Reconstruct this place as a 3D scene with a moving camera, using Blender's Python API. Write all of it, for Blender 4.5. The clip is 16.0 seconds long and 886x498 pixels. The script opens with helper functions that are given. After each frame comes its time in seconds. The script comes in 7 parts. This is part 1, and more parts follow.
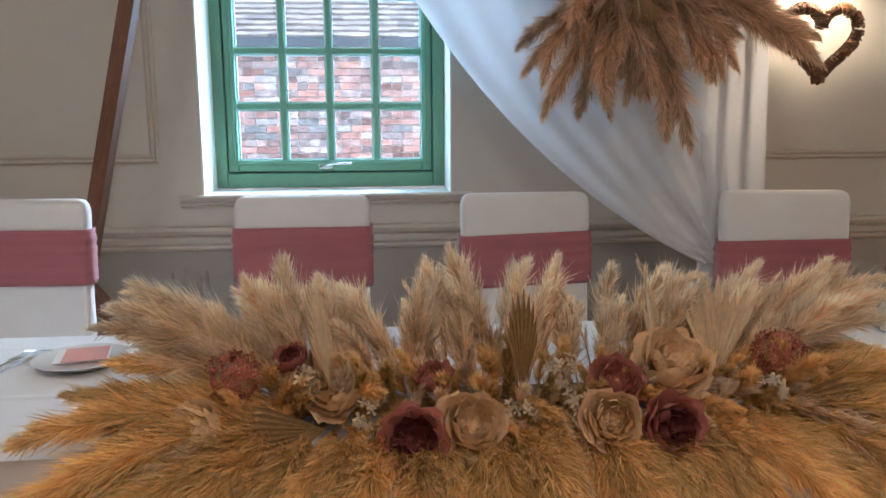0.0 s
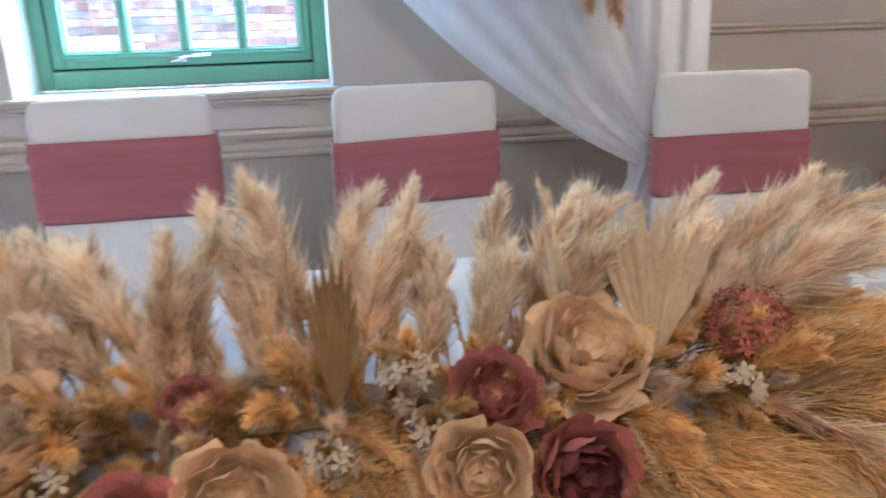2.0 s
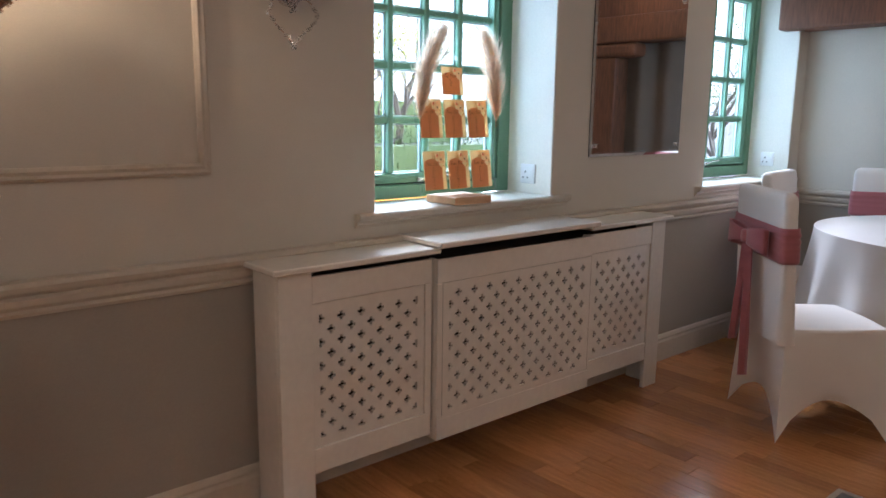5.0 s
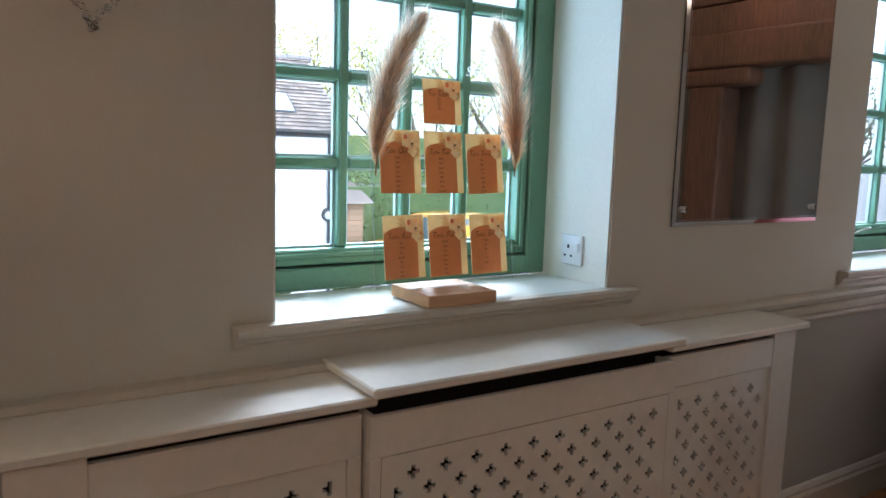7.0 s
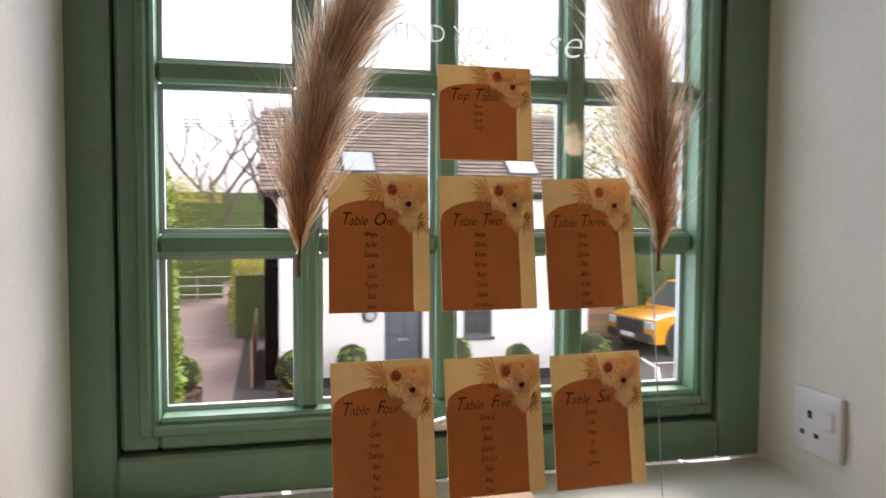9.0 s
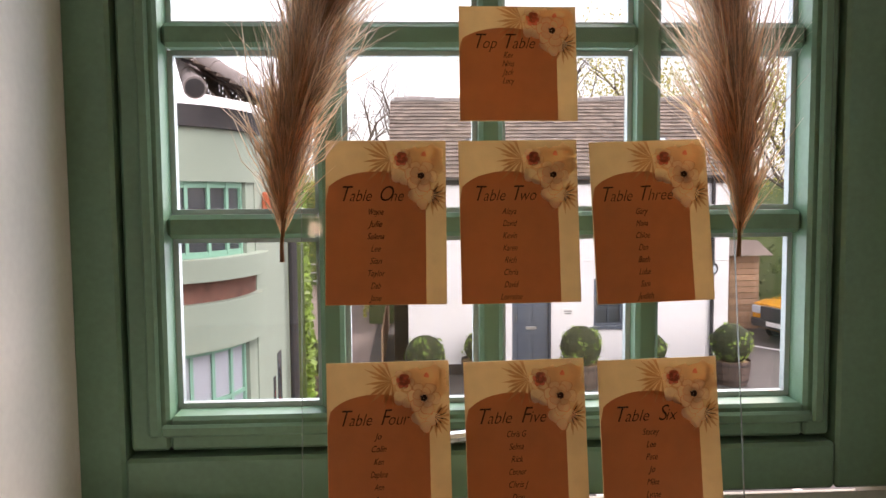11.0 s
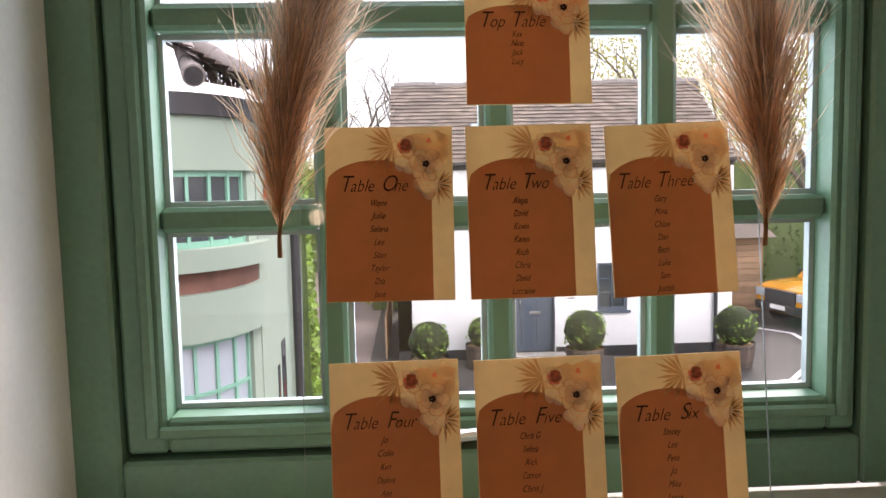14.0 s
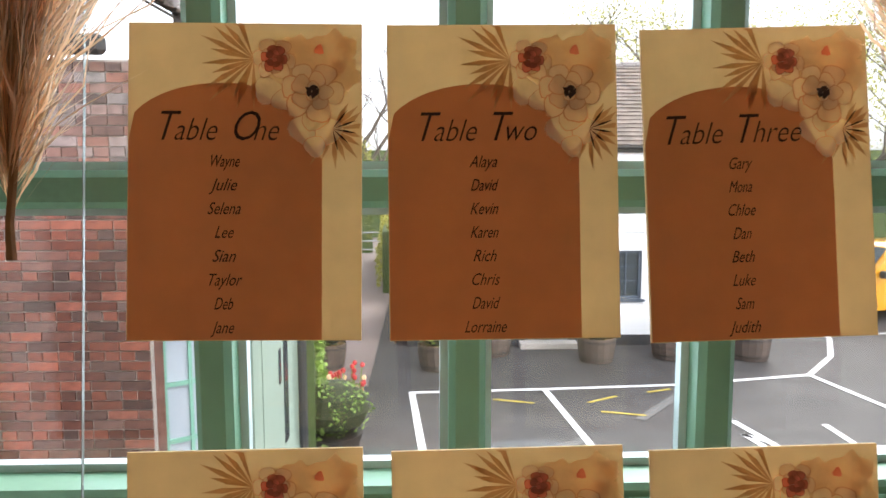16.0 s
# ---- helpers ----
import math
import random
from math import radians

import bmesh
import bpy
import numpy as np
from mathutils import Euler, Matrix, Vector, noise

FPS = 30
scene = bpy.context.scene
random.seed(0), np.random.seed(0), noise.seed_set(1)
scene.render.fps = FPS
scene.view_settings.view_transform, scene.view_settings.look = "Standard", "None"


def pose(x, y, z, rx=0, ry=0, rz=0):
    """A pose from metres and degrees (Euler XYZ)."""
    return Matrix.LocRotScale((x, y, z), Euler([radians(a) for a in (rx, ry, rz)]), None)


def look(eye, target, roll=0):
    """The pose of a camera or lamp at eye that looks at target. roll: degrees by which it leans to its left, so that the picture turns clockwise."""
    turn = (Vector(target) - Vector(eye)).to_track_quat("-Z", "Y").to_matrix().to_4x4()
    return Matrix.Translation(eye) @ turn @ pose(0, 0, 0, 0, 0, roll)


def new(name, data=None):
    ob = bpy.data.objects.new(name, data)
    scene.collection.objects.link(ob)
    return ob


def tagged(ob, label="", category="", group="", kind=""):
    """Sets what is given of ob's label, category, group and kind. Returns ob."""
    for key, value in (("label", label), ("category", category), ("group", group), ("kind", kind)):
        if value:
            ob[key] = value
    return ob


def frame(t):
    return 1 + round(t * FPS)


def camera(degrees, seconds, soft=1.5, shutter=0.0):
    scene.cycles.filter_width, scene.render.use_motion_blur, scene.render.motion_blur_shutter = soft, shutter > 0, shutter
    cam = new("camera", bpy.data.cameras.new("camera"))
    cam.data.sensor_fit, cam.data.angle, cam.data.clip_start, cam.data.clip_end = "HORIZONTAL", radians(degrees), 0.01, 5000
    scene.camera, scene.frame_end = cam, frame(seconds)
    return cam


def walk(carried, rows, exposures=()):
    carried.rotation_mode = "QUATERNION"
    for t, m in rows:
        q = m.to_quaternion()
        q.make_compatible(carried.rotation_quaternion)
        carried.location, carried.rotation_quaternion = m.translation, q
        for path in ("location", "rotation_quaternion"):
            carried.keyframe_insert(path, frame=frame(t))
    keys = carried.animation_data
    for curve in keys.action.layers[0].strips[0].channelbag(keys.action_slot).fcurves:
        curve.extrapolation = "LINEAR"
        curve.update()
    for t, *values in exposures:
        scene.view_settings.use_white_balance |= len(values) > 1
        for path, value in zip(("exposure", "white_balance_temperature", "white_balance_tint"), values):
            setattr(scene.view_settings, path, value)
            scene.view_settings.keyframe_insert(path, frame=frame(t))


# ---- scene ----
cam = camera(61.6, 16.0, shutter=0.3)
PATH = [
    (0, (0.682, -0.057, 1.239), (0.865, 1.907, 0.913), -0.3),
    (0.5, (0.68, -0.027, 1.234), (0.856, 1.918, 0.802), -0.0),
    (1, (0.746, 0.098, 1.2), (0.906, 2.027, 0.698), 0.5),
    (1.5, (0.835, 0.245, 1.192), (0.991, 2.155, 0.618), 1.0),
    (2, (0.905, 0.423, 1.186), (1.237, 2.302, 0.588), -1.7),
    (2.5, (1.046, 0.463, 1.23), (1.624, 2.266, 0.586), -1.3),
    (3, (1.253, 0.537, 1.255), (2.006, 2.298, 0.678), 1.5),
    (3.5, (1.467, 0.636, 1.234), (2.478, 2.306, 0.796), 1.5),
    (4, (1.687, 0.703, 1.271), (2.932, 2.215, 0.869), 1.4),
    (4.2, (1.774, 0.754, 1.262), (3.065, 2.23, 0.871), 0.9),
    (6.3, (2.923, 1.2, 1.322), (4.09, 2.803, 1.065), 2.7),
    (6.5, (3.001, 1.318, 1.301), (4.116, 2.958, 1.043), 2.7),
    (7, (3.201, 1.579, 1.289), (4.287, 3.238, 1.028), 1.8),
    (7.5, (3.44, 1.784, 1.277), (4.371, 3.526, 0.961), 0.4),
    (8, (3.646, 1.958, 1.264), (4.411, 3.777, 0.939), 1.0),
    (8.5, (3.801, 2.182, 1.284), (4.557, 4.008, 0.975), 0.7),
    (9, (3.964, 2.314, 1.299), (4.415, 4.26, 1.191), 0.3),
    (9.5, (4.087, 2.403, 1.296), (4.245, 4.393, 1.182), 2.5),
    (12, (4.098, 2.437, 1.282), (4.203, 4.429, 1.132), -1.1),
    (12.5, (4.096, 2.439, 1.286), (4.199, 4.431, 1.135), -1.2),
    (13, (4.096, 2.447, 1.285), (4.189, 4.439, 1.136), -1.1),
    (13.5, (4.096, 2.456, 1.287), (4.188, 4.448, 1.13), -1.1),
    (14, (4.095, 2.473, 1.288), (4.185, 4.463, 1.108), -1.2),
    (14.5, (4.099, 2.539, 1.272), (4.269, 4.523, 1.091), -1.2),
    (15, (4.119, 2.632, 1.27), (4.339, 4.609, 1.063), -1.2),
    (15.5, (4.149, 2.719, 1.268), (4.295, 4.704, 1.072), -0.4),
    (16, (4.163, 2.759, 1.269), (4.216, 4.746, 1.045), -0.1),
]
walk(cam, [(t, look(eye, target, roll)) for t, eye, target, roll in PATH],
     exposures=[(0, 3.15, 4750, 6), (0.5, 3.35, 4600, 7), (1.5, 3.75, 4450, 6), (2.0, 3.8, 4350, 6), (2.5, 3.5, 4550, 9), (3.5, 3.28, 4850, 13), (4.2, 3.05, 5150, 15), (6.3, 2.5, 5200, 11), (7.5, 2.4, 5100, 9), (8.5, 2.1, 5800, 19), (9.0, 1.6, 6800, 28), (9.5, 1.5, 7050, 31), (13.5, 1.55, 7050, 33), (14.5, 1.9, 6200, 22), (15.5, 1.9, 6100, 18), (16, 1.95, 6350, 21)])

# ---- world, sun and lamps ----
world = bpy.data.worlds.new("sky")
scene.world = world
world.use_nodes = True
wn = world.node_tree.nodes
wl = world.node_tree.links
sky = wn.new("ShaderNodeTexSky")
sky.sky_type = "NISHITA"
sky.sun_disc = False
sky.sun_elevation = radians(42)
sky.sun_rotation = radians(150)
sky.air_density, sky.dust_density, sky.ozone_density = 1.0, 2.0, 1.0
haze = wn.new("ShaderNodeHueSaturation")
haze.inputs["Saturation"].default_value = 0.22
wl.new(sky.outputs[0], haze.inputs["Color"])
wl.new(haze.outputs[0], wn["Background"].inputs[0])
wn["Background"].inputs[1].default_value = 0.15

sun = new("sun", bpy.data.lights.new("sun", "SUN"))
sun.data.energy, sun.data.angle, sun.data.color = 1.5, radians(25), (1.0, 0.96, 0.9)
sun.matrix_world = pose(0, 0, 20, 48, 0, 150)


def area(name, m, sx, sy, energy, colour):
    ob = new(name, bpy.data.lights.new(name, "AREA"))
    ob.data.shape, ob.data.size, ob.data.size_y = "RECTANGLE", sx, sy
    ob.data.energy, ob.data.color = energy, colour
    ob.matrix_world = m
    return ob


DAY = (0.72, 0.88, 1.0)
# area lamps added outside the panes; the last serves the made-up window
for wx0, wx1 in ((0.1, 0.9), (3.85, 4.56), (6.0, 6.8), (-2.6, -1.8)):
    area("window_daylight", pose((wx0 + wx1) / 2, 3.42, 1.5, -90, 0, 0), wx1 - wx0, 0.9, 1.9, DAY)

# ---- materials ----
def mat(name, colour, rough=0.6, metal=0.0, var=0.12, scale=8.0, fine=90.0, bump=0.15, dist=0.004, spec=0.5,
        rand=0.0, stretch=(1, 1, 1), island=0.0, translucent=0.0, sheen=0.0, coat=0.0, alt=None, tip=None):
    m = bpy.data.materials.new(name)
    m.use_nodes = True
    n, l = m.node_tree.nodes, m.node_tree.links
    b = n["Principled BSDF"]
    tc = n.new("ShaderNodeTexCoord")
    mp = n.new("ShaderNodeMapping")
    mp.inputs["Scale"].default_value = stretch
    l.new(tc.outputs["Object"], mp.inputs["Vector"])
    n1 = n.new("ShaderNodeTexNoise")
    n1.inputs["Scale"].default_value, n1.inputs["Detail"].default_value = scale, 5
    n2 = n.new("ShaderNodeTexNoise")
    n2.inputs["Scale"].default_value, n2.inputs["Detail"].default_value = fine, 3
    l.new(mp.outputs[0], n1.inputs["Vector"])
    l.new(mp.outputs[0], n2.inputs["Vector"])
    add = n.new("ShaderNodeMath")
    add.operation = "ADD"
    l.new(n1.outputs["Fac"], add.inputs[0])
    l.new(n2.outputs["Fac"], add.inputs[1])
    src = add.outputs[0]
    rng = n.new("ShaderNodeMapRange")
    rng.inputs["From Min"].default_value, rng.inputs["From Max"].default_value = 0.7, 1.3
    rng.inputs["To Min"].default_value, rng.inputs["To Max"].default_value = 1 - var, 1 + var
    l.new(src, rng.inputs["Value"])
    fac = rng.outputs[0]
    for amount, node, out in ((rand, "ShaderNodeObjectInfo", "Random"), (island, "ShaderNodeNewGeometry", "Random Per Island")):
        if amount:
            info = n.new(node)
            r2 = n.new("ShaderNodeMapRange")
            r2.inputs["To Min"].default_value, r2.inputs["To Max"].default_value = 1 - amount, 1 + amount
            l.new(info.outputs[out], r2.inputs["Value"])
            mul = n.new("ShaderNodeMath")
            mul.operation = "MULTIPLY"
            l.new(fac, mul.inputs[0])
            l.new(r2.outputs[0], mul.inputs[1])
            fac = mul.outputs[0]
    mix = n.new("ShaderNodeVectorMath")
    mix.operation = "SCALE"
    mix.inputs[0].default_value = colour
    other, share = alt or (None, 0.5)
    if alt:
        # some pieces take the second colour
        pick = n.new("ShaderNodeNewGeometry" if island else "ShaderNodeObjectInfo")
        spread = n.new("ShaderNodeMath")
        spread.operation = "MULTIPLY"
        spread.inputs[1].default_value = 7.31
        l.new(pick.outputs["Random Per Island" if island else "Random"], spread.inputs[0])
        part_of = n.new("ShaderNodeMath")
        part_of.operation = "FRACT"
        l.new(spread.outputs[0], part_of.inputs[0])
        step = n.new("ShaderNodeMapRange")
        step.inputs["From Min"].default_value, step.inputs["From Max"].default_value = 1 - share * 1.6, 1
        l.new(part_of.outputs[0], step.inputs["Value"])
        blend = n.new("ShaderNodeMix")
        blend.data_type = "RGBA"
        blend.inputs[6].default_value, blend.inputs[7].default_value = (*colour, 1), (*other, 1)
        l.new(step.outputs[0], blend.inputs[0])
        l.new(blend.outputs[2], mix.inputs[0])
    if tip:
        # dried plumes pale towards end and hair tips; lit tips are painted in too
        along = n.new("ShaderNodeSeparateXYZ")
        l.new(tc.outputs["Generated"], along.inputs[0])
        tone = n.new("ShaderNodeAttribute")
        tone.attribute_name = "tone"
        both = n.new("ShaderNodeMath")
        both.operation = "MULTIPLY_ADD"
        both.inputs[1].default_value = 0.55
        l.new(along.outputs[2], both.inputs[0])
        l.new(tone.outputs["Fac"], both.inputs[2])
        step = n.new("ShaderNodeMapRange")
        step.inputs["From Min"].default_value, step.inputs["From Max"].default_value = 0.5, 1.4
        l.new(both.outputs[0], step.inputs["Value"])
        blend = n.new("ShaderNodeMix")
        blend.data_type = "RGBA"
        blend.inputs[6].default_value, blend.inputs[7].default_value = (*colour, 1), (*tip, 1)
        l.new(step.outputs[0], blend.inputs[0])
        l.new(blend.outputs[2], mix.inputs[0])
    l.new(fac, mix.inputs["Scale"])
    l.new(mix.outputs[0], b.inputs["Base Color"])
    b.inputs["Roughness"].default_value = rough
    b.inputs["Metallic"].default_value = metal
    b.inputs["Specular IOR Level"].default_value = spec
    b.inputs["Sheen Weight"].default_value = sheen
    b.inputs["Coat Weight"].default_value = coat
    if bump:
        bp = n.new("ShaderNodeBump")
        bp.inputs["Strength"].default_value, bp.inputs["Distance"].default_value = bump, dist
        l.new(n2.outputs["Fac"], bp.inputs["Height"])
        l.new(bp.outputs[0], b.inputs["Normal"])
    if translucent:
        tr = n.new("ShaderNodeBsdfTranslucent")
        l.new(mix.outputs[0], tr.inputs["Color"])
        ms = n.new("ShaderNodeMixShader")
        ms.inputs[0].default_value = translucent
        l.new(b.outputs[0], ms.inputs[1])
        l.new(tr.outputs[0], ms.inputs[2])
        l.new(ms.outputs[0], n["Material Output"].inputs["Surface"])
    return m


def glass(name, rough=0.0, tint=(1, 1, 1), ior=1.45):
    m = bpy.data.materials.new(name)
    m.use_nodes = True
    b = m.node_tree.nodes["Principled BSDF"]
    b.inputs["Base Color"].default_value = (*tint, 1)
    b.inputs["Transmission Weight"].default_value = 1
    b.inputs["Roughness"].default_value = rough
    b.inputs["IOR"].default_value = ior
    return m


def pane_glass(name, gloss=0.06):
    """Thin flat glass: light passes straight through and a little is mirrored."""
    m = bpy.data.materials.new(name)
    m.use_nodes = True
    n, l = m.node_tree.nodes, m.node_tree.links
    t = n.new("ShaderNodeBsdfTransparent")
    t.inputs[0].default_value = (0.96, 0.98, 0.97, 1)
    g = n.new("ShaderNodeBsdfGlossy")
    g.inputs["Roughness"].default_value = 0.02
    mx = n.new("ShaderNodeMixShader")
    mx.inputs[0].default_value = gloss
    l.new(t.outputs[0], mx.inputs[1])
    l.new(g.outputs[0], mx.inputs[2])
    l.new(mx.outputs[0], n["Material Output"].inputs["Surface"])
    return m


def thin_glass(name):
    """Blown glass: clear through its wall, mirrored at grazing angles."""
    m = bpy.data.materials.new(name)
    m.use_nodes = True
    n, l = m.node_tree.nodes, m.node_tree.links
    t = n.new("ShaderNodeBsdfTransparent")
    t.inputs[0].default_value = (0.985, 0.99, 0.988, 1)
    g = n.new("ShaderNodeBsdfGlossy")
    g.inputs["Roughness"].default_value = 0.02
    rim = n.new("ShaderNodeLayerWeight")
    steep = n.new("ShaderNodeMath")
    steep.operation = "POWER"
    steep.inputs[1].default_value = 2.6
    l.new(rim.outputs["Facing"], steep.inputs[0])
    some = n.new("ShaderNodeMath")
    some.operation = "MULTIPLY_ADD"
    some.inputs[1].default_value, some.inputs[2].default_value = 0.7, 0.05
    l.new(steep.outputs[0], some.inputs[0])
    mx = n.new("ShaderNodeMixShader")
    l.new(some.outputs[0], mx.inputs[0])
    l.new(t.outputs[0], mx.inputs[1])
    l.new(g.outputs[0], mx.inputs[2])
    l.new(mx.outputs[0], n["Material Output"].inputs["Surface"])
    return m


def glow(name, colour, strength):
    m = bpy.data.materials.new(name)
    m.use_nodes = True
    b = m.node_tree.nodes["Principled BSDF"]
    b.inputs["Emission Color"].default_value = (*colour, 1)
    b.inputs["Emission Strength"].default_value = strength
    return m


M_WALL = mat("cream_wall_paint", (0.60, 0.555, 0.475), 0.75, var=0.05, scale=2.0, fine=220, bump=0.12, dist=0.001)
M_LOWER = mat("taupe_wall_paint", (0.36, 0.325, 0.275), 0.6, var=0.05, scale=2.0, fine=200, bump=0.1, dist=0.001)
M_TRIM = mat("painted_trim", (0.55, 0.49, 0.40), 0.42, var=0.05, scale=3, fine=60, bump=0.05, dist=0.001)
M_CEIL = mat("ceiling_paint", (0.78, 0.75, 0.68), 0.8, var=0.04, scale=2)
M_WHITE = mat("white_gloss_paint", (0.78, 0.74, 0.67), 0.12, var=0.04, scale=5, fine=40, bump=0.02, dist=0.001)
M_REVEAL = mat("white_reveal_paint", (0.80, 0.78, 0.70), 0.6, var=0.04, scale=4, fine=120, bump=0.1, dist=0.001)
M_SILL = mat("sill_paint", (0.74, 0.73, 0.66), 0.3, var=0.05, scale=6, fine=50, bump=0.05, dist=0.001)
M_GREEN = mat("green_window_paint", (0.16, 0.31, 0.20), 0.38, var=0.08, scale=7, fine=140, bump=0.1, dist=0.001)
M_SEAL = mat("black_seal", (0.02, 0.02, 0.02), 0.6, var=0.1)
M_BEAD = mat("pale_glazing_bead", (0.5, 0.58, 0.58), 0.35, var=0.06)
M_GLASS = pane_glass("window_glass", 0.05)
M_CLOTH = mat("white_cotton_cloth", (0.80, 0.78, 0.77), 0.85, var=0.04, scale=4, fine=400, bump=0.25, dist=0.001, sheen=0.2)
M_SPAN = mat("ivory_stretch_fabric", (0.76, 0.72, 0.68), 0.7, var=0.04, scale=5, fine=500, bump=0.15, dist=0.0006, sheen=0.2)
M_SASH = mat("dusky_pink_fabric", (0.36, 0.115, 0.125), 0.7, var=0.12, scale=5, fine=300, bump=0.25, dist=0.001, stretch=(1, 1, 8), sheen=0.3)
M_FLOOR = mat("oak_floor_varnish", (0.47, 0.205, 0.068), 0.2, var=0.25, scale=6, fine=60, bump=0.06, dist=0.001, rand=0.28, stretch=(10, 1, 1), coat=0.2)
M_FLOORJ = mat("floor_joint", (0.09, 0.04, 0.02), 0.7)
M_RUG = mat("grey_mat", (0.19, 0.195, 0.195), 0.95, var=0.3, scale=30, fine=400, bump=0.5, dist=0.003)
M_METAL = mat("brushed_steel", (0.62, 0.61, 0.6), 0.25, metal=1, var=0.05, bump=0.02)
M_CHROME = mat("polished_chrome", (0.75, 0.75, 0.75), 0.08, metal=1, var=0.02, bump=0.0)
M_MIRROR = mat("mirror_silver", (0.86, 0.87, 0.86), 0.01, metal=1, var=0.0, bump=0.0)
M_OAKDARK = mat("dark_old_timber", (0.13, 0.05, 0.021), 0.6, var=0.4, scale=5, fine=70, bump=0.5, dist=0.004, stretch=(1, 1, 0.15))
M_ARCH = mat("stained_pine_timber", (0.155, 0.062, 0.026), 0.5, var=0.35, scale=8, fine=60, bump=0.3, dist=0.002, stretch=(6, 6, 0.6))
M_BOARD = mat("pale_wood_block", (0.52, 0.30, 0.15), 0.55, var=0.18, scale=6, fine=60, bump=0.2, dist=0.001, stretch=(0.5, 8, 8))
M_CURTAIN = mat("grey_taupe_curtain", (0.125, 0.095, 0.07), 0.8, var=0.1, scale=5, fine=300, bump=0.3, dist=0.001)
M_CHINA = mat("white_china", (0.82, 0.81, 0.78), 0.12, var=0.02, bump=0.0, coat=0.3)
M_NAPKIN = mat("ivory_paper_napkin", (0.72, 0.62, 0.50), 0.85, var=0.05, fine=400, bump=0.2, dist=0.001, translucent=0.15)
M_PINKCARD = mat("pink_paper", (0.66, 0.34, 0.30), 0.8, var=0.04)
M_TUMBLER = thin_glass("clear_glass")
M_ACRYLIC = pane_glass("clear_acrylic", 0.025)
M_ACREDGE = mat("bright_acrylic_edge", (0.30, 0.34, 0.33), 0.15, var=0.05, bump=0)
M_SHEER = mat("sheer_voile", (0.86, 0.86, 0.88), 0.9, var=0.03, fine=600, bump=0.1, dist=0.0005, translucent=0.55)
M_PAMPAS = mat("golden_pampas", (0.66, 0.35, 0.075), 0.7, var=0.2, scale=9, fine=60, bump=0.0, rand=0.22, island=0.35, translucent=0.2, tip=(0.97, 0.70, 0.29))
M_PAMPASPALE = mat("bleached_pampas", (0.74, 0.42, 0.13), 0.6, var=0.15, scale=9, fine=60, bump=0.0, rand=0.15, island=0.3, translucent=0.25, tip=(0.98, 0.88, 0.68))
M_PAMPASGREY = mat("rosy_pampas", (0.86, 0.60, 0.35), 0.7, var=0.2, scale=9, fine=60, bump=0.0, rand=0.1, island=0.4, translucent=0.65, tip=(0.99, 0.95, 0.87))
M_PAMPASDUST = mat("dusty_pampas", (0.55, 0.33, 0.17), 0.8, var=0.2, scale=9, fine=60, bump=0.0, rand=0.2, island=0.35, translucent=0.35, tip=(0.86, 0.64, 0.42))
M_STEM = mat("dry_stem", (0.30, 0.15, 0.05), 0.8, var=0.2, translucent=0.1)
M_PALM = mat("dried_palm_leaf", (0.66, 0.50, 0.30), 0.7, var=0.15, scale=12, island=0.1, translucent=0.25)
M_PALMDK = mat("brown_palm_leaf", (0.27, 0.16, 0.055), 0.7, var=0.2, scale=12, island=0.12, translucent=0.15)
M_ROSECR = mat("cream_silk_petal", (0.86, 0.62, 0.35), 0.75, var=0.14, scale=25, fine=160, bump=0.15, dist=0.001, translucent=0.12, island=0.08)
M_ROSEPK = mat("dusky_pink_silk_petal", (0.52, 0.19, 0.14), 0.75, var=0.2, scale=25, fine=160, bump=0.15, dist=0.001, translucent=0.12, island=0.15)
M_ROSEDK = mat("burgundy_silk_petal", (0.20, 0.045, 0.04), 0.75, var=0.2, scale=25, fine=160, bump=0.15, dist=0.001, translucent=0.1, island=0.2)
M_BERRY = mat("rust_dried_bloom", (0.42, 0.13, 0.08), 0.85, var=0.25, scale=40, island=0.3, translucent=0.15)
M_IVORY = mat("ivory_hydrangea", (0.70, 0.58, 0.40), 0.8, var=0.12, scale=30, island=0.15, translucent=0.25)
M_WICKER = mat("brown_wicker", (0.20, 0.105, 0.045), 0.6, var=0.4, scale=30, fine=120, bump=0.3, dist=0.002, rand=0.4, stretch=(1, 1, 1))
M_CRYSTAL = glass("cut_crystal", 0.02)
M_SOCKET = mat("white_plastic", (0.80, 0.80, 0.80), 0.25, var=0.02, bump=0.0)
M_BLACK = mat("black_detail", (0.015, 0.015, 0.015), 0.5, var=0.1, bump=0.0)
M_CARD = mat("cream_card", (0.80, 0.63, 0.38), 0.8, var=0.05, scale=20, bump=0.05, translucent=0.48)
M_CARDIN = mat("terracotta_card_print", (0.66, 0.31, 0.155), 0.8, var=0.04, scale=20, bump=0.03, translucent=0.48)
M_INK = mat("dark_brown_ink", (0.035, 0.014, 0.008), 0.7, var=0.1, bump=0)
M_PRFAN = mat("printed_fan_brown", (0.62, 0.38, 0.20), 0.8, var=0.15, bump=0, translucent=0.75)
M_PRPALE = mat("printed_pale_petal", (0.98, 0.86, 0.70), 0.8, var=0.12, scale=60, bump=0, island=0.09, translucent=0.62)
M_PRLINE = mat("printed_petal_line", (0.80, 0.57, 0.38), 0.8, var=0.15, scale=60, bump=0, translucent=0.7)
M_PRDEEP = mat("printed_rose_line", (0.55, 0.19, 0.12), 0.8, var=0.15, scale=60, bump=0, translucent=0.6)
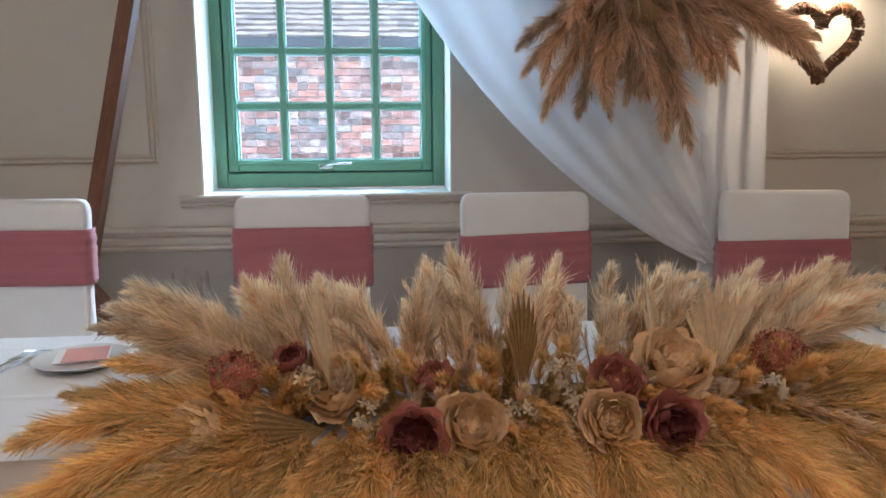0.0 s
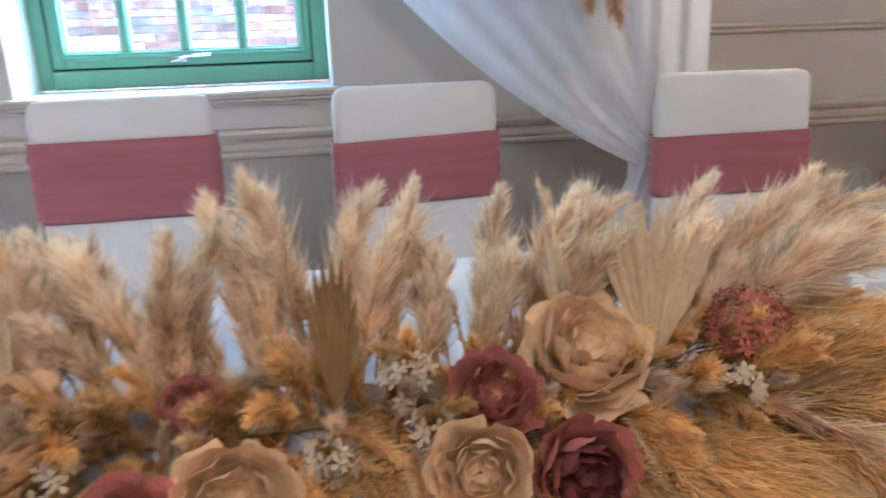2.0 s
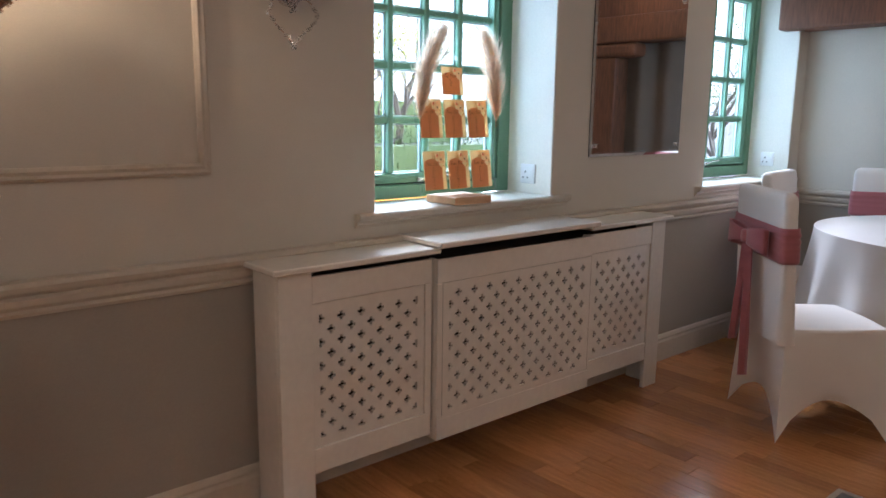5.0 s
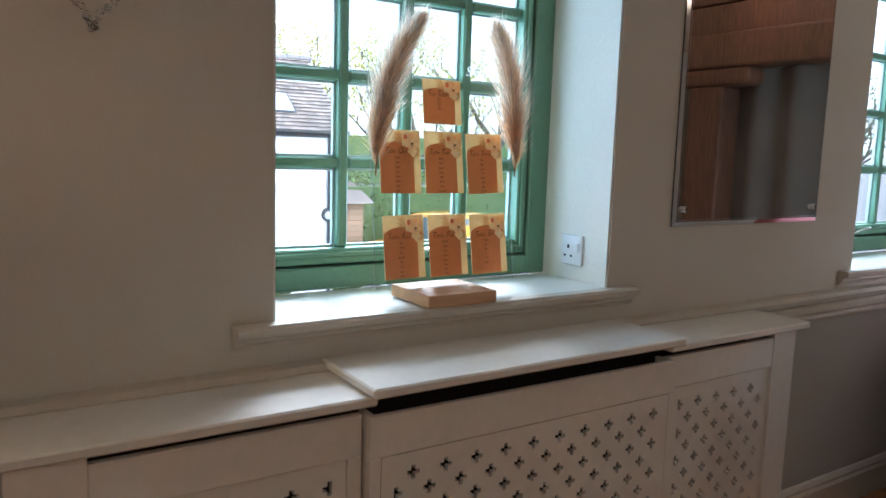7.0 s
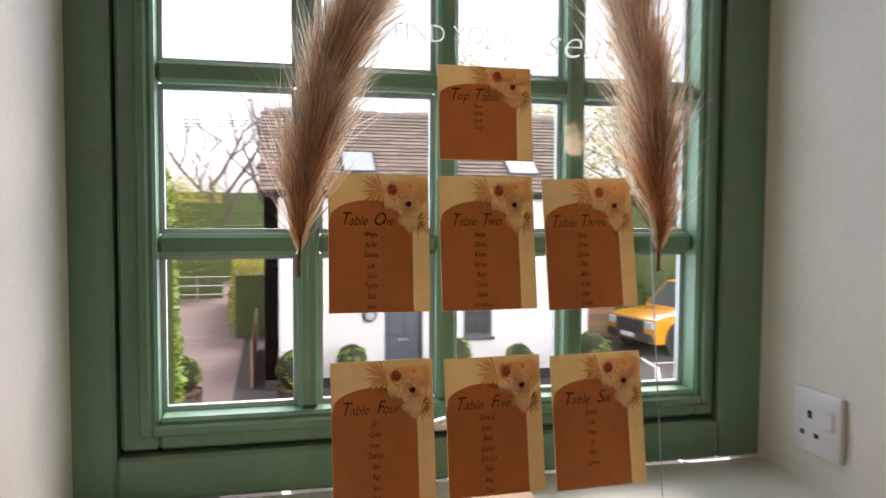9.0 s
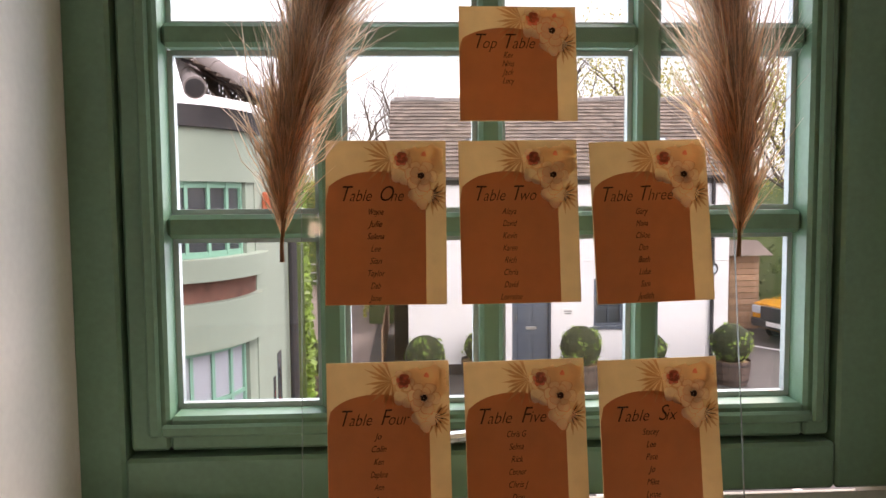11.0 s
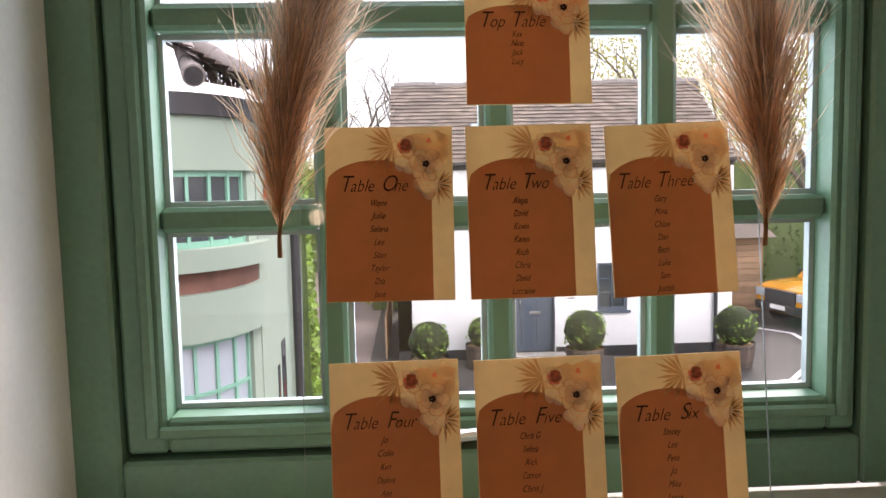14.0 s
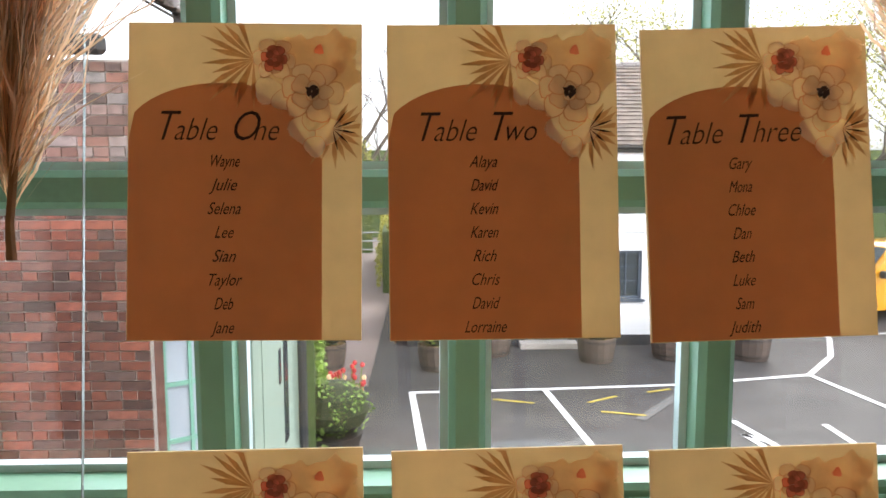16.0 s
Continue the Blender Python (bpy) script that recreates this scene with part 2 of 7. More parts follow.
M_PRPEACH = mat("printed_peach_petal", (0.95, 0.76, 0.54), 0.8, var=0.12, scale=60, bump=0, island=0.06, translucent=0.7)
M_PRCREAM = mat("printed_cream_petal", (0.98, 0.92, 0.76), 0.8, var=0.15, scale=60, bump=0, island=0.08, translucent=0.62)
M_PRRED = mat("printed_rose_red", (0.82, 0.36, 0.26), 0.8, var=0.3, scale=90, bump=0, island=0.3, translucent=0.6)
M_WHITEINK = mat("white_vinyl_lettering", (0.88, 0.88, 0.87), 0.6, var=0.02, bump=0, translucent=0.55)
# outside
M_BRICK = mat("red_clay_brick", (0.21, 0.068, 0.042), 0.9, var=0.6, scale=14, fine=90, bump=0.7, dist=0.006, rand=0.5, alt=((0.095, 0.06, 0.05), 0.5))
M_BRICKS = mat("red_clay_brickwork", (0.22, 0.105, 0.078), 0.9, var=0.6, scale=14, fine=90, bump=0.7, dist=0.006, island=0.5, alt=((0.20, 0.175, 0.165), 0.55))
M_MORTAR = mat("lime_mortar", (0.44, 0.40, 0.36), 0.95, var=0.2, scale=12, bump=0.4)
M_RENDER = mat("sage_green_render", (0.27, 0.345, 0.28), 0.85, var=0.06, scale=2, fine=60, bump=0.2, dist=0.003)
M_MINT = mat("mint_window_paint", (0.20, 0.44, 0.33), 0.45, var=0.08)
M_FROST = mat("frosted_pane", (0.42, 0.47, 0.52), 0.25, var=0.06, scale=1.5, bump=0)
# opaque pane; the unlit room behind is put into its dark colour
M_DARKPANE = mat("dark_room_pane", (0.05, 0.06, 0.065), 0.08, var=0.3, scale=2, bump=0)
M_WHITEWASH = mat("white_rendered_wall", (0.74, 0.74, 0.75), 0.9, var=0.05, scale=1.2, fine=40, bump=0.2, dist=0.004)
M_PLINTH = mat("black_plinth_paint", (0.03, 0.03, 0.033), 0.7, var=0.2)
M_TILE = mat("clay_roof_tile", (0.17, 0.135, 0.115), 0.85, var=0.3, scale=6, fine=40, bump=0.5, dist=0.006, island=0.35, rand=0.2)
M_RIDGE = mat("grey_ridge_tile", (0.25, 0.225, 0.215), 0.85, var=0.2, scale=10, bump=0.4)
M_SLATEDOOR = mat("slate_blue_door_paint", (0.075, 0.095, 0.125), 0.4, var=0.06)
M_ASPHALT = mat("wet_asphalt", (0.060, 0.054, 0.052), 0.75, var=0.45, scale=1.6, fine=22, bump=0.5, dist=0.006)
M_PATH = mat("brown_paving_brick", (0.22, 0.165, 0.145), 0.7, var=0.2, scale=1.5, rand=0.15, bump=0.3)
M_LINE = mat("white_road_paint", (0.72, 0.72, 0.72), 0.7, var=0.15, scale=12, bump=0.2)
M_YLINE = mat("worn_yellow_paint", (0.50, 0.38, 0.06), 0.8, var=0.3, scale=12)
M_GREYLINE = mat("blacked_out_paint", (0.15, 0.145, 0.14), 0.8, var=0.2)
M_BARREL = mat("weathered_barrel_oak", (0.105, 0.075, 0.06), 0.8, var=0.3, scale=10, bump=0.4, rand=0.2, island=0.2, stretch=(4, 4, 0.5))
M_HOOP = mat("rusty_iron_hoop", (0.05, 0.045, 0.042), 0.6, metal=0.5, var=0.2)
M_BOX = mat("box_foliage", (0.22, 0.34, 0.065), 0.6, var=0.3, scale=20, bump=0, island=0.65, translucent=0.2)
M_SPRING = mat("spring_yellow_foliage", (0.42, 0.40, 0.085), 0.7, var=0.3, scale=20, bump=0, island=0.35, translucent=0.5)
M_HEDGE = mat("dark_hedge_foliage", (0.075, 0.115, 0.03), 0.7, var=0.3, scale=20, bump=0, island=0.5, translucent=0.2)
# near-black green: the shade between bush leaves is put into this colour
M_LEAFSHADE = mat("leaf_shade_colour", (0.022, 0.032, 0.010), 0.9, var=0.3, scale=20, bump=0)
M_BARK = mat("grey_bark", (0.13, 0.105, 0.085), 0.9, var=0.3, scale=10, bump=0.5)
M_TULIP = mat("red_tulip_petal", (0.62, 0.05, 0.05), 0.5, var=0.2, island=0.3, bump=0, translucent=0.2)
M_YELLOWCAR = mat("amber_car_paint", (0.72, 0.31, 0.01), 0.18, var=0.03, bump=0, coat=0.8)
M_WHITECAR = mat("white_car_paint", (0.75, 0.76, 0.78), 0.2, var=0.02, bump=0, coat=0.8)
M_BLUECAR = mat("blue_car_paint", (0.02, 0.16, 0.42), 0.2, var=0.02, bump=0, coat=0.8)
M_RUBBER = mat("tyre_rubber", (0.02, 0.02, 0.02), 0.8, var=0.2)
M_DARKPLASTIC = mat("dark_plastic", (0.025, 0.026, 0.028), 0.5, var=0.1, bump=0)
M_CARGLASS = mat("car_window_glass", (0.06, 0.075, 0.085), 0.05, var=0.1, bump=0)
M_FENCE = mat("weathered_fence_wood", (0.28, 0.175, 0.105), 0.8, var=0.2, rand=0.2, bump=0.3)
M_GALV = mat("galvanised_metal", (0.4, 0.4, 0.4), 0.45, metal=0.8, var=0.1)


# ---- mesh tools ----
def part(name, bm, material, parent=None, label=""):
    me = bpy.data.meshes.new(name)
    if isinstance(bm, tuple):
        me.from_pydata(bm[0], [], bm[1])
        me.update()
    else:
        bm.to_mesh(me)
        bm.free()
    for m in (material if isinstance(material, (list, tuple)) else (material,)):
        me.materials.append(m)
    ob = new(name, me)
    if parent is not None:
        ob.parent = parent
    if label:
        ob["label"] = label
    return ob


def shade(ob, angle=40):
    me = ob.data
    me.polygons.foreach_set("use_smooth", [True] * len(me.polygons))
    me.set_sharp_from_angle(angle=radians(angle))
    return ob


def empty(name, m, label, category, group="", kind=""):
    ob = new(name)
    ob.empty_display_size = 0.1
    ob.matrix_world = m
    return tagged(ob, label, category, group, kind)


def box(bm, x0, y0, z0, x1, y1, z1, bevel=0.0, seg=1):
    r = bmesh.ops.create_cube(bm, size=1.0)
    vs = r["verts"]
    bmesh.ops.scale(bm, vec=(x1 - x0, y1 - y0, z1 - z0), verts=vs)
    bmesh.ops.translate(bm, vec=((x0 + x1) / 2, (y0 + y1) / 2, (z0 + z1) / 2), verts=vs)
    if bevel:
        es = list({e for v in vs for e in v.link_edges})
        bmesh.ops.bevel(bm, geom=es, offset=bevel, segments=seg, affect="EDGES", profile=0.5)


def bx(x0, y0, z0, x1, y1, z1, bevel=0.0, seg=1):
    bm = bmesh.new()
    box(bm, x0, y0, z0, x1, y1, z1, bevel, seg)
    return bm


def boxes(lst, bevel=0.0):
    bm = bmesh.new()
    for b in lst:
        box(bm, *b, bevel)
    return bm


def extrude_profile(prof, axis, a0, a1):
    """A closed profile of (u, v) pairs carried along an axis: x -> (a, u, v), y -> (u, a, v), z -> (u, v, a)."""
    put = {"x": lambda a, u, v: (a, u, v), "y": lambda a, u, v: (u, a, v), "z": lambda a, u, v: (u, v, a)}[axis]
    n = len(prof)
    vs = [put(a0, *p) for p in prof] + [put(a1, *p) for p in prof]
    fs = [(i, (i + 1) % n, n + (i + 1) % n, n + i) for i in range(n)] + [tuple(range(n))[::-1], tuple(range(n, 2 * n))]
    bm = bmesh.new()
    bv = [bm.verts.new(v) for v in vs]
    for f in fs:
        bm.faces.new([bv[i] for i in f])
    bmesh.ops.recalc_face_normals(bm, faces=bm.faces[:])
    return bm


def lathe(prof, seg=24, cap=False):
    """(radius, z) pairs turned round z."""
    vs, fs = [], []
    for r, z in prof:
        for k in range(seg):
            a = 2 * math.pi * k / seg
            vs.append((r * math.cos(a), r * math.sin(a), z))
    for i in range(len(prof) - 1):
        for k in range(seg):
            k2 = (k + 1) % seg
            fs.append((i * seg + k, i * seg + k2, (i + 1) * seg + k2, (i + 1) * seg + k))
    if cap:
        fs.append(tuple(range(seg))[::-1])
        fs.append(tuple(range((len(prof) - 1) * seg, len(prof) * seg)))
    return vs, fs


def tube(pts, r, seg=8, taper=1.0):
    """A round bar along points."""
    pts = [Vector(p) for p in pts]
    vs, fs = [], []
    n = len(pts)
    up = Vector((0, 0, 1)) if abs((pts[-1] - pts[0]).normalized().z) < 0.9 else Vector((1, 0, 0))
    for i, p in enumerate(pts):
        d = (pts[min(i + 1, n - 1)] - pts[max(i - 1, 0)]).normalized()
        s = d.cross(up).normalized()
        u = s.cross(d)
        rr = r * (1 + (taper - 1) * i / (n - 1))
        for k in range(seg):
            a = 2 * math.pi * k / seg
            vs.append(tuple(p + s * (rr * math.cos(a)) + u * (rr * math.sin(a))))
    for i in range(n - 1):
        for k in range(seg):
            k2 = (k + 1) % seg
            fs.append((i * seg + k, i * seg + k2, (i + 1) * seg + k2, (i + 1) * seg + k))
    fs.append(tuple(range(seg))[::-1])
    fs.append(tuple(range((n - 1) * seg, n * seg)))
    return vs, fs


def joined(*meshes):
    vs, fs = [], []
    for v, f in meshes:
        o = len(vs)
        vs += list(v)
        fs += [tuple(i + o for i in q) for q in f]
    return vs, fs


def moved(mesh, m):
    return [tuple(m @ Vector(v)) for v in mesh[0]], mesh[1]


def grid_mesh(fn, nu, nv):
    """A sheet fn(u, v) over 0..1."""
    vs = [tuple(fn(i / nu, j / nv)) for j in range(nv + 1) for i in range(nu + 1)]
    w = nu + 1
    fs = [(j * w + i, j * w + i + 1, (j + 1) * w + i + 1, (j + 1) * w + i) for j in range(nv) for i in range(nu)]
    return vs, fs


def thick(ob, t, offset=0.0):
    s = ob.modifiers.new("thickness", "SOLIDIFY")
    s.thickness, s.offset = t, offset
    return ob


# ---- the room's structure ----
WY, CEIL, EAST, WEST, SOUTH = 3.0, 2.45, 7.02, -3.2, -3.4
# the first opening belongs to the made-up window out of view
OPEN = [(-2.7, -1.7, 0.97, 2.12), (0.0, 1.005, 0.97, 2.12), (3.725, 4.67, 0.935, 2.02), (5.90, 6.90, 0.91, 2.08)]


def wall_north():
    bm = bmesh.new()
    xs = WEST
    for x0, x1, z0, z1 in OPEN:
        box(bm, xs, WY, -0.1, x0, WY + 0.34, CEIL)
        box(bm, x0, WY, -0.1, x1, WY + 0.34, z0 - 0.03)
        box(bm, x0, WY, z1, x1, WY + 0.34, CEIL)
        xs = x1
    box(bm, xs, WY, -0.1, EAST + 0.2, WY + 0.34, CEIL)
    wall = part("wall_north", bm, M_WALL)
    tagged(wall, "cream painted plaster wall with deep window openings", "wall", kind="structure")
    for i, (x0, x1, z0, z1) in enumerate(OPEN):
        rv = boxes([(x0, WY + 0.004, z0, x0 + 0.006, WY + 0.27, z1), (x1 - 0.006, WY + 0.004, z0, x1, WY + 0.27, z1),
                    (x0 + 0.006, WY + 0.004, z1 - 0.006, x1 - 0.006, WY + 0.27, z1)])
        part("window_reveal", rv, M_REVEAL, wall, "white painted window reveal")
    return wall


W_NORTH = wall_north()
# painted lower wall, a thin coat below the rail
part("lower_wall", boxes([(WEST, WY - 0.003, 0.1, EAST, WY, 0.78)]), M_LOWER, W_NORTH, "taupe painted wall below the dado rail")
tagged(part("wall_east", bx(EAST, SOUTH, -0.1, EAST + 0.2, WY, CEIL), M_WALL), "cream painted end wall", "wall", kind="structure")
tagged(part("wall_west", bx(WEST - 0.2, SOUTH, -0.1, WEST, WY + 0.34, CEIL), M_WALL), "cream painted end wall", "wall", kind="structure")
tagged(part("wall_south", bx(WEST - 0.2, SOUTH - 0.2, -0.1, EAST + 0.2, SOUTH, CEIL), M_WALL), "cream painted long wall", "wall", kind="structure")
tagged(part("ceiling", bx(WEST - 0.2, SOUTH - 0.2, CEIL, EAST + 0.2, WY + 0.34, CEIL + 0.15), M_CEIL), "white painted ceiling", "ceiling", kind="structure")
FLOOR = tagged(part("floor", bx(WEST, SOUTH, -0.12, EAST, WY, -0.006), M_FLOORJ), "orange-brown varnished oak strip floor", "floor", kind="structure")

DADO = [(0, 0.745), (-0.012, 0.748), (-0.016, 0.758), (-0.010, 0.766), (-0.022, 0.778), (-0.024, 0.795), (-0.014, 0.803), (-0.030, 0.815), (-0.036, 0.830), (-0.030, 0.842), (0, 0.845)]
SKIRT = [(0, 0.0), (-0.020, 0.0), (-0.020, 0.100), (-0.014, 0.112), (-0.016, 0.122), (-0.008, 0.134), (0, 0.140)]


def run_trim(name, prof, label):
    for x0, x1 in ((WEST, EAST),):
        bm = extrude_profile([(WY - 0.003 + u, v) for u, v in prof], "x", x0, x1)
        tagged(part(name, bm, M_TRIM), label, "moulding", kind="structure")
    bm = extrude_profile([(EAST + u, v) for u, v in prof], "y", SOUTH, WY - 0.04)
    tagged(part(name, bm, M_TRIM), label, "moulding", kind="structure")


run_trim("dado_rail", DADO, "beige painted moulded dado rail")
run_trim("baseboard", SKIRT, "beige painted moulded skirting board")
tagged(part("lower_wall", bx(EAST - 0.003, SOUTH, 0.1, EAST, WY - 0.01, 0.78), M_LOWER), "taupe painted lower wall", "wall", kind="structure")


def panel_mould(x0, x1, z0, z1):
    prof = [(0, 0), (0.010, 0), (0.016, 0.008), (0.012, 0.016), (0.018, 0.026), (0.008, 0.036), (0, 0.036)]
    vs, fs = [], []
    cor = [(x0, z0, 1, 1), (x1, z0, -1, 1), (x1, z1, -1, -1), (x0, z1, 1, -1)]
    for cx, cz, sx, sz in cor:
        for d, w in prof:
            vs.append((cx + sx * w, WY - d, cz + sz * w))
    n = len(prof)
    for k in range(4):
        k2 = (k + 1) % 4
        for i in range(n - 1):
            fs.append((k * n + i, k2 * n + i, k2 * n + i + 1, k * n + i + 1))
    ob = part("panel_moulding", (vs, fs), M_TRIM)
    tagged(ob, "beige painted rectangular panel moulding on the wall", "moulding", kind="structure")


panel_mould(-1.55, -0.158, 1.10, 2.25)
panel_mould(1.72, 3.131, 1.095, 2.25)


def window(i, x0, x1, z0, z1, cols, rows, gx0, gx1, gz0, gz1, y=3.262, handle=True, latch_x=None, jamb=0.052, foot=0.064):
    """A green timber casement in a frame. g*: the glazed field."""
    w = new("window_%d" % i)
    tagged(w, "green painted timber casement window with small panes", "window", kind="structure")
    f = 0.052
    fr = bmesh.new()
    zt = gz1 + 0.09
    box(fr, x0, y, z0, x0 + f, y + 0.085, zt, 0.004)
    box(fr, x1 - jamb, y, z0, x1, y + 0.085, zt, 0.004)
    box(fr, x0 + f, y, z0, x1 - jamb, y + 0.085, z0 + foot, 0.004)
    box(fr, x0 + f, y, zt - f, x1 - jamb, y + 0.085, zt, 0.004)
    box(fr, x0 + 0.002, y + 0.03, zt, x1 - 0.002, y + 0.06, z1)
    part("window_frame", fr, M_GREEN, w)
    cx0, cx1, cz0, cz1 = x0 + f + 0.004, x1 - jamb - 0.004, z0 + foot + 0.006, zt - f - 0.004
    part("gap_seal", boxes([(x0 + f, y + 0.03, z0 + foot, x0 + f + 0.004, y + 0.06, zt - f), (x1 - jamb - 0.004, y + 0.03, z0 + foot, x1 - jamb, y + 0.06, zt - f),
                            (x0 + f, y + 0.03, z0 + foot, x1 - jamb, y + 0.06, z0 + foot + 0.006)]), M_SEAL, w)
    ca = bmesh.new()
    yc = y + 0.008
    box(ca, cx0, yc, cz0, gx0, yc + 0.06, cz1, 0.004)
    box(ca, gx1, yc, cz0, cx1, yc + 0.06, cz1, 0.004)
    box(ca, gx0, yc, cz0, gx1, yc + 0.06, gz0, 0.004)
    box(ca, gx0, yc, gz1, gx1, yc + 0.06, cz1, 0.004)
    cas = part("casement", ca, M_GREEN, w)
    # stepped inner lip of the casement
    lip = 0.014
    part("casement_lip", boxes([(gx0 - 0.022, yc - 0.007, gz0 - 0.022, gx0 - 0.022 + lip, yc, gz1 + 0.022), (gx1 + 0.022 - lip, yc - 0.007, gz0 - 0.022, gx1 + 0.022, yc, gz1 + 0.022),
                                (gx0 - 0.022 + lip, yc - 0.007, gz0 - 0.022, gx1 + 0.022 - lip, yc, gz0 - 0.022 + lip)], 0.003), M_GREEN, cas)
    b = 0.0135
    pw, ph = (gx1 - gx0) / cols, (gz1 - gz0) / rows
    for k in range(1, cols):
        part("glazing_bar", bx(gx0 + k * pw - b, yc + 0.012, gz0, gx0 + k * pw + b, yc + 0.05, gz1, 0.005), M_GREEN, w)
    for k in range(1, rows):
        for c in range(cols):
            part("glazing_bar", bx(gx0 + c * pw + (b if c else 0), yc + 0.0125, gz0 + k * ph - b, gx0 + (c + 1) * pw - (b if c < cols - 1 else 0), yc + 0.0495, gz0 + k * ph + b, 0.005), M_GREEN, w)
    for c in range(cols):
        for r in range(rows):
            a0, a1 = gx0 + c * pw + (b if c else 0), gx0 + (c + 1) * pw - (b if c < cols - 1 else 0)
            c0, c1 = gz0 + r * ph + (b if r else 0), gz0 + (r + 1) * ph - (b if r < rows - 1 else 0)
            e = 0.006
            bead = part("glazing_bead", boxes([(a0, yc + 0.036, c0, a0 + e, yc + 0.047, c1), (a1 - e, yc + 0.036, c0, a1, yc + 0.047, c1), (a0 + e, yc + 0.036, c0, a1 - e, yc + 0.047, c0 + e), (a0 + e, yc + 0.036, c1 - e, a1 - e, yc + 0.047, c1)]), M_BEAD, w, "pale glazing bead")
            g = part("pane", bx(a0 + 0.001, yc + 0.039, c0 + 0.001, a1 - 0.001, yc + 0.043, c1 - 0.001), M_GLASS, w, "clear glass pane")
            g.visible_shadow = False
    if handle:
        hx = latch_x if latch_x is not None else (gx0 + gx1) / 2
        hz = cz0 + (gz0 - cz0) * 0.45
        h = part("window_handle", joined(tube([(hx - 0.05, yc - 0.012, hz - 0.006), (hx - 0.02, yc - 0.02, hz), (hx + 0.01, yc - 0.026, hz + 0.010), (hx + 0.09, yc - 0.026, hz + 0.012)], 0.007, 8, 0.7)), M_CHROME, w, "chrome window latch")
        shade(h)
        part("latch_plate", bx(hx - 0.055, yc - 0.006, hz - 0.014, hx + 0.005, yc - 0.001, hz + 0.012, 0.003), M_CHROME, w, "chrome latch plate")
    return w


def sill(i, x0, x1, z, nose=0.03, ear=0.085):
    top = part("window_sill", boxes([(x0 + 0.001, WY, z - 0.03, x1 - 0.001, 3.262, z)]), M_SILL)
    tagged(top, "white painted deep window sill", "window sill", kind="structure")
    prof = [(0, z - 0.05), (-0.006, z - 0.05), (-0.010, z - 0.040), (-0.020, z - 0.034), (-0.018, z - 0.026), (-0.034, z - 0.020), (-0.038, z - 0.006), (-0.032, z + 0.001), (0, z + 0.001)]
    bm = extrude_profile([(WY - 0.003 + u, v) for u, v in prof], "x", x0 - ear, x1 + ear)
    part("sill_nosing", bm, M_TRIM, top, "beige moulded sill edge")


window(1, 0.0, 1.0, 0.975, 2.12, 4, 4, 0.10, 0.90, 1.095, 2.03)
window(2, 3.728, 4.667, 0.938, 2.02, 4, 4, 3.828, 4.561, 1.039, 1.893, latch_x=4.19, jamb=0.070, foot=0.056)
window(3, 5.903, 6.897, 0.915, 2.08, 4, 4, 6.005, 6.795, 1.03, 1.98)
# window 4 is made up and unseen; it brings extra daylight in
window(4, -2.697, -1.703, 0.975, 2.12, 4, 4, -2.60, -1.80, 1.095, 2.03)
for i, (x0, x1, z0, z1) in enumerate(OPEN):
    sill(i, x0, x1, z0)

# ---- radiator cover ----
def perforated(name, x0, x1, z0, z1, y, parent):
    """A board with staggered cross-shaped holes cut through it."""
    u = 0.0096
    nx, nz = int(round((x1 - x0) / u)), int(round((z1 - z0) / u))
    ux, uz = (x1 - x0) / nx, (z1 - z0) / nz

    def hole(i, j):
        if i < 3 or j < 3 or i >= nx - 3 or j >= nz - 3:
            return False
        for ox, oz in ((3, 3), (7, 7)):
            a, b = (i - ox) % 8, (j - oz) % 8
            if (a, b) in ((0, 0), (1, 0), (7, 0), (0, 1), (0, 7)):
                return True
        return False

    vs, fs, idx = [], [], {}

    def v(i, j, d):
        k = (i, j, d)
        if k not in idx:
            idx[k] = len(vs)
            vs.append((x0 + i * ux, y + d * 0.012, z0 + j * uz))
        return idx[k]

    for i in range(nx):
        for j in range(nz):
            if hole(i, j):
                for di, dj, p, q in ((-1, 0, (i, j), (i, j + 1)), (1, 0, (i + 1, j + 1), (i + 1, j)), (0, -1, (i + 1, j), (i, j)), (0, 1, (i, j + 1), (i + 1, j + 1))):
                    if not hole(i + di, j + dj):
                        fs.append((v(*p, 0), v(*q, 0), v(*q, 1), v(*p, 1)))
            else:
                fs.append((v(i, j, 0), v(i + 1, j, 0), v(i + 1, j + 1, 0), v(i, j + 1, 0)))
    return part(name, (vs, fs), M_WHITE, parent, "white board with cut-out crosses")


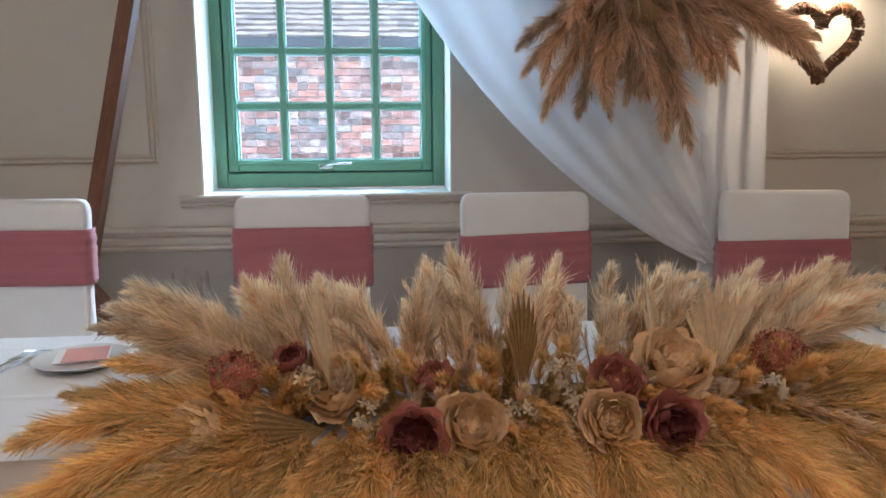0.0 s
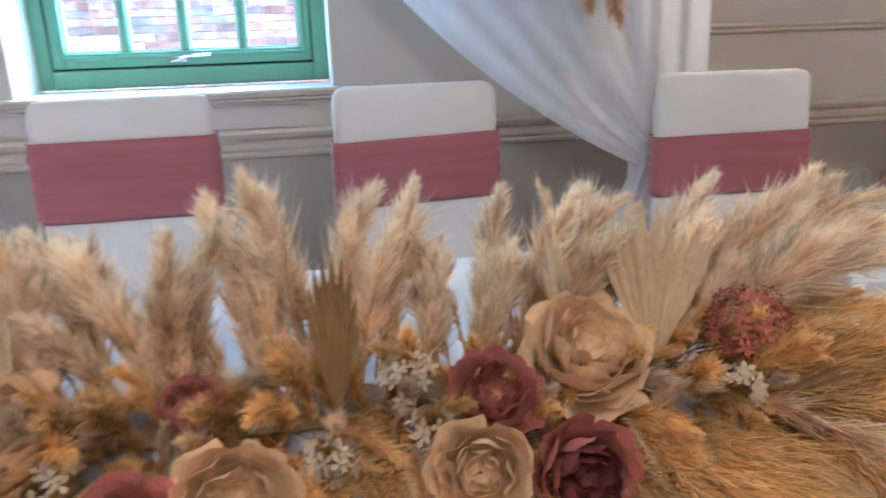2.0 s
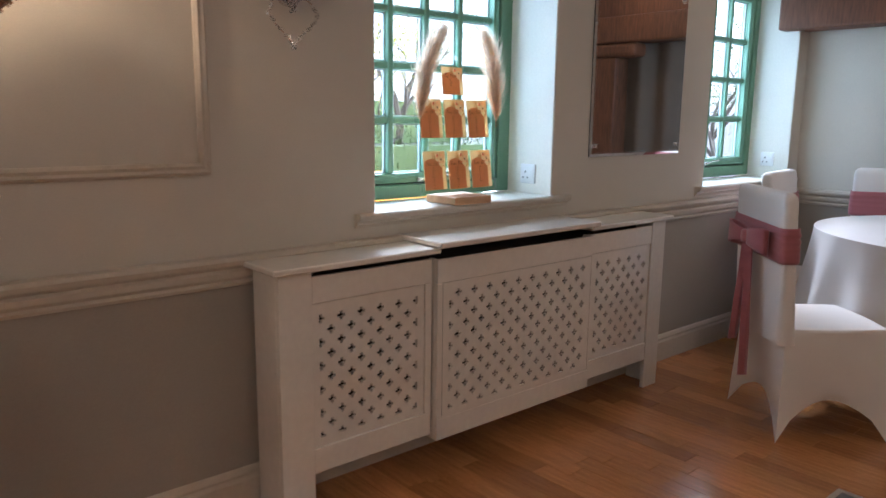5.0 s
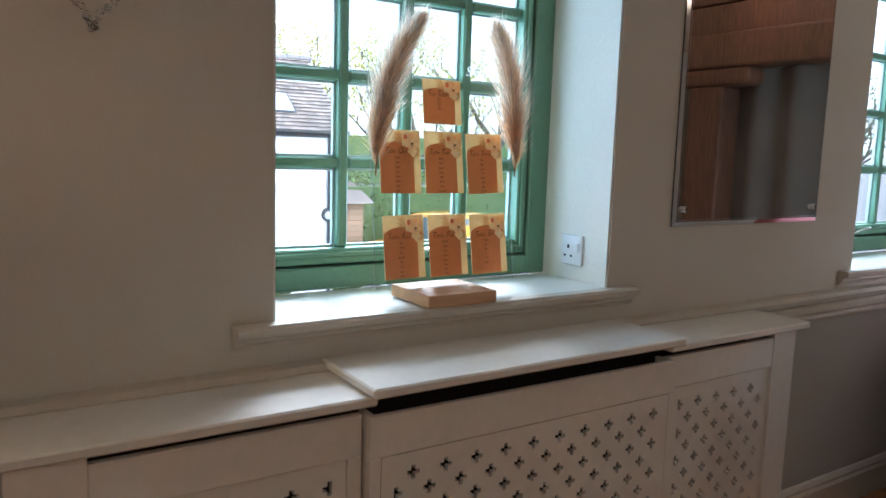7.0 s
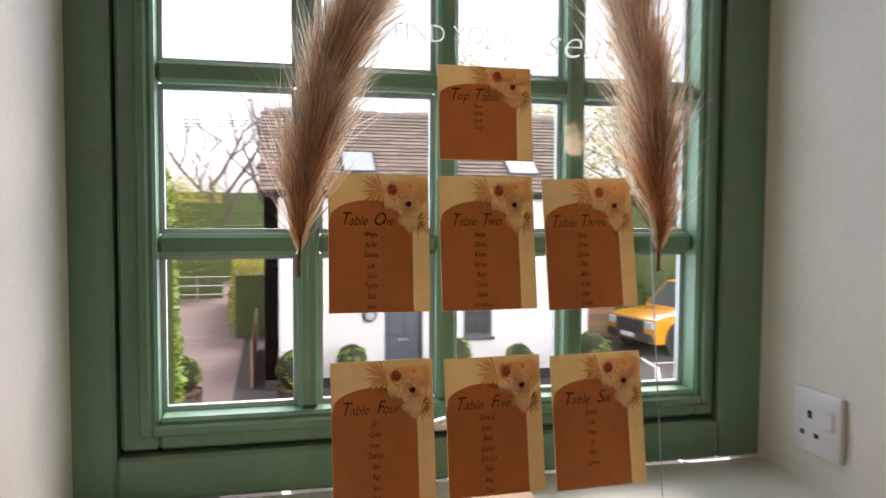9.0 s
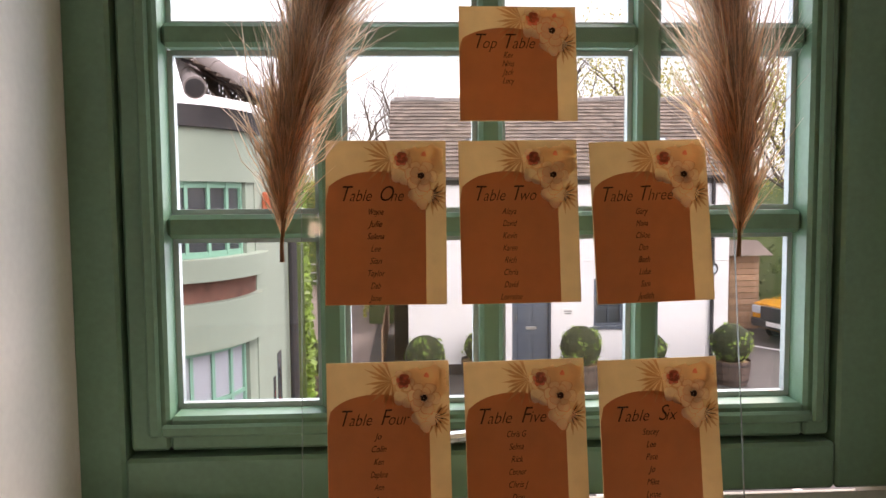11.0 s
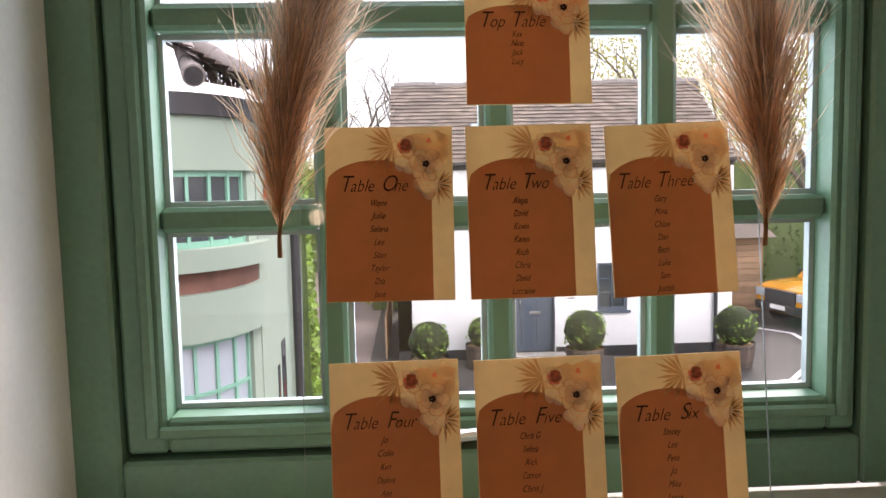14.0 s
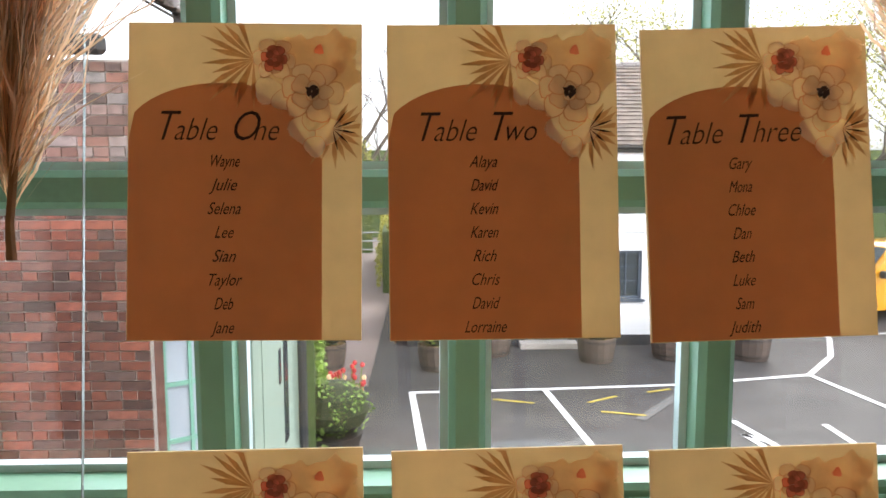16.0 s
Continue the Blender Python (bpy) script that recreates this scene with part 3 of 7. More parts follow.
def radiator_cover():
    c = empty("radiator_cover", pose(4.24, 2.9, 0), "white painted radiator cover with cross-pierced panels", "radiator cover")
    m = Matrix.Translation((-4.24, -2.9, 0))

    def add(name, bm, material, label=""):
        ob = part(name, bm, material, c, label)
        ob.matrix_basis = m
        return ob
    yf, yb = 2.80, 2.96
    add("leg", boxes([(3.235, yf, 0, 3.35, yf + 0.02, 0.805), (3.235, yf + 0.02, 0, 3.255, yb, 0.805)], 0.0015), M_WHITE)
    add("leg", boxes([(5.15, yf, 0, 5.255, yf + 0.02, 0.805), (5.235, yf + 0.02, 0, 5.255, yb, 0.805)], 0.0015), M_WHITE)
    for x0, x1 in ((3.35, 3.83), (4.70, 5.15)):
        add("panel_frame", boxes([(x0, yf + 0.002, 0.70, x1, yf + 0.02, 0.785), (x0, yf + 0.002, 0.14, x1, yf + 0.02, 0.225), (x1 - 0.03 if x0 < 4 else x0, yf + 0.002, 0.225, x1 if x0 < 4 else x0 + 0.03, yf + 0.02, 0.70)], 0.002), M_WHITE)
        g = perforated("grille_panel", x0 if x0 < 4 else x0 + 0.03, x1 - 0.03 if x0 < 4 else x1, 0.225, 0.70, yf + 0.010, c)
        g.matrix_basis = m
    g = perforated("grille_panel", 3.86, 4.68, 0.20, 0.70, yf - 0.022, c)
    g.matrix_basis = m
    for b0 in ((3.835, yf - 0.022, 0.70, 4.695, yf - 0.008, 0.785), (3.835, yf - 0.022, 0.12, 4.695, yf - 0.008, 0.20)):
        add("front_rail", bx(*b0, 0.0015), M_WHITE)
    for x0, x1 in ((3.835, 3.86), (4.68, 4.695)):
        add("front_stile", bx(x0, yf - 0.022, 0.20, x1, yf - 0.008, 0.70, 0.0015), M_WHITE)
    for x0, x1 in ((3.835, 3.85), (4.68, 4.695)):
        add("front_return", bx(x0, yf - 0.008, 0.12, x1, yf + 0.03, 0.785, 0.0015), M_WHITE)
    add("lid", boxes([(3.21, yf - 0.025, 0.806, 3.85, 2.996, 0.826)], 0.004), M_WHITE)
    add("lid", boxes([(4.68, yf - 0.025, 0.806, 5.285, 2.996, 0.826)], 0.004), M_WHITE)
    add("lid", boxes([(3.828, yf - 0.05, 0.828, 4.70, 2.9955, 0.848)], 0.004), M_WHITE, "white painted raised middle lid")
    # black sheet added behind the crosses; the inside's shade is its colour
    add("back_panel", boxes([(3.26, 2.945, 0.1, 5.23, 2.955, 0.78)]), M_BLACK, "black sheet for the shaded inside behind the grille")
    return c


radiator_cover()


# ---- stretch-covered chairs with sashes ----
def chair_cover(name, m, sash_top, sash_h, bow=False, label="", group=""):
    """Seat faces +y in its own frame; the back stands at y = -0.2."""
    c = empty(name, m, label, "chair", group)
    W, T, H = 0.222, 0.032, 1.0

    def ring(z, w, y0, y1, r):
        pts = []
        for cx, cy, a0 in ((w - r, y1 - r, 0), (-w + r, y1 - r, 90), (-w + r, y0 + r, 180), (w - r, y0 + r, 270)):
            for k in range(5):
                a = radians(a0 + k * 22.5)
                pts.append((cx + r * math.cos(a), cy + r * math.sin(a), z))
        return pts

    def loft(rings):
        n = len(rings[0])
        vs = [p for r in rings for p in r]
        fs = [(i * n + k, i * n + (k + 1) % n, (i + 1) * n + (k + 1) % n, (i + 1) * n + k) for i in range(len(rings) - 1) for k in range(n)]
        fs.append(tuple(range(n))[::-1])
        fs.append(tuple(range((len(rings) - 1) * n, len(rings) * n)))
        return vs, fs
    def lean(z):
        return -0.2 - 0.06 * max(0.0, z - 0.45)
    rings = []
    for z, dw, dt in ((0.40, 0.004, 0.006), (0.55, -0.004, 0), (0.70, -0.006, -0.002), (0.85, -0.002, -0.002), (0.96, -0.001, -0.003), (0.982, -0.006, -0.006), (0.994, -0.016, -0.012), (1.0, -0.034, -0.022)):
        y = lean(z)
        rings.append(ring(z, W + dw, y - T - dt, y + T + dt, max(0.008, 0.024 + dt)))
    shade(part("backrest", loft(rings), M_SPAN, c))
    # seat and skirt: the fabric pulls in between the feet
    vs = []
    nu = 48
    levels = (0.46, 0.452, 0.43, 0.36, 0.26, 0.16, 0.08, 0.0)
    for z in levels:
        t = (0.45 - z) / 0.45
        for k in range(nu):
            a = 2 * math.pi * k / nu
            ca, sa = math.cos(a), math.sin(a)
            s = 1 / max(abs(ca), abs(sa))
            corner = min(1.0, (s - 1) / 0.41)
            w = 0.215 + 0.035 * t * corner - 0.035 * t * (1 - corner)
            d = 0.225 + 0.02 * t * corner - 0.03 * t * (1 - corner)
            rr = 0.93 + 0.07 * (1 - corner)
            zz = z if z > 0.2 else z + 0.16 * (1 - corner) ** 0.6 * (1 - z / 0.2) if corner < 0.98 else z
            sh = 0.97 if z > 0.455 else 1
            vs.append((w * ca * s * rr * sh, 0.01 + d * sa * s * rr * sh, zz))
    fs = [(i * nu + k, (i + 1) * nu + k, (i + 1) * nu + (k + 1) % nu, i * nu + (k + 1) % nu) for i in range(len(levels) - 1) for k in range(nu)]
    fs.append(tuple(range(nu)))
    shade(part("seat_skirt", (vs, fs), M_SPAN, c))
    # sash wound round the back
    rings = []
    nz = 14
    for k in range(nz + 1):
        z = sash_top - sash_h + sash_h * k / nz
        y = lean(z)
        pl = 0.0025 * math.sin(k * 2.3) + 0.002 * math.sin(k * 4.1)
        e = 0.007 + pl - (0.004 if k in (0, nz) else 0)
        rg = ring(z, W + e, y - T - e, y + T + e, 0.028)
        rings.append([(px, py, pz + 0.006 * math.sin(px * 9 + sash_top * 40) + 0.02 * (px / W) * (sash_top - 0.87)) for px, py, pz in rg])
    n = len(rings[0])
    vs = [p for r in rings for p in r]
    fs = [(i * n + k, i * n + (k + 1) % n, (i + 1) * n + (k + 1) % n, (i + 1) * n + k) for i in range(nz) for k in range(n)]
    sash = thick(shade(part("sash", (vs, fs), M_SASH, c, "dusky pink fabric sash"), 60), 0.002, 1)
    if bow:
        yb = -0.285
        for sx in (-1, 1):
            def loop(u, v, sx=sx):
                a = 2 * math.pi * u
                r = 0.075 * (1 + math.cos(a)) * 0.5
                return (sx * (0.012 + 2 * r), yb - 0.03 * math.sin(a) - 0.01, 0.80 + (v - 0.5) * (0.05 + 0.7 * r) + 0.01 * math.sin(a))
            thick(shade(part("bow_loop", grid_mesh(loop, 20, 6), M_SASH, sash, "dusky pink bow loop"), 70), 0.002)

            def tail(u, v, sx=sx):
                w = 0.03 + 0.05 * v
                return (sx * (0.012 + 0.05 * v) + (u - 0.5) * w, yb - 0.012 + 0.014 * math.sin(u * 9 + v * 2), 0.79 - (0.52 + 0.06 * sx) * v + (0.03 * u if v > 0.95 else 0))
            thick(shade(part("bow_tail", grid_mesh(tail, 8, 12), M_SASH, sash, "hanging dusky pink bow tail"), 70), 0.002)
        knot = part("bow_knot", bx(-0.022, yb - 0.035, 0.775, 0.022, yb, 0.83, 0.012, 3), M_SASH, sash)
        shade(knot, 60)
    return c


CH = "chairs along the top table"
LBL = "ivory stretch-covered chair with a dusky pink sash, behind the top table"
for cx, cy, rz, st, sh, wide in ((-0.455, 2.19, 178, 0.905, 0.175, 1.0), (0.448, 2.19, 180, 0.90, 0.20, 1.0), (1.197, 2.19, 181, 0.868, 0.175, 1.0), (2.008, 2.06, 172, 0.845, 0.16, 0.95)):
    chair_cover("chair", pose(cx, cy, 0, 0, 0, rz) @ Matrix.Diagonal((wide, 1, 1.016 if wide == 1 else 1.024, 1)), st, sh, False, LBL, CH)
GL = "ivory stretch-covered chair with a pink bow sash, at the guest table"
chair_cover("chair", pose(5.36, 2.15, 0, 0, 0, -129), 0.87, 0.14, True, GL, "chairs round the guest table")
chair_cover("chair", pose(6.72, 2.33, 0, 0, 0, 105), 0.87, 0.14, True, GL, "chairs round the guest table")
chair_cover("chair", pose(6.25, 2.50, 0, 0, 0, 188), 0.87, 0.14, True, GL, "chairs round the guest table")


# ---- top table ----
def cloth_table():
    t = empty("top_table", pose(0.55, 1.385, 0), "long top table under a white cotton cloth with fold creases", "table")
    x0, x1, y0, y1, z = -1.85, 1.735, -0.345, 0.345, 0.75
    part("tabletop", bx(x0 + 0.01, y0 + 0.01, z - 0.03, x1 - 0.01, y1 - 0.01, z - 0.004, 0.004), M_BOARD, t)
    for lx in (x0 + 0.08, (x0 + x1) / 2, x1 - 0.08):
        for ly in (y0 + 0.08, y1 - 0.08):
            part("leg", (lathe([(0.02, 0), (0.02, z - 0.03)], 12, True)), M_METAL, t)
    for lx, ob in zip([x0 + 0.08, x0 + 0.08, (x0 + x1) / 2, (x0 + x1) / 2, x1 - 0.08, x1 - 0.08], [o for o in t.children if o.name.startswith("leg")]):
        ob.location.x = lx
    for k, ob in enumerate([o for o in t.children if o.name.startswith("leg")]):
        ob.location.y = (y0 + 0.08, y1 - 0.08)[k % 2]
    cloth = empty("tablecloth", pose(0.55, 1.385, 0), "white cotton tablecloth with ironed fold creases", "tablecloth")

    def top(u, v):
        x, y = x0 + (x1 - x0) * u, y0 + (y1 - y0) * v
        crease = 0.0022 * max(0, 1 - abs(y + 0.072) / 0.012) + 0.002 * max(0, 1 - abs(y - 0.25) / 0.012)
        for cx in (-1.25, -0.1, 1.05):
            crease += 0.002 * max(0, 1 - abs(x - cx) / 0.012)
        return x, y, z + crease + 0.0008 * noise.noise((x * 6, y * 6, 0))
    shade(part("cloth_top", grid_mesh(top, 300, 110), M_CLOTH, cloth), 60)
    path = []
    n = 420
    peri = [((x0, y0), (x1, y0)), ((x1, y0), (x1, y1)), ((x1, y1), (x0, y1)), ((x0, y1), (x0, y0))]
    lens = [abs(b[0] - a[0]) + abs(b[1] - a[1]) for a, b in peri]
    for k in range(n):
        s = sum(lens) * k / n
        for (a, b), ln in zip(peri, lens):
            if s <= ln:
                f = s / ln
                nx, ny = (b[1] - a[1]) / ln, -(b[0] - a[0]) / ln
                path.append((a[0] + (b[0] - a[0]) * f, a[1] + (b[1] - a[1]) * f, nx, ny, k))
                break
            s -= ln
    vs, fs = [], []
    lv = 9
    for j in range(lv):
        d = j / (lv - 1)
        for px, py, nx, ny, k in path:
            wob = (0.012 + 0.035 * d) * (0.5 + 0.5 * math.sin(k * 0.42 + 1.5 * math.sin(k * 0.11))) * min(1, d * 3)
            vs.append((px + nx * (wob + 0.002 * d), py + ny * (wob + 0.002 * d), z - 0.012 * (d > 0) * 0 - d * 0.70))
    m = len(path)
    fs = [(j * m + k, (j + 1) * m + k, (j + 1) * m + (k + 1) % m, j * m + (k + 1) % m) for j in range(lv - 1) for k in range(m)]
    shade(part("cloth_drop", (vs, fs), M_CLOTH, cloth), 70)


cloth_table()


# ---- seating plan stand on the second window's sill ----
def text_mesh(body, size, shear=0.0, width=None, thin=0.0):
    cu = bpy.data.curves.new("lettering", "FONT")
    cu.body, cu.size, cu.shear, cu.align_x, cu.offset = body, size, shear, "CENTER", -thin
    cu.resolution_u = 3
    ob = new("lettering", cu)
    bpy.context.view_layer.update()
    me = bpy.data.meshes.new_from_object(ob.evaluated_get(bpy.context.evaluated_depsgraph_get()))
    vs = [tuple(v.co) for v in me.vertices]
    fs = [tuple(p.vertices) for p in me.polygons]
    bpy.data.objects.remove(ob)
    if width:
        xs = [v[0] for v in vs]
        k = width / (max(xs) - min(xs))
        vs = [(x * k, y, z) for x, y, z in vs]
    return vs, fs


def upright(mesh, x, z, y):
    """Lays lettering from its own plane onto an upright face seen from -y."""
    return [(vx + x, y, vy + z) for vx, vy, vz in mesh[0]], mesh[1]


def script_line(text, cap, low, width, thin=0.00016):
    """Slanted lettering with tall capitals and small, close letters after them."""
    out, x = [], 0.0
    for word in text.split(" "):
        for body, size in ((word[:1], cap), (word[1:], low)):
            if body:
                vs, fs = text_mesh(body, size, 0.38, None, thin)
                a, b = min(v[0] for v in vs), max(v[0] for v in vs)
                out.append(([(v[0] - a + x, v[1], 0.0) for v in vs], fs))
                x += b - a - (0.20 * cap if size == cap else 0)
        x += 0.62 * low
    vs, fs = joined(*out)
    a, b = min(v[0] for v in vs), max(v[0] for v in vs)
    k = width / (b - a)
    return [((vx - (a + b) / 2) * k, vy, 0.0) for vx, vy, vz in vs], fs


def outline(mesh, k=1.07):
    """A thin line round a blob."""
    c, rim = mesh[0][0], mesh[0][1:]
    n = len(rim)
    vs = rim + [(c[0] + (x - c[0]) * k, y, c[2] + (z - c[2]) * k) for x, y, z in rim]
    return vs, [(q, (q + 1) % n, n + (q + 1) % n, n + q) for q in range(n)]


def rosette(cx, cz, r, y, seed):
    """A printed bloom: rings of petals, each with a thin line round it."""
    rng = random.Random(seed)
    face, line, i = [], [], 0
    for ring, cnt in ((0.66, 6), (0.40, 5), (0.12, 2)):
        for k in range(cnt):
            a = 6.283 * (k + 0.4 * rng.random()) / cnt + ring * 9
            px, pz, pr = cx + ring * r * math.cos(a), cz + ring * r * math.sin(a), r * (0.17 + 0.30 * ring) * rng.uniform(0.9, 1.15)
            b = blob(px, pz, pr, y - 0.00004 * i, 14, i, 0.10, 3)
            face.append(b)
            line.append(outline(([(v[0], v[1] - 0.00002, v[2]) for v in b[0]], b[1]), 1.0 - 0.11))
            i += 1
    return joined(*face), joined(*line)


def blob(cx, cz, r, y, n=14, seed=0, rough=0.18, lobes=5):
    rng = random.Random(seed)
    ph = rng.random() * 6
    vs = [(cx, y, cz)]
    for k in range(n):
        a = 2 * math.pi * k / n
        rr = r * (1 + rough * math.sin(lobes * a + ph) + rough * 0.4 * rng.uniform(-1, 1))
        vs.append((cx + rr * math.cos(a), y, cz + rr * math.sin(a)))
    return vs, [(0, 1 + k, 1 + (k + 1) % n) for k in range(n)]


def ray_fan(cx, cz, a0, a1, n, length, y, w=0.0011, seed=0):
    rng = random.Random(seed)
    out = []
    for k in range(n):
        a = radians(a0 + (a1 - a0) * k / (n - 1) + rng.uniform(-3, 3))
        ln = length * rng.uniform(0.7, 1.0)
        d = Vector((math.cos(a), 0, math.sin(a)))
        s = Vector((-d.z, 0, d.x))
        c = Vector((cx, y, cz))
        out.append(([tuple(c), tuple(c + d * ln * 0.6 + s * w), tuple(c + d * ln), tuple(c + d * ln * 0.6 - s * w)], [(0, 1, 2, 3)]))
    return joined(*out)


CARD_W, CARD_H = 0.110, 0.1505
NAMES = {
    "Top Table": ("Kev", "Nina", "Jack", "Lucy"),
    "Table One": ("Wayne", "Julie", "Selena", "Lee", "Sian", "Taylor", "Deb", "Jane"),
    "Table Two": ("Alaya", "David", "Kevin", "Karen", "Rich", "Chris", "David", "Lorraine"),
    "Table Three": ("Gary", "Mona", "Chloe", "Dan", "Beth", "Luke", "Sam", "Judith"),
    "Table Four": ("Jo", "Colin", "Ken", "Daphne", "Ann", "Ray", "Sue", "Ian"),
    "Table Five": ("Chris G", "Selma", "Rick", "Connor", "Chris J", "Dion", "Amy", "Tom"),
    "Table Six": ("Stacey", "Lee", "Pete", "Jo", "Mike", "Lynne"),
}


def plan_card(title, parent, x, z, tilt, H=CARD_H):
    c = part("table_card", bx(0, -0.0025, 0, CARD_W, -0.0005, H), M_CARD, parent, "cream card with a terracotta arch headed " + title)
    c.matrix_basis = pose(x, 0, z, 0, tilt, 0)
    W = CARD_W
    pts = [(0.0004, 0.0004), (0.83 * W, 0.0004), (0.83 * W, 0.57 * H), (0.75 * W, 0.64 * H), (0.68 * W, 0.74 * H), (0.58 * W, 0.77 * H), (0.55 * W, 0.795 * H)]
    for k in range(1, 24):
        a = math.pi * k / 24
        px = 0.40 * W + 0.43 * W * math.cos(a)
        if 0.0004 < px < 0.545 * W:
            pts.append((px, 0.60 * H + 0.21 * H * math.sin(a) ** 0.85))
    pts.append((0.0004, 0.63 * H))
    part("printed_arch", ([(px, -0.0028, pz) for px, pz in pts], [tuple(range(len(pts)))]), M_CARDIN, c, "terracotta printed arch")
    y = -0.0030

    def prints(name, mesh, material):
        vs = [(min(max(p[0], 0.0004), W - 0.0004), p[1], min(p[2], H - 0.0004)) for p in mesh[0]]
        part(name, (vs, mesh[1]), material, c)["kind"] = "stuff"
    prints("printed_fan", ray_fan(0.535 * W, 0.885 * H, 112, 268, 12, 0.27 * W, y, 0.0013, 1), M_PRFAN)
    prints("printed_fan", ray_fan(0.875 * W, 0.665 * H, -125, 62, 11, 0.19 * W, y, 0.0012, 2), M_PRFAN)
    for bx0, bz0, br, sd0 in ((0.86, 0.905, 0.10, 3), (0.72, 0.91, 0.075, 4), (0.925, 0.84, 0.07, 9), (0.94, 0.93, 0.04, 6)):
        prints("printed_bloom", blob(bx0 * W, bz0 * H, br * W, y - 0.0001 - 0.00005 * (sd0 % 4), seed=sd0), M_PRPEACH)
    for n_, (bx0, bz0, br) in enumerate(((0.76, 0.665, 0.07), (0.855, 0.66, 0.06), (0.80, 0.61, 0.045), (0.80, 0.705, 0.06), (0.60, 0.785, 0.06), (0.66, 0.755, 0.045))):
        petal_ = blob(bx0 * W, bz0 * H, br * W, y - 0.0003 - 0.00006 * n_, 16, n_, 0.10, 3)
        prints("printed_petal", petal_, M_PRCREAM)
        prints("petal_line", outline(petal_, 1.05), M_PRLINE)
    for nm, cx, cz, rr, m_, d0 in (("printed_peony", 0.79, 0.782, 0.135, M_PRPALE, 0.0009), ("printed_rose", 0.625, 0.885, 0.092, M_PRPALE, 0.0007), ("printed_rose", 0.625, 0.885, 0.058, M_PRRED, 0.0013)):
        face, line = rosette(cx * W, cz * H, rr * W, y - d0, int(rr * 1000))
        prints(nm, line, M_PRLINE if m_ is M_PRPALE else M_PRDEEP)
        prints(nm, face, m_)
    part("printed_bud", blob(0.815 * W, 0.915 * H, 0.020 * W, y - 0.0006, 10, 5, 0.25, 3), M_PRRED, c)
    prints("printed_stamens", joined(*[blob(0.79 * W + 0.017 * W * math.cos(1.257 * k), 0.782 * H + 0.016 * W * math.sin(1.257 * k), 0.014 * W, y - 0.0019, 7, k, 0.35, 3) for k in range(5)]), M_INK)
    prints("printed_stems", ray_fan(0.875 * W, 0.665 * H, -75, 55, 5, 0.13 * W, y - 0.0007, 0.0005, 7), M_INK)
    part("heading", upright(script_line(title, 0.0205, 0.0155, 0.0105 + 0.0050 * len(title)), 0.395 * W, 0.628 * H, -0.0034), M_INK, c, "dark brown script heading")
    for k, nm in enumerate(NAMES[title]):
        part("guest_name", upright(text_mesh(nm, 0.0082, 0.42, 0.0022 * len(nm) + 0.0024), 0.41 * W, (0.545 - 0.0745 * k) * H, -0.0034), M_INK, c)
    return c


def seating_plan():
    s = empty("seating_plan", pose(4.2, 3.078, 0.967), "clear acrylic seating plan with seven terracotta cards on a wood block", "seating plan")
    blk = bmesh.new()
    box(blk, -0.128, -0.118, -0.030, 0.062, 0.055, -0.0005, 0.003, 2)
    part("wood_block", blk, M_BOARD, s, "pale wooden base block")
    sheet = part("acrylic_sheet", bx(-0.198, 0, 0.0, 0.204, 0.003, 0.70, 0.001), M_ACRYLIC, s, "clear acrylic sheet")
    sheet.visible_shadow = False
    sheet.rotation_euler = (radians(-7.5), 0, 0)
    for ex in (-0.1984, 0.2041):
        part("sheet_edge", bx(ex, 0.0003, 0, ex + 0.0003, 0.0027, 0.70), M_ACREDGE, sheet, "bright cut acrylic edge")
    zz = lambda z: (z - 0.967) / math.cos(radians(7.5))
    for title, x, z, tl in (("Table One", 4.0235, 1.187, 0.3), ("Table Two", 4.147, 1.186, -0.4), ("Table Three", 4.272, 1.184, -1.6), ("Table Four", 4.0255, 0.986, -0.6), ("Table Five", 4.150, 0.985, -1.0), ("Table Six", 4.2735, 0.984, -1.2), ("Top Table", 4.148, 1.354, 0.2)):
        plan_card(title, sheet, x - 4.2, zz(z), tl, CARD_H * (0.72 if title == "Top Table" else 1))
    part("lettering", upright(text_mesh("FIND YOUR", 0.030, 0, 0.140, 0.0004), -0.030, zz(1.487), -0.0006), M_WHITEINK, sheet, "white vinyl capitals")
    part("lettering", upright(text_mesh("seat", 0.055, 0.35, 0.095, 0.0008), 0.120, zz(1.477), -0.0006), M_WHITEINK, sheet, "white vinyl script word")
    return s


seating_plan()


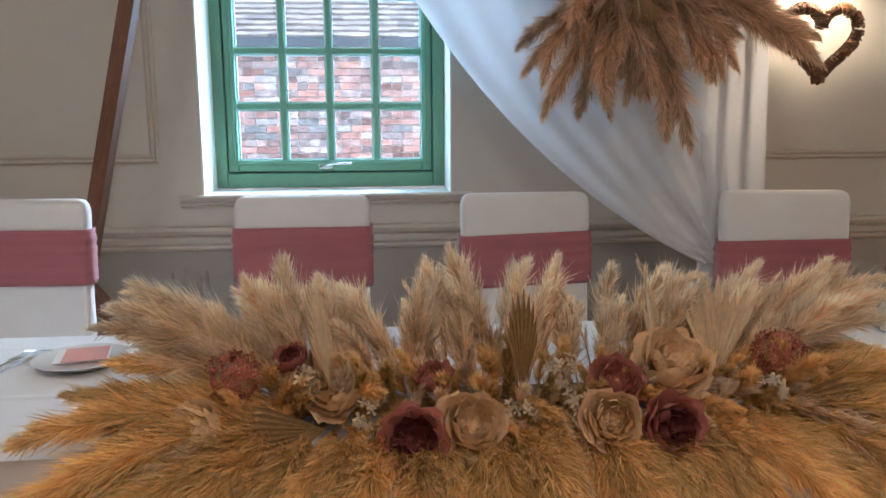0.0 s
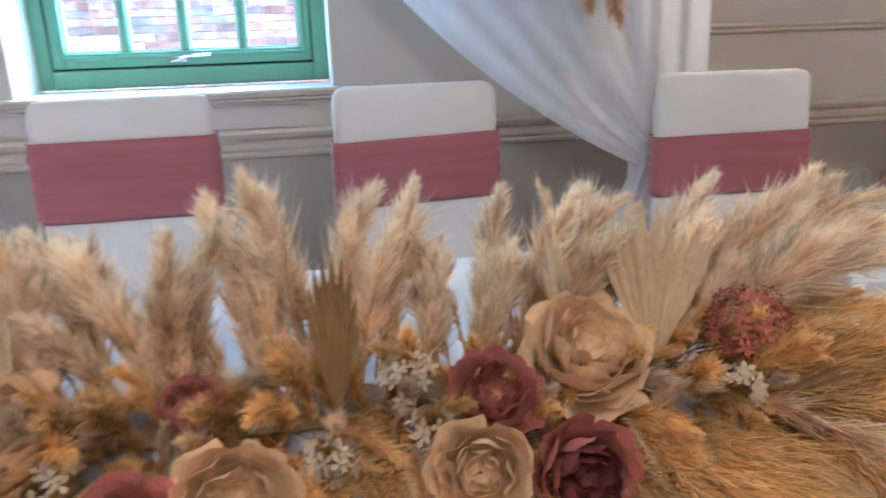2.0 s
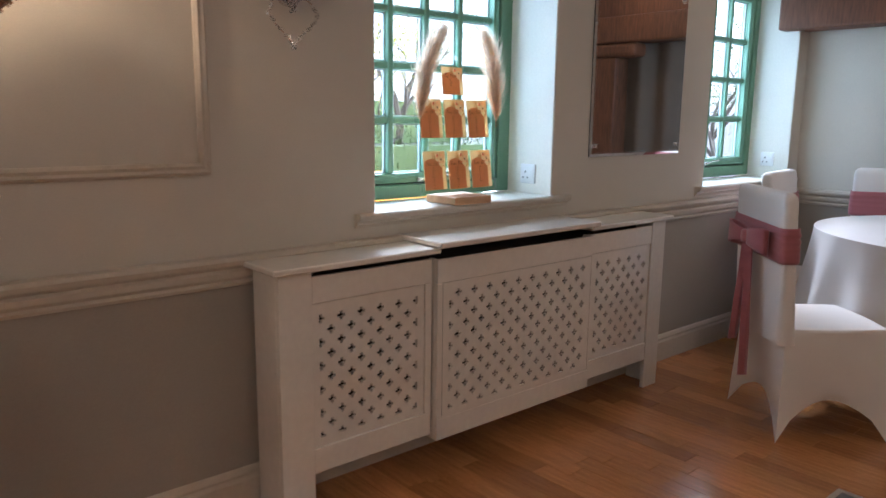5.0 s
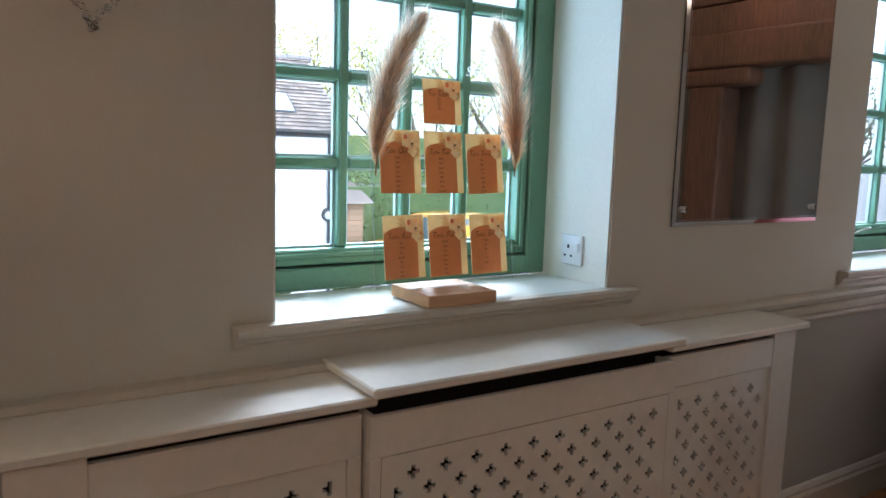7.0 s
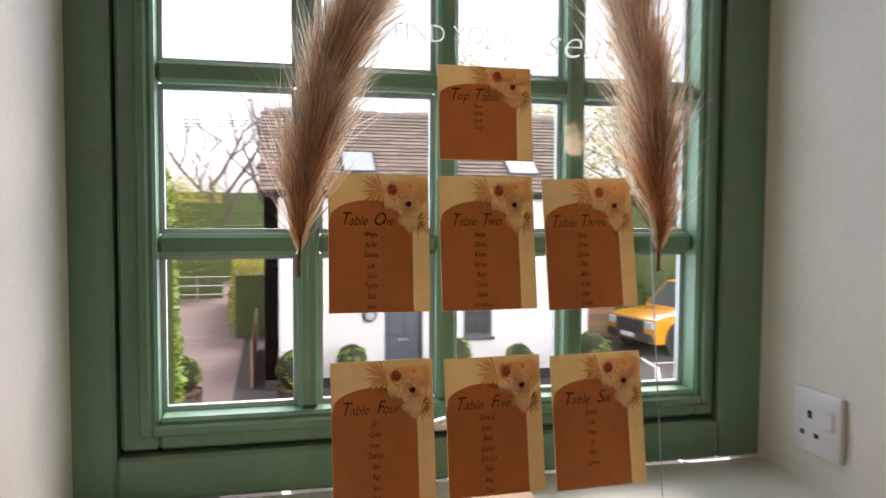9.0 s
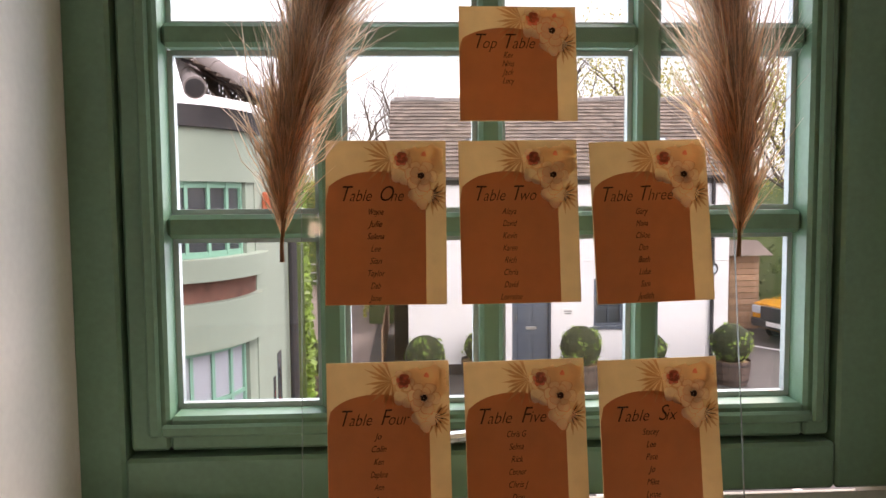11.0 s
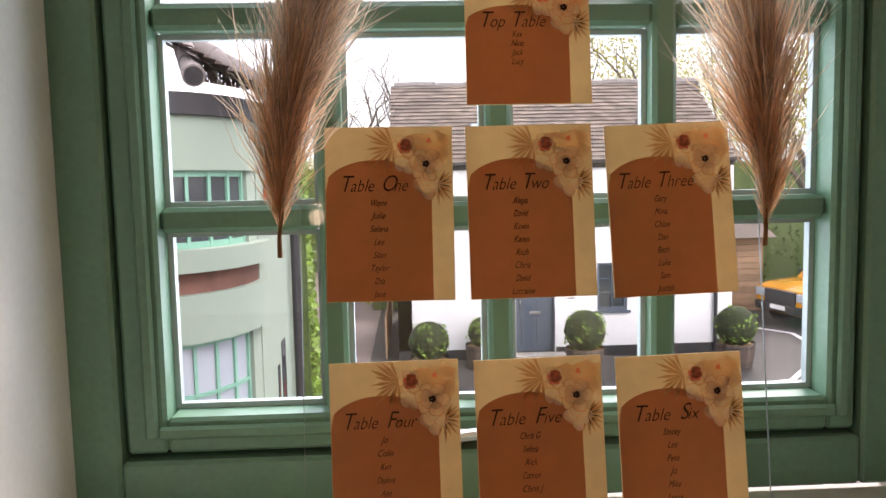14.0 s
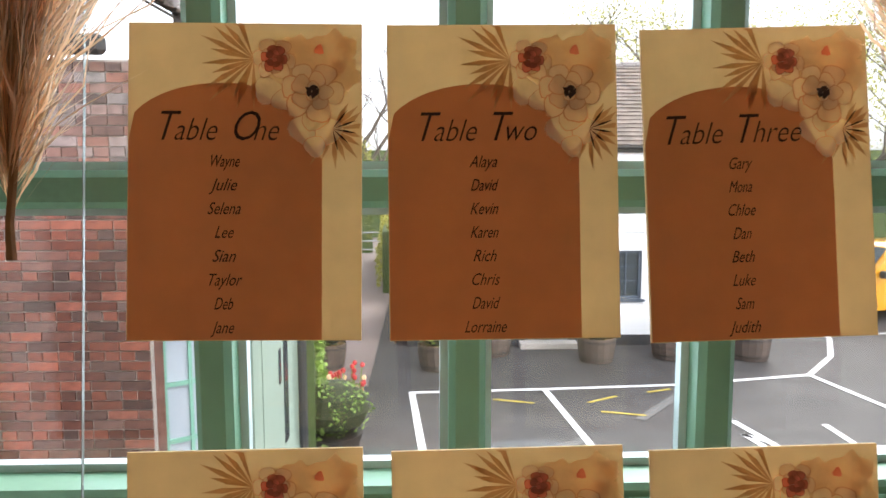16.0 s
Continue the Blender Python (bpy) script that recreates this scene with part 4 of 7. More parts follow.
# ---- pampas plumes ----
def plume(seed, L, R, n, bend=0.3, spread=0.38, stem=0.12, w=0.0011, tuft=1.0, apart=False):
    """A feathery head along +z that bends towards +x; many fine tapering hairs on a stalk."""
    rng = np.random.default_rng(seed)
    def axis(s):
        a = bend * s
        return np.stack([L * s * np.sin(a * 0.6), 0 * s, L * s * np.cos(a * 0.6)], -1)
    nb = max(24, n // 30)
    cs, ct = rng.random(nb) ** 0.85 * 0.86 + 0.02, rng.random(nb) * 2 * np.pi
    ca, cl = rng.uniform(0.45, 1.4, nb), rng.uniform(0.6, 1.25, nb)
    ci = rng.integers(0, nb, n)
    s = np.clip(cs[ci] + rng.normal(0, 0.022, n), 0.0, 0.92)
    base = axis(s)
    d = axis(s + 0.02) - base
    d /= np.linalg.norm(d, axis=1)[:, None]
    side = np.cross(d, np.array([0.0, 1.0, 0.0]))
    side /= np.linalg.norm(side, axis=1)[:, None]
    up = np.cross(side, d)
    th = ct[ci] + rng.normal(0, 0.26, n)
    rad = side * np.cos(th)[:, None] + up * np.sin(th)[:, None]
    prof = np.clip(np.sin(np.pi * np.clip(s * 0.85 + 0.16, 0, 1)), 0.25, 1) * cl[ci] * rng.uniform(0.5, 1.15, n)
    ang = spread * ca[ci] + rng.normal(0, 0.16, n)
    ln = R * 2.3 * prof * tuft
    sw = rng.normal(0, 0.25, (n, 3))
    p1 = base + (d * np.cos(ang)[:, None] + rad * np.sin(ang)[:, None] * 1.1) * (ln * 0.5)[:, None]
    p2 = p1 + (d * np.cos(ang)[:, None] + rad * np.sin(ang)[:, None] * 0.75 + sw * 0.75) * (ln * 0.5)[:, None]
    perp = np.cross(p2 - base, rng.normal(0, 1, (n, 3)))
    perp /= np.linalg.norm(perp, axis=1)[:, None]
    ww = w * rng.uniform(0.6, 1.3, n)[:, None]
    V = np.concatenate([base, p1 + perp * ww * 0.6, p1 - perp * ww * 0.6, p2], 0)
    i = np.arange(n)
    vs = [tuple(v) for v in V.tolist()]
    fs = [(a, a + n, a + 2 * n) for a in i.tolist()] + [(a + 2 * n, a + n, a + 3 * n) for a in i.tolist()]
    st = tube([tuple(axis(np.array([k]))[0]) for k in (-stem / L, 0.0, 0.3, 0.6, 0.9)], 0.0022, 5, 0.3)
    if apart:
        return (vs, fs), st
    o = len(vs)
    return vs + st[0], fs + [tuple(q + o for q in f) for f in st[1]]


def hair_tone(me, n):
    """How far along its hair each point lies: root 0, tip 1."""
    v = [0.0] * n + [0.5] * (2 * n) + [1.0] * n
    at = me.attributes.new("tone", "FLOAT", "POINT")
    at.data.foreach_set("value", v + [0.0] * (len(me.vertices) - len(v)))


def plume_mesh(name, material, *args, **kw):
    vs, fs = plume(*args, **kw)
    me = bpy.data.meshes.new(name)
    me.from_pydata(vs, [], fs)
    me.materials.append(material)
    hair_tone(me, args[3])
    return me


def aim(p, d, roll=0.0):
    """Pose whose +z points along d."""
    q = Vector(d).to_track_quat("Z", "Y")
    return Matrix.Translation(p) @ q.to_matrix().to_4x4() @ Matrix.Rotation(roll, 4, "Z")


for seed, ln, bend, p, d, r in ((11, 0.41, 0.62, (3.991, 3.072, 1.245), (0.0, 0.05, 1), 0.0), (12, 0.39, 0.42, (4.389, 3.072, 1.245), (0.06, 0.06, 1), math.pi)):
    head, stalk = plume(seed, ln, 0.054, 7600, bend=bend, spread=0.34, stem=0.015, w=0.0010, apart=True)
    ob = empty("pampas_stem", Matrix.Translation(p) @ Matrix.Rotation(math.atan2(d[0], d[2]), 4, "Y") @ Matrix.Rotation(-math.atan2(d[1], d[2]), 4, "X") @ Matrix.Rotation(r, 4, "Z"), "tall fluffy dried pampas plume taped to the seating plan", "dried grass", "pampas on the seating plan")
    hair_tone(part("plume", head, M_PAMPASGREY, ob).data, 7600)
    part("stalk", stalk, M_STEM, ob, "thin brown stalk")


# ---- wall socket in the reveal ----
def socket(m):
    s = empty("wall_socket", m, "white plastic switched power socket", "socket")
    shade(part("faceplate", bx(-0.043, -0.009, -0.043, 0.043, 0, 0.043, 0.004, 2), M_SOCKET, s))
    for sx in (-0.012,):
        part("rocker_switch", bx(0.020, -0.0125, -0.004, 0.033, -0.0085, 0.020, 0.002), M_SOCKET, s)
        part("socket_holes", boxes([(sx - 0.004, -0.0094, 0.004, sx + 0.004, -0.0088, 0.014), (sx - 0.017, -0.0094, -0.020, sx - 0.009, -0.0088, -0.014), (sx + 0.009, -0.0094, -0.020, sx + 0.017, -0.0088, -0.014)]), M_BLACK, s)
    return s


socket(pose(4.664, 3.135, 1.022, 0, 0, -90))
socket(pose(6.894, 3.135, 1.02, 0, 0, -90))


# ---- wall mirror ----
def mirror():
    m = empty("wall_mirror", pose(5.27, 2.999, 1.48), "rectangular glass wall mirror held by four chrome clips", "mirror")
    part("mirror_glass", bx(-0.353, -0.010, -0.372, 0.353, -0.002, 0.402), M_MIRROR, m)
    e = 0.018
    x0, x1, z0, z1 = -0.365, 0.365, -0.385, 0.415
    vs = [(x0, -0.004, z0), (x1, -0.004, z0), (x1, -0.004, z1), (x0, -0.004, z1), (x0 + e, -0.0102, z0 + e), (x1 - e, -0.0102, z0 + e), (x1 - e, -0.0102, z1 - e), (x0 + e, -0.0102, z1 - e)]
    part("bevelled_edge", (vs, [(k, (k + 1) % 4, 4 + (k + 1) % 4, 4 + k) for k in range(4)]), M_MIRROR, m)
    part("mirror_back", bx(x0, -0.0038, z0, x1, -0.0005, z1), M_BLACK, m)
    for cx in (x0 + 0.04, x1 - 0.04):
        for cz in (z0 + 0.05, z1 - 0.06):
            shade(part("clip", moved(lathe([(0.0, 0.012), (0.007, 0.012), (0.009, 0.009), (0.009, 0)], 12), pose(cx, -0.0095, cz, 90, 0, 0)), M_CHROME, m, "chrome clip"))
    return m


mirror()


# ---- hearts and wall lamps ----
def heart_pt(a, s):
    x = 16 * math.sin(a) ** 3
    z = 13 * math.cos(a) - 5 * math.cos(2 * a) - 2 * math.cos(3 * a) - math.cos(4 * a)
    return x * s, z * s


def wicker_heart(p):
    h = empty("wicker_heart", pose(*p), "brown woven wicker heart hanging on the wall", "wall decoration")
    rng = random.Random(5)
    pts = [heart_pt(2 * math.pi * k / 64, 0.0098) for k in range(65)]
    core = tube([(x, 0, z) for x, z in pts], 0.020, 8)
    part("core", core, M_OAKDARK, h)
    part("hanging_cord", tube([(0, 0.0, 0.05), (0.0, -0.01, 0.16), (-0.003, 0.03, 0.235), (-0.004, 0.09, 0.22)], 0.002, 5), M_WICKER, h, "thin brown hanging cord")
    for k in range(250):
        a = 2 * math.pi * (k + rng.random()) / 250
        x, z = heart_pt(a, 0.0098)
        x2, z2 = heart_pt(a + 0.06, 0.0098)
        t = Vector((x2 - x, 0, z2 - z)).normalized()
        nrm = Vector((t.z, 0, -t.x))
        ring = []
        ph = rng.random() * 6
        for j in range(8):
            b = ph + 4.5 * j / 7
            rr = 0.0235 + 0.002 * rng.random()
            ring.append(Vector((x, 0, z)) + nrm * (rr * math.cos(b)) + Vector((0, 1, 0)) * (rr * math.sin(b)) + t * (0.022 * (j / 7 - 0.5)))
        part("twig", tube(ring, 0.0028, 4, 0.8), M_WICKER, h)
    return h


wicker_heart((2.49, 2.88, 1.58))


def wall_lamp(p, lit=True):
    w = empty("wall_lamp", pose(*p), "brass wall lamp with a pale shade", "wall lamp")
    shade(part("backplate", moved(lathe([(0.0, 0.012), (0.035, 0.012), (0.042, 0.0)], 20), pose(0, 0.0, 0, 90, 0, 0)), M_METAL, w))
    shade(part("arm", tube([(0, 0, 0), (0, -0.06, -0.02), (0, -0.12, 0.0), (0, -0.13, 0.04)], 0.006), M_METAL, w))
    sh = thick(shade(part("shade", moved(lathe([(0.105, 0), (0.065, 0.14)], 24), pose(0, -0.13, 0.0)), M_SPAN, w, "pale fabric lamp shade")), 0.002)
    bulb = shade(part("bulb", moved(lathe([(0.0, -0.02), (0.014, -0.014), (0.02, 0.0), (0.012, 0.03), (0.008, 0.045)], 12), pose(0, -0.13, 0.05)), glow("warm_bulb", (1.0, 0.66, 0.34), 8.0 if lit else 0.0), w))
    bulb.visible_shadow = False
    if not lit:
        return
    l = new("wall_lamp_light", bpy.data.lights.new("wall_lamp_light", "POINT"))
    l.data.energy, l.data.color, l.data.shadow_soft_size = 2.3, (1.0, 0.68, 0.38), 0.02
    l.location = (p[0], p[1] - 0.13, p[2] + 0.02)


wall_lamp((2.47, 2.998, 1.80))
wall_lamp((3.40, 2.998, 1.64), False)


def crystal_heart(p):
    h = empty("crystal_heart", pose(*p), "small heart of clear crystal beads", "wall decoration")
    bead = lathe([(0.0, -0.006), (0.005, -0.003), (0.0065, 0.0), (0.005, 0.003), (0.0, 0.006)], 6)
    rng = random.Random(8)
    for k in range(56):
        x, z = heart_pt(2 * math.pi * k / 56, 0.0050)
        ob = part("bead", bead, M_CRYSTAL, h)
        ob.matrix_basis = pose(x + rng.uniform(-0.005, 0.005), rng.uniform(-0.006, 0.006), z + rng.uniform(-0.005, 0.005), rng.random() * 90, rng.random() * 90, 0)
    part("wire", tube([(heart_pt(2 * math.pi * k / 40, 0.0050)[0], 0, heart_pt(2 * math.pi * k / 40, 0.0050)[1]) for k in range(41)], 0.0012, 4), M_CHROME, h)
    part("hanging_wire", tube([(0, 0, 0.03), (0, -0.02, 0.25)], 0.0008, 4), M_CHROME, h)


crystal_heart((3.40, 2.965, 1.56))


# ---- timber arch with voile and a pampas spray ----
def beam_between(name, a, b, w, t, parent):
    a, b = Vector(a), Vector(b)
    d = (b - a).normalized()
    q = Matrix.Translation((a + b) / 2) @ d.to_track_quat("Z", "Y").to_matrix().to_4x4()
    ob = part(name, bx(-w / 2, -t / 2, -(b - a).length / 2, w / 2, t / 2, (b - a).length / 2, 0.002), M_ARCH, parent)
    ob.matrix_basis = q
    return ob


def arch():
    a = empty("wedding_arch", pose(0.87, 2.72, 0), "stained timber geometric wedding arch", "arch")
    P = [(-0.75, 0, 0.025), (-1.25, 0, 0.67), (-0.935, 0, 2.03), (0.0, 0, 2.38), (0.98, 0, 2.03), (1.225, 0, 0.67), (0.75, 0, 0.025)]
    for k in range(6):
        beam_between("beam", P[k], P[k + 1], 0.075, 0.05, a)
    beam_between("beam", (-0.75, 0.06, 0.025), (0.75, 0.06, 0.025), 0.05, 0.05, a)
    for px, py, pz in P[1:6]:
        part("bolt", moved(lathe([(0.0, 0.006), (0.008, 0.005), (0.010, 0)], 10), pose(px, -0.026, pz + 0.03, 90, 0, 0)), M_BLACK, a, "black bolt head")
    for s in (-1, 1):
        beam_between("foot", (s * 0.75, -0.3, 0.02), (s * 0.75, 0.22, 0.02), 0.06, 0.04, a)


arch()


def voile(name, left, right, top_z, fn_y, label, n=70, m=60, folds=11, amp=0.018, bottom=None):
    """left/right: x edges as functions of height fraction."""
    def f(u, v):
        x = left(v) + (right(v) - left(v)) * u
        z = bottom(u, v)
        y = fn_y(u, v) + amp * math.sin(u * folds * 2.2 + 1.5 * math.sin(v * 2.0 + u * 4)) + 0.4 * amp * math.sin(u * folds * 5.1 + v)
        return x, y, z
    ob = shade(part(name, grid_mesh(f, n, m), M_SHEER), 80)
    return tagged(ob, label, "drape")


# swept drape: from the arch top, gathered at the right-hand corner
def lerp(a, b, t):
    return a + (b - a) * t


def sweep(u, v):
    """u across the cloth from its free left edge, v down from the top bar to the tie."""
    k = v ** 1.0
    top = Vector((lerp(0.55, 1.80, u), 2.66, lerp(2.20, 2.10, u)))
    tie = Vector((lerp(1.93, 2.01, u), 2.52, lerp(0.71, 0.81, u)))
    mid = Vector((lerp(1.05, 1.96, u), 2.62, lerp(1.12, 1.40, u)))
    p = top * (1 - k) ** 2 + mid * 2 * k * (1 - k) + tie * k * k
    fold = 0.022 * (1 - k * 0.6) * math.sin(u * 15 + 2.0 * math.sin(v * 3 + u * 5)) + 0.006 * math.sin(u * 43 + v * 3)
    return p.x, p.y + fold, p.z


tagged(shade(part("swept_drape", grid_mesh(sweep, 110, 60), M_SHEER), 80), "white sheer voile drape swept across the arch", "drape")


def tail(u, v):
    w = lerp(0.05, 0.15, v) if v < 0.5 else lerp(0.15, 0.20, v)
    x = 1.91 - 0.26 * v + (u - 0.5) * 2 * w * (0.5 + 0.5 * v)
    return x, 2.52 + 0.03 * math.sin(u * 14 + v * 2), 0.74 - 0.70 * v


def hang(u, v):
    x = lerp(1.87, 2.06, u) + lerp(0.0, 0.06, v) * (u * 1.2)
    return x, 2.54 + 0.016 * math.sin(u * 16 + 2 * math.sin(v * 2)), 2.12 - 2.05 * v


tagged(shade(part("drape_tail", grid_mesh(tail, 40, 24), M_SHEER), 80), "white sheer voile tail below its tie", "drape")
tagged(shade(part("hanging_drape", grid_mesh(hang, 40, 40), M_SHEER), 80), "white sheer voile hanging straight by the arch", "drape")


# ---- end of the room seen in the mirror ----
def timber_end():
    t = empty("timber_frame", pose(6.9, 1.55, 0), "old dark oak post and beam", "timber frame")
    part("post", bx(-0.09, -0.09, 0, 0.09, 0.14, 1.70, 0.012, 2), M_OAKDARK, t)
    part("bracket", bx(-0.10, -0.16, 1.70, 0.10, 0.31, 1.80, 0.03, 3), M_OAKDARK, t)
    part("beam", bx(-0.10, -4.6, 1.80, 0.10, 1.55, 1.99, 0.015, 2), M_OAKDARK, t)
    part("board", bx(-0.03, -4.6, 1.995, 0.06, 1.55, 2.16, 0.006), M_OAKDARK, t)
    part("board", bx(-0.04, -4.6, 2.165, 0.06, 1.55, 2.30, 0.006), M_OAKDARK, t)
    def f(u, v):
        return 6.985 - 0.02 - 0.022 * (1 + math.sin(u * 40 + 0.8 * math.sin(u * 17))), lerp(0.55, 2.42, u), 1.795 - 1.77 * v
    tagged(shade(part("curtain", grid_mesh(f, 160, 12), M_CURTAIN), 80), "long grey-brown pleated curtain on the end wall", "curtain")


timber_end()


def ceiling_lamp(x, y, power, size=0.09):
    d = empty("ceiling_lamp", pose(x, y, CEIL), "round white recessed ceiling spotlight", "ceiling lamp", "ceiling spotlights")
    shade(part("rim", lathe([(0.045, -0.002), (0.052, -0.006), (0.058, 0.0)], 20), M_WHITE, d))
    part("lens", lathe([(0.0, -0.001), (0.046, -0.001)], 20), glow("warm_lens", (1, 0.72, 0.44), 6.0), d)
    l = new("ceiling_lamp_light", bpy.data.lights.new("ceiling_lamp_light", "POINT"))
    l.data.energy, l.data.color, l.data.shadow_soft_size = power * 0.029, (1.0, 0.76, 0.51), 0.06
    l.location = (x, y, CEIL - 0.10)


for lx, ly, lp in ((-0.8, 0.9, 50), (0.9, -0.2, 92), (2.6, 0.6, 14), (1.0, -1.8, 90), (3.4, -1.8, 22), (5.6, -0.8, 40), (6.5, 1.95, 20), (5.5, 0.5, 30)):
    ceiling_lamp(lx, ly, lp)

# ---- mat on the floor ----
rug = empty("door_mat", pose(4.9, 0.9, 0), "grey ribbed floor mat with a metal edge", "mat")
part("mat_surface", bx(-1.2, -0.85, 0.0, 0.46, 0.86, 0.010), M_RUG, rug)
part("edge_strip", boxes([(-1.22, 0.86, 0, 0.48, 0.88, 0.012), (-1.22, -0.87, 0, -1.2, 0.86, 0.012), (0.46, -0.87, 0, 0.48, 0.86, 0.012)]), M_METAL, rug, "thin metal edge strip")
rug.matrix_world = pose(4.35, 0.90, 0)


# ---- guest table ----
def round_table(p):
    t = empty("guest_table", pose(*p), "round guest table under a white cloth", "table")
    part("tabletop", lathe([(0.0, 0.72), (0.72, 0.72), (0.72, 0.745), (0.0, 0.745)], 40), M_BOARD, t)
    part("pedestal", lathe([(0.25, 0.0), (0.06, 0.05), (0.05, 0.72)], 16, True), M_METAL, t)
    c = empty("round_tablecloth", pose(*p), "white cotton cloth draped over the round guest table", "tablecloth")
    def f(u, v):
        a = 2 * math.pi * u
        if v < 0.5:
            r, z = 0.74 * v * 2, 0.75
        else:
            d = (v - 0.5) * 2
            r = 0.74 + 0.02 * d + d * 0.06 * (0.5 + 0.5 * math.sin(a * 16 + math.sin(a * 3)))
            z = 0.75 - 0.42 * d
        return r * math.cos(a), r * math.sin(a), z
    shade(part("cloth", grid_mesh(f, 128, 20), M_CLOTH, c), 60)


round_table((6.35, 1.78, 0))


# ---- place settings ----
def wine_glass(m, s=1.0):
    g = empty("wine_glass", m, "clear empty stemmed wine glass", "glass", "wine glasses")
    prof = [(0.0, 0.0), (0.034, 0.0), (0.034, 0.0022), (0.012, 0.005), (0.0045, 0.014), (0.004, 0.06), (0.0045, 0.078), (0.012, 0.086), (0.026, 0.10), (0.036, 0.12), (0.0385, 0.14), (0.0375, 0.165), (0.0355, 0.19), (0.0343, 0.19), (0.036, 0.165), (0.037, 0.14), (0.0345, 0.121), (0.025, 0.103), (0.010, 0.092), (0.0, 0.090)]
    shade(part("bowl_and_stem", lathe([(r * s, z * s) for r, z in prof], 28), M_TUMBLER, g), 60)
    return g


def cup_saucer(m):
    c = empty("saucer", m, "round white china saucer under a cup", "saucer")
    shade(part("dish", lathe([(0.0, 0.004), (0.028, 0.004), (0.032, 0.002), (0.045, 0.006), (0.072, 0.018), (0.073, 0.020), (0.045, 0.010), (0.0, 0.008)], 36), M_CHINA, c), 50)
    k = empty("teacup", m @ pose(0, 0, 0.009), "white china teacup on its saucer", "cup")
    shade(part("bowl", lathe([(0.0, 0.0), (0.022, 0.0), (0.024, 0.006), (0.036, 0.018), (0.043, 0.04), (0.046, 0.062), (0.0445, 0.062), (0.041, 0.04), (0.034, 0.02), (0.0, 0.009)], 36), M_CHINA, k), 50)
    shade(part("handle", tube([(-0.040, 0.0, 0.050), (-0.058, 0, 0.054), (-0.068, 0, 0.042), (-0.060, 0, 0.024), (-0.037, 0, 0.018)], 0.0042), M_CHINA, k))
    spoon(m @ pose(-0.045, -0.045, 0.018, 0, 0, 35))


def spoon(m):
    s = empty("teaspoon", m, "small polished steel teaspoon", "spoon")
    bowl = [(0.015 * math.sin(math.pi * v) * math.cos(a), -0.02 + 0.022 * math.cos(math.pi * v), 0.004 - 0.004 * math.sin(math.pi * v) * (1 - 0.8 * abs(math.cos(a)))) for v in [i / 8 for i in range(9)] for a in [math.pi * j / 6 for j in range(7)]]
    fs = [(i * 7 + j, i * 7 + j + 1, (i + 1) * 7 + j + 1, (i + 1) * 7 + j) for i in range(8) for j in range(6)]
    thick(shade(part("bowl", (bowl, fs), M_CHROME, s)), 0.001)
    shade(part("handle", tube([(0, 0.0, 0.004), (0, 0.05, 0.007), (0, 0.10, 0.004)], 0.0022, 6, 1.6), M_CHROME, s))


def fork(m):
    f = empty("fork", m, "polished steel table fork on the cloth", "fork", "cutlery")
    shade(part("handle", tube([(0, -0.10, 0.003), (0, -0.03, 0.006), (0, 0.03, 0.004)], 0.003, 6, 0.8), M_CHROME, f))
    part("head", bx(-0.011, 0.03, 0.003, 0.011, 0.055, 0.006, 0.001), M_CHROME, f)
    for k in range(4):
        part("tine", tube([(-0.009 + 0.006 * k, 0.054, 0.0045), (-0.009 + 0.006 * k, 0.085, 0.008), (-0.009 + 0.006 * k, 0.10, 0.006)], 0.0014, 5, 0.6), M_CHROME, f)


def knife(m):
    k = empty("knife", m, "polished steel table knife on the cloth", "knife", "cutlery")
    shade(part("handle", bx(-0.006, -0.11, 0.001, 0.006, 0.0, 0.008, 0.003, 2), M_CHROME, k))
    shade(part("blade", bx(-0.008, 0.0, 0.001, 0.008, 0.10, 0.003, 0.001), M_CHROME, k))


def side_plate(m, r=0.085):
    p = empty("side_plate", m, "round white china side plate on the cloth", "plate", "side plates")
    shade(part("dish", lathe([(0.0, 0.003), (r * 0.6, 0.003), (r * 0.65, 0.0005), (r * 0.72, 0.005), (r, 0.014), (r + 0.001, 0.0155), (r * 0.7, 0.009), (0.0, 0.006)], 40), M_CHINA, p), 50)
    n = empty("menu_card", m @ pose(0, 0.005, 0.0165, 3, 0, 12), "pink menu card folded in a white napkin on its plate", "card", "menu cards")
    part("white_sleeve", bx(-0.052, -0.042, 0, 0.052, 0.042, 0.0016), M_CLOTH, n)
    part("pink_sheet", bx(-0.036, -0.044, 0.002, 0.050, 0.040, 0.003), M_PINKCARD, n, "dusky pink card")


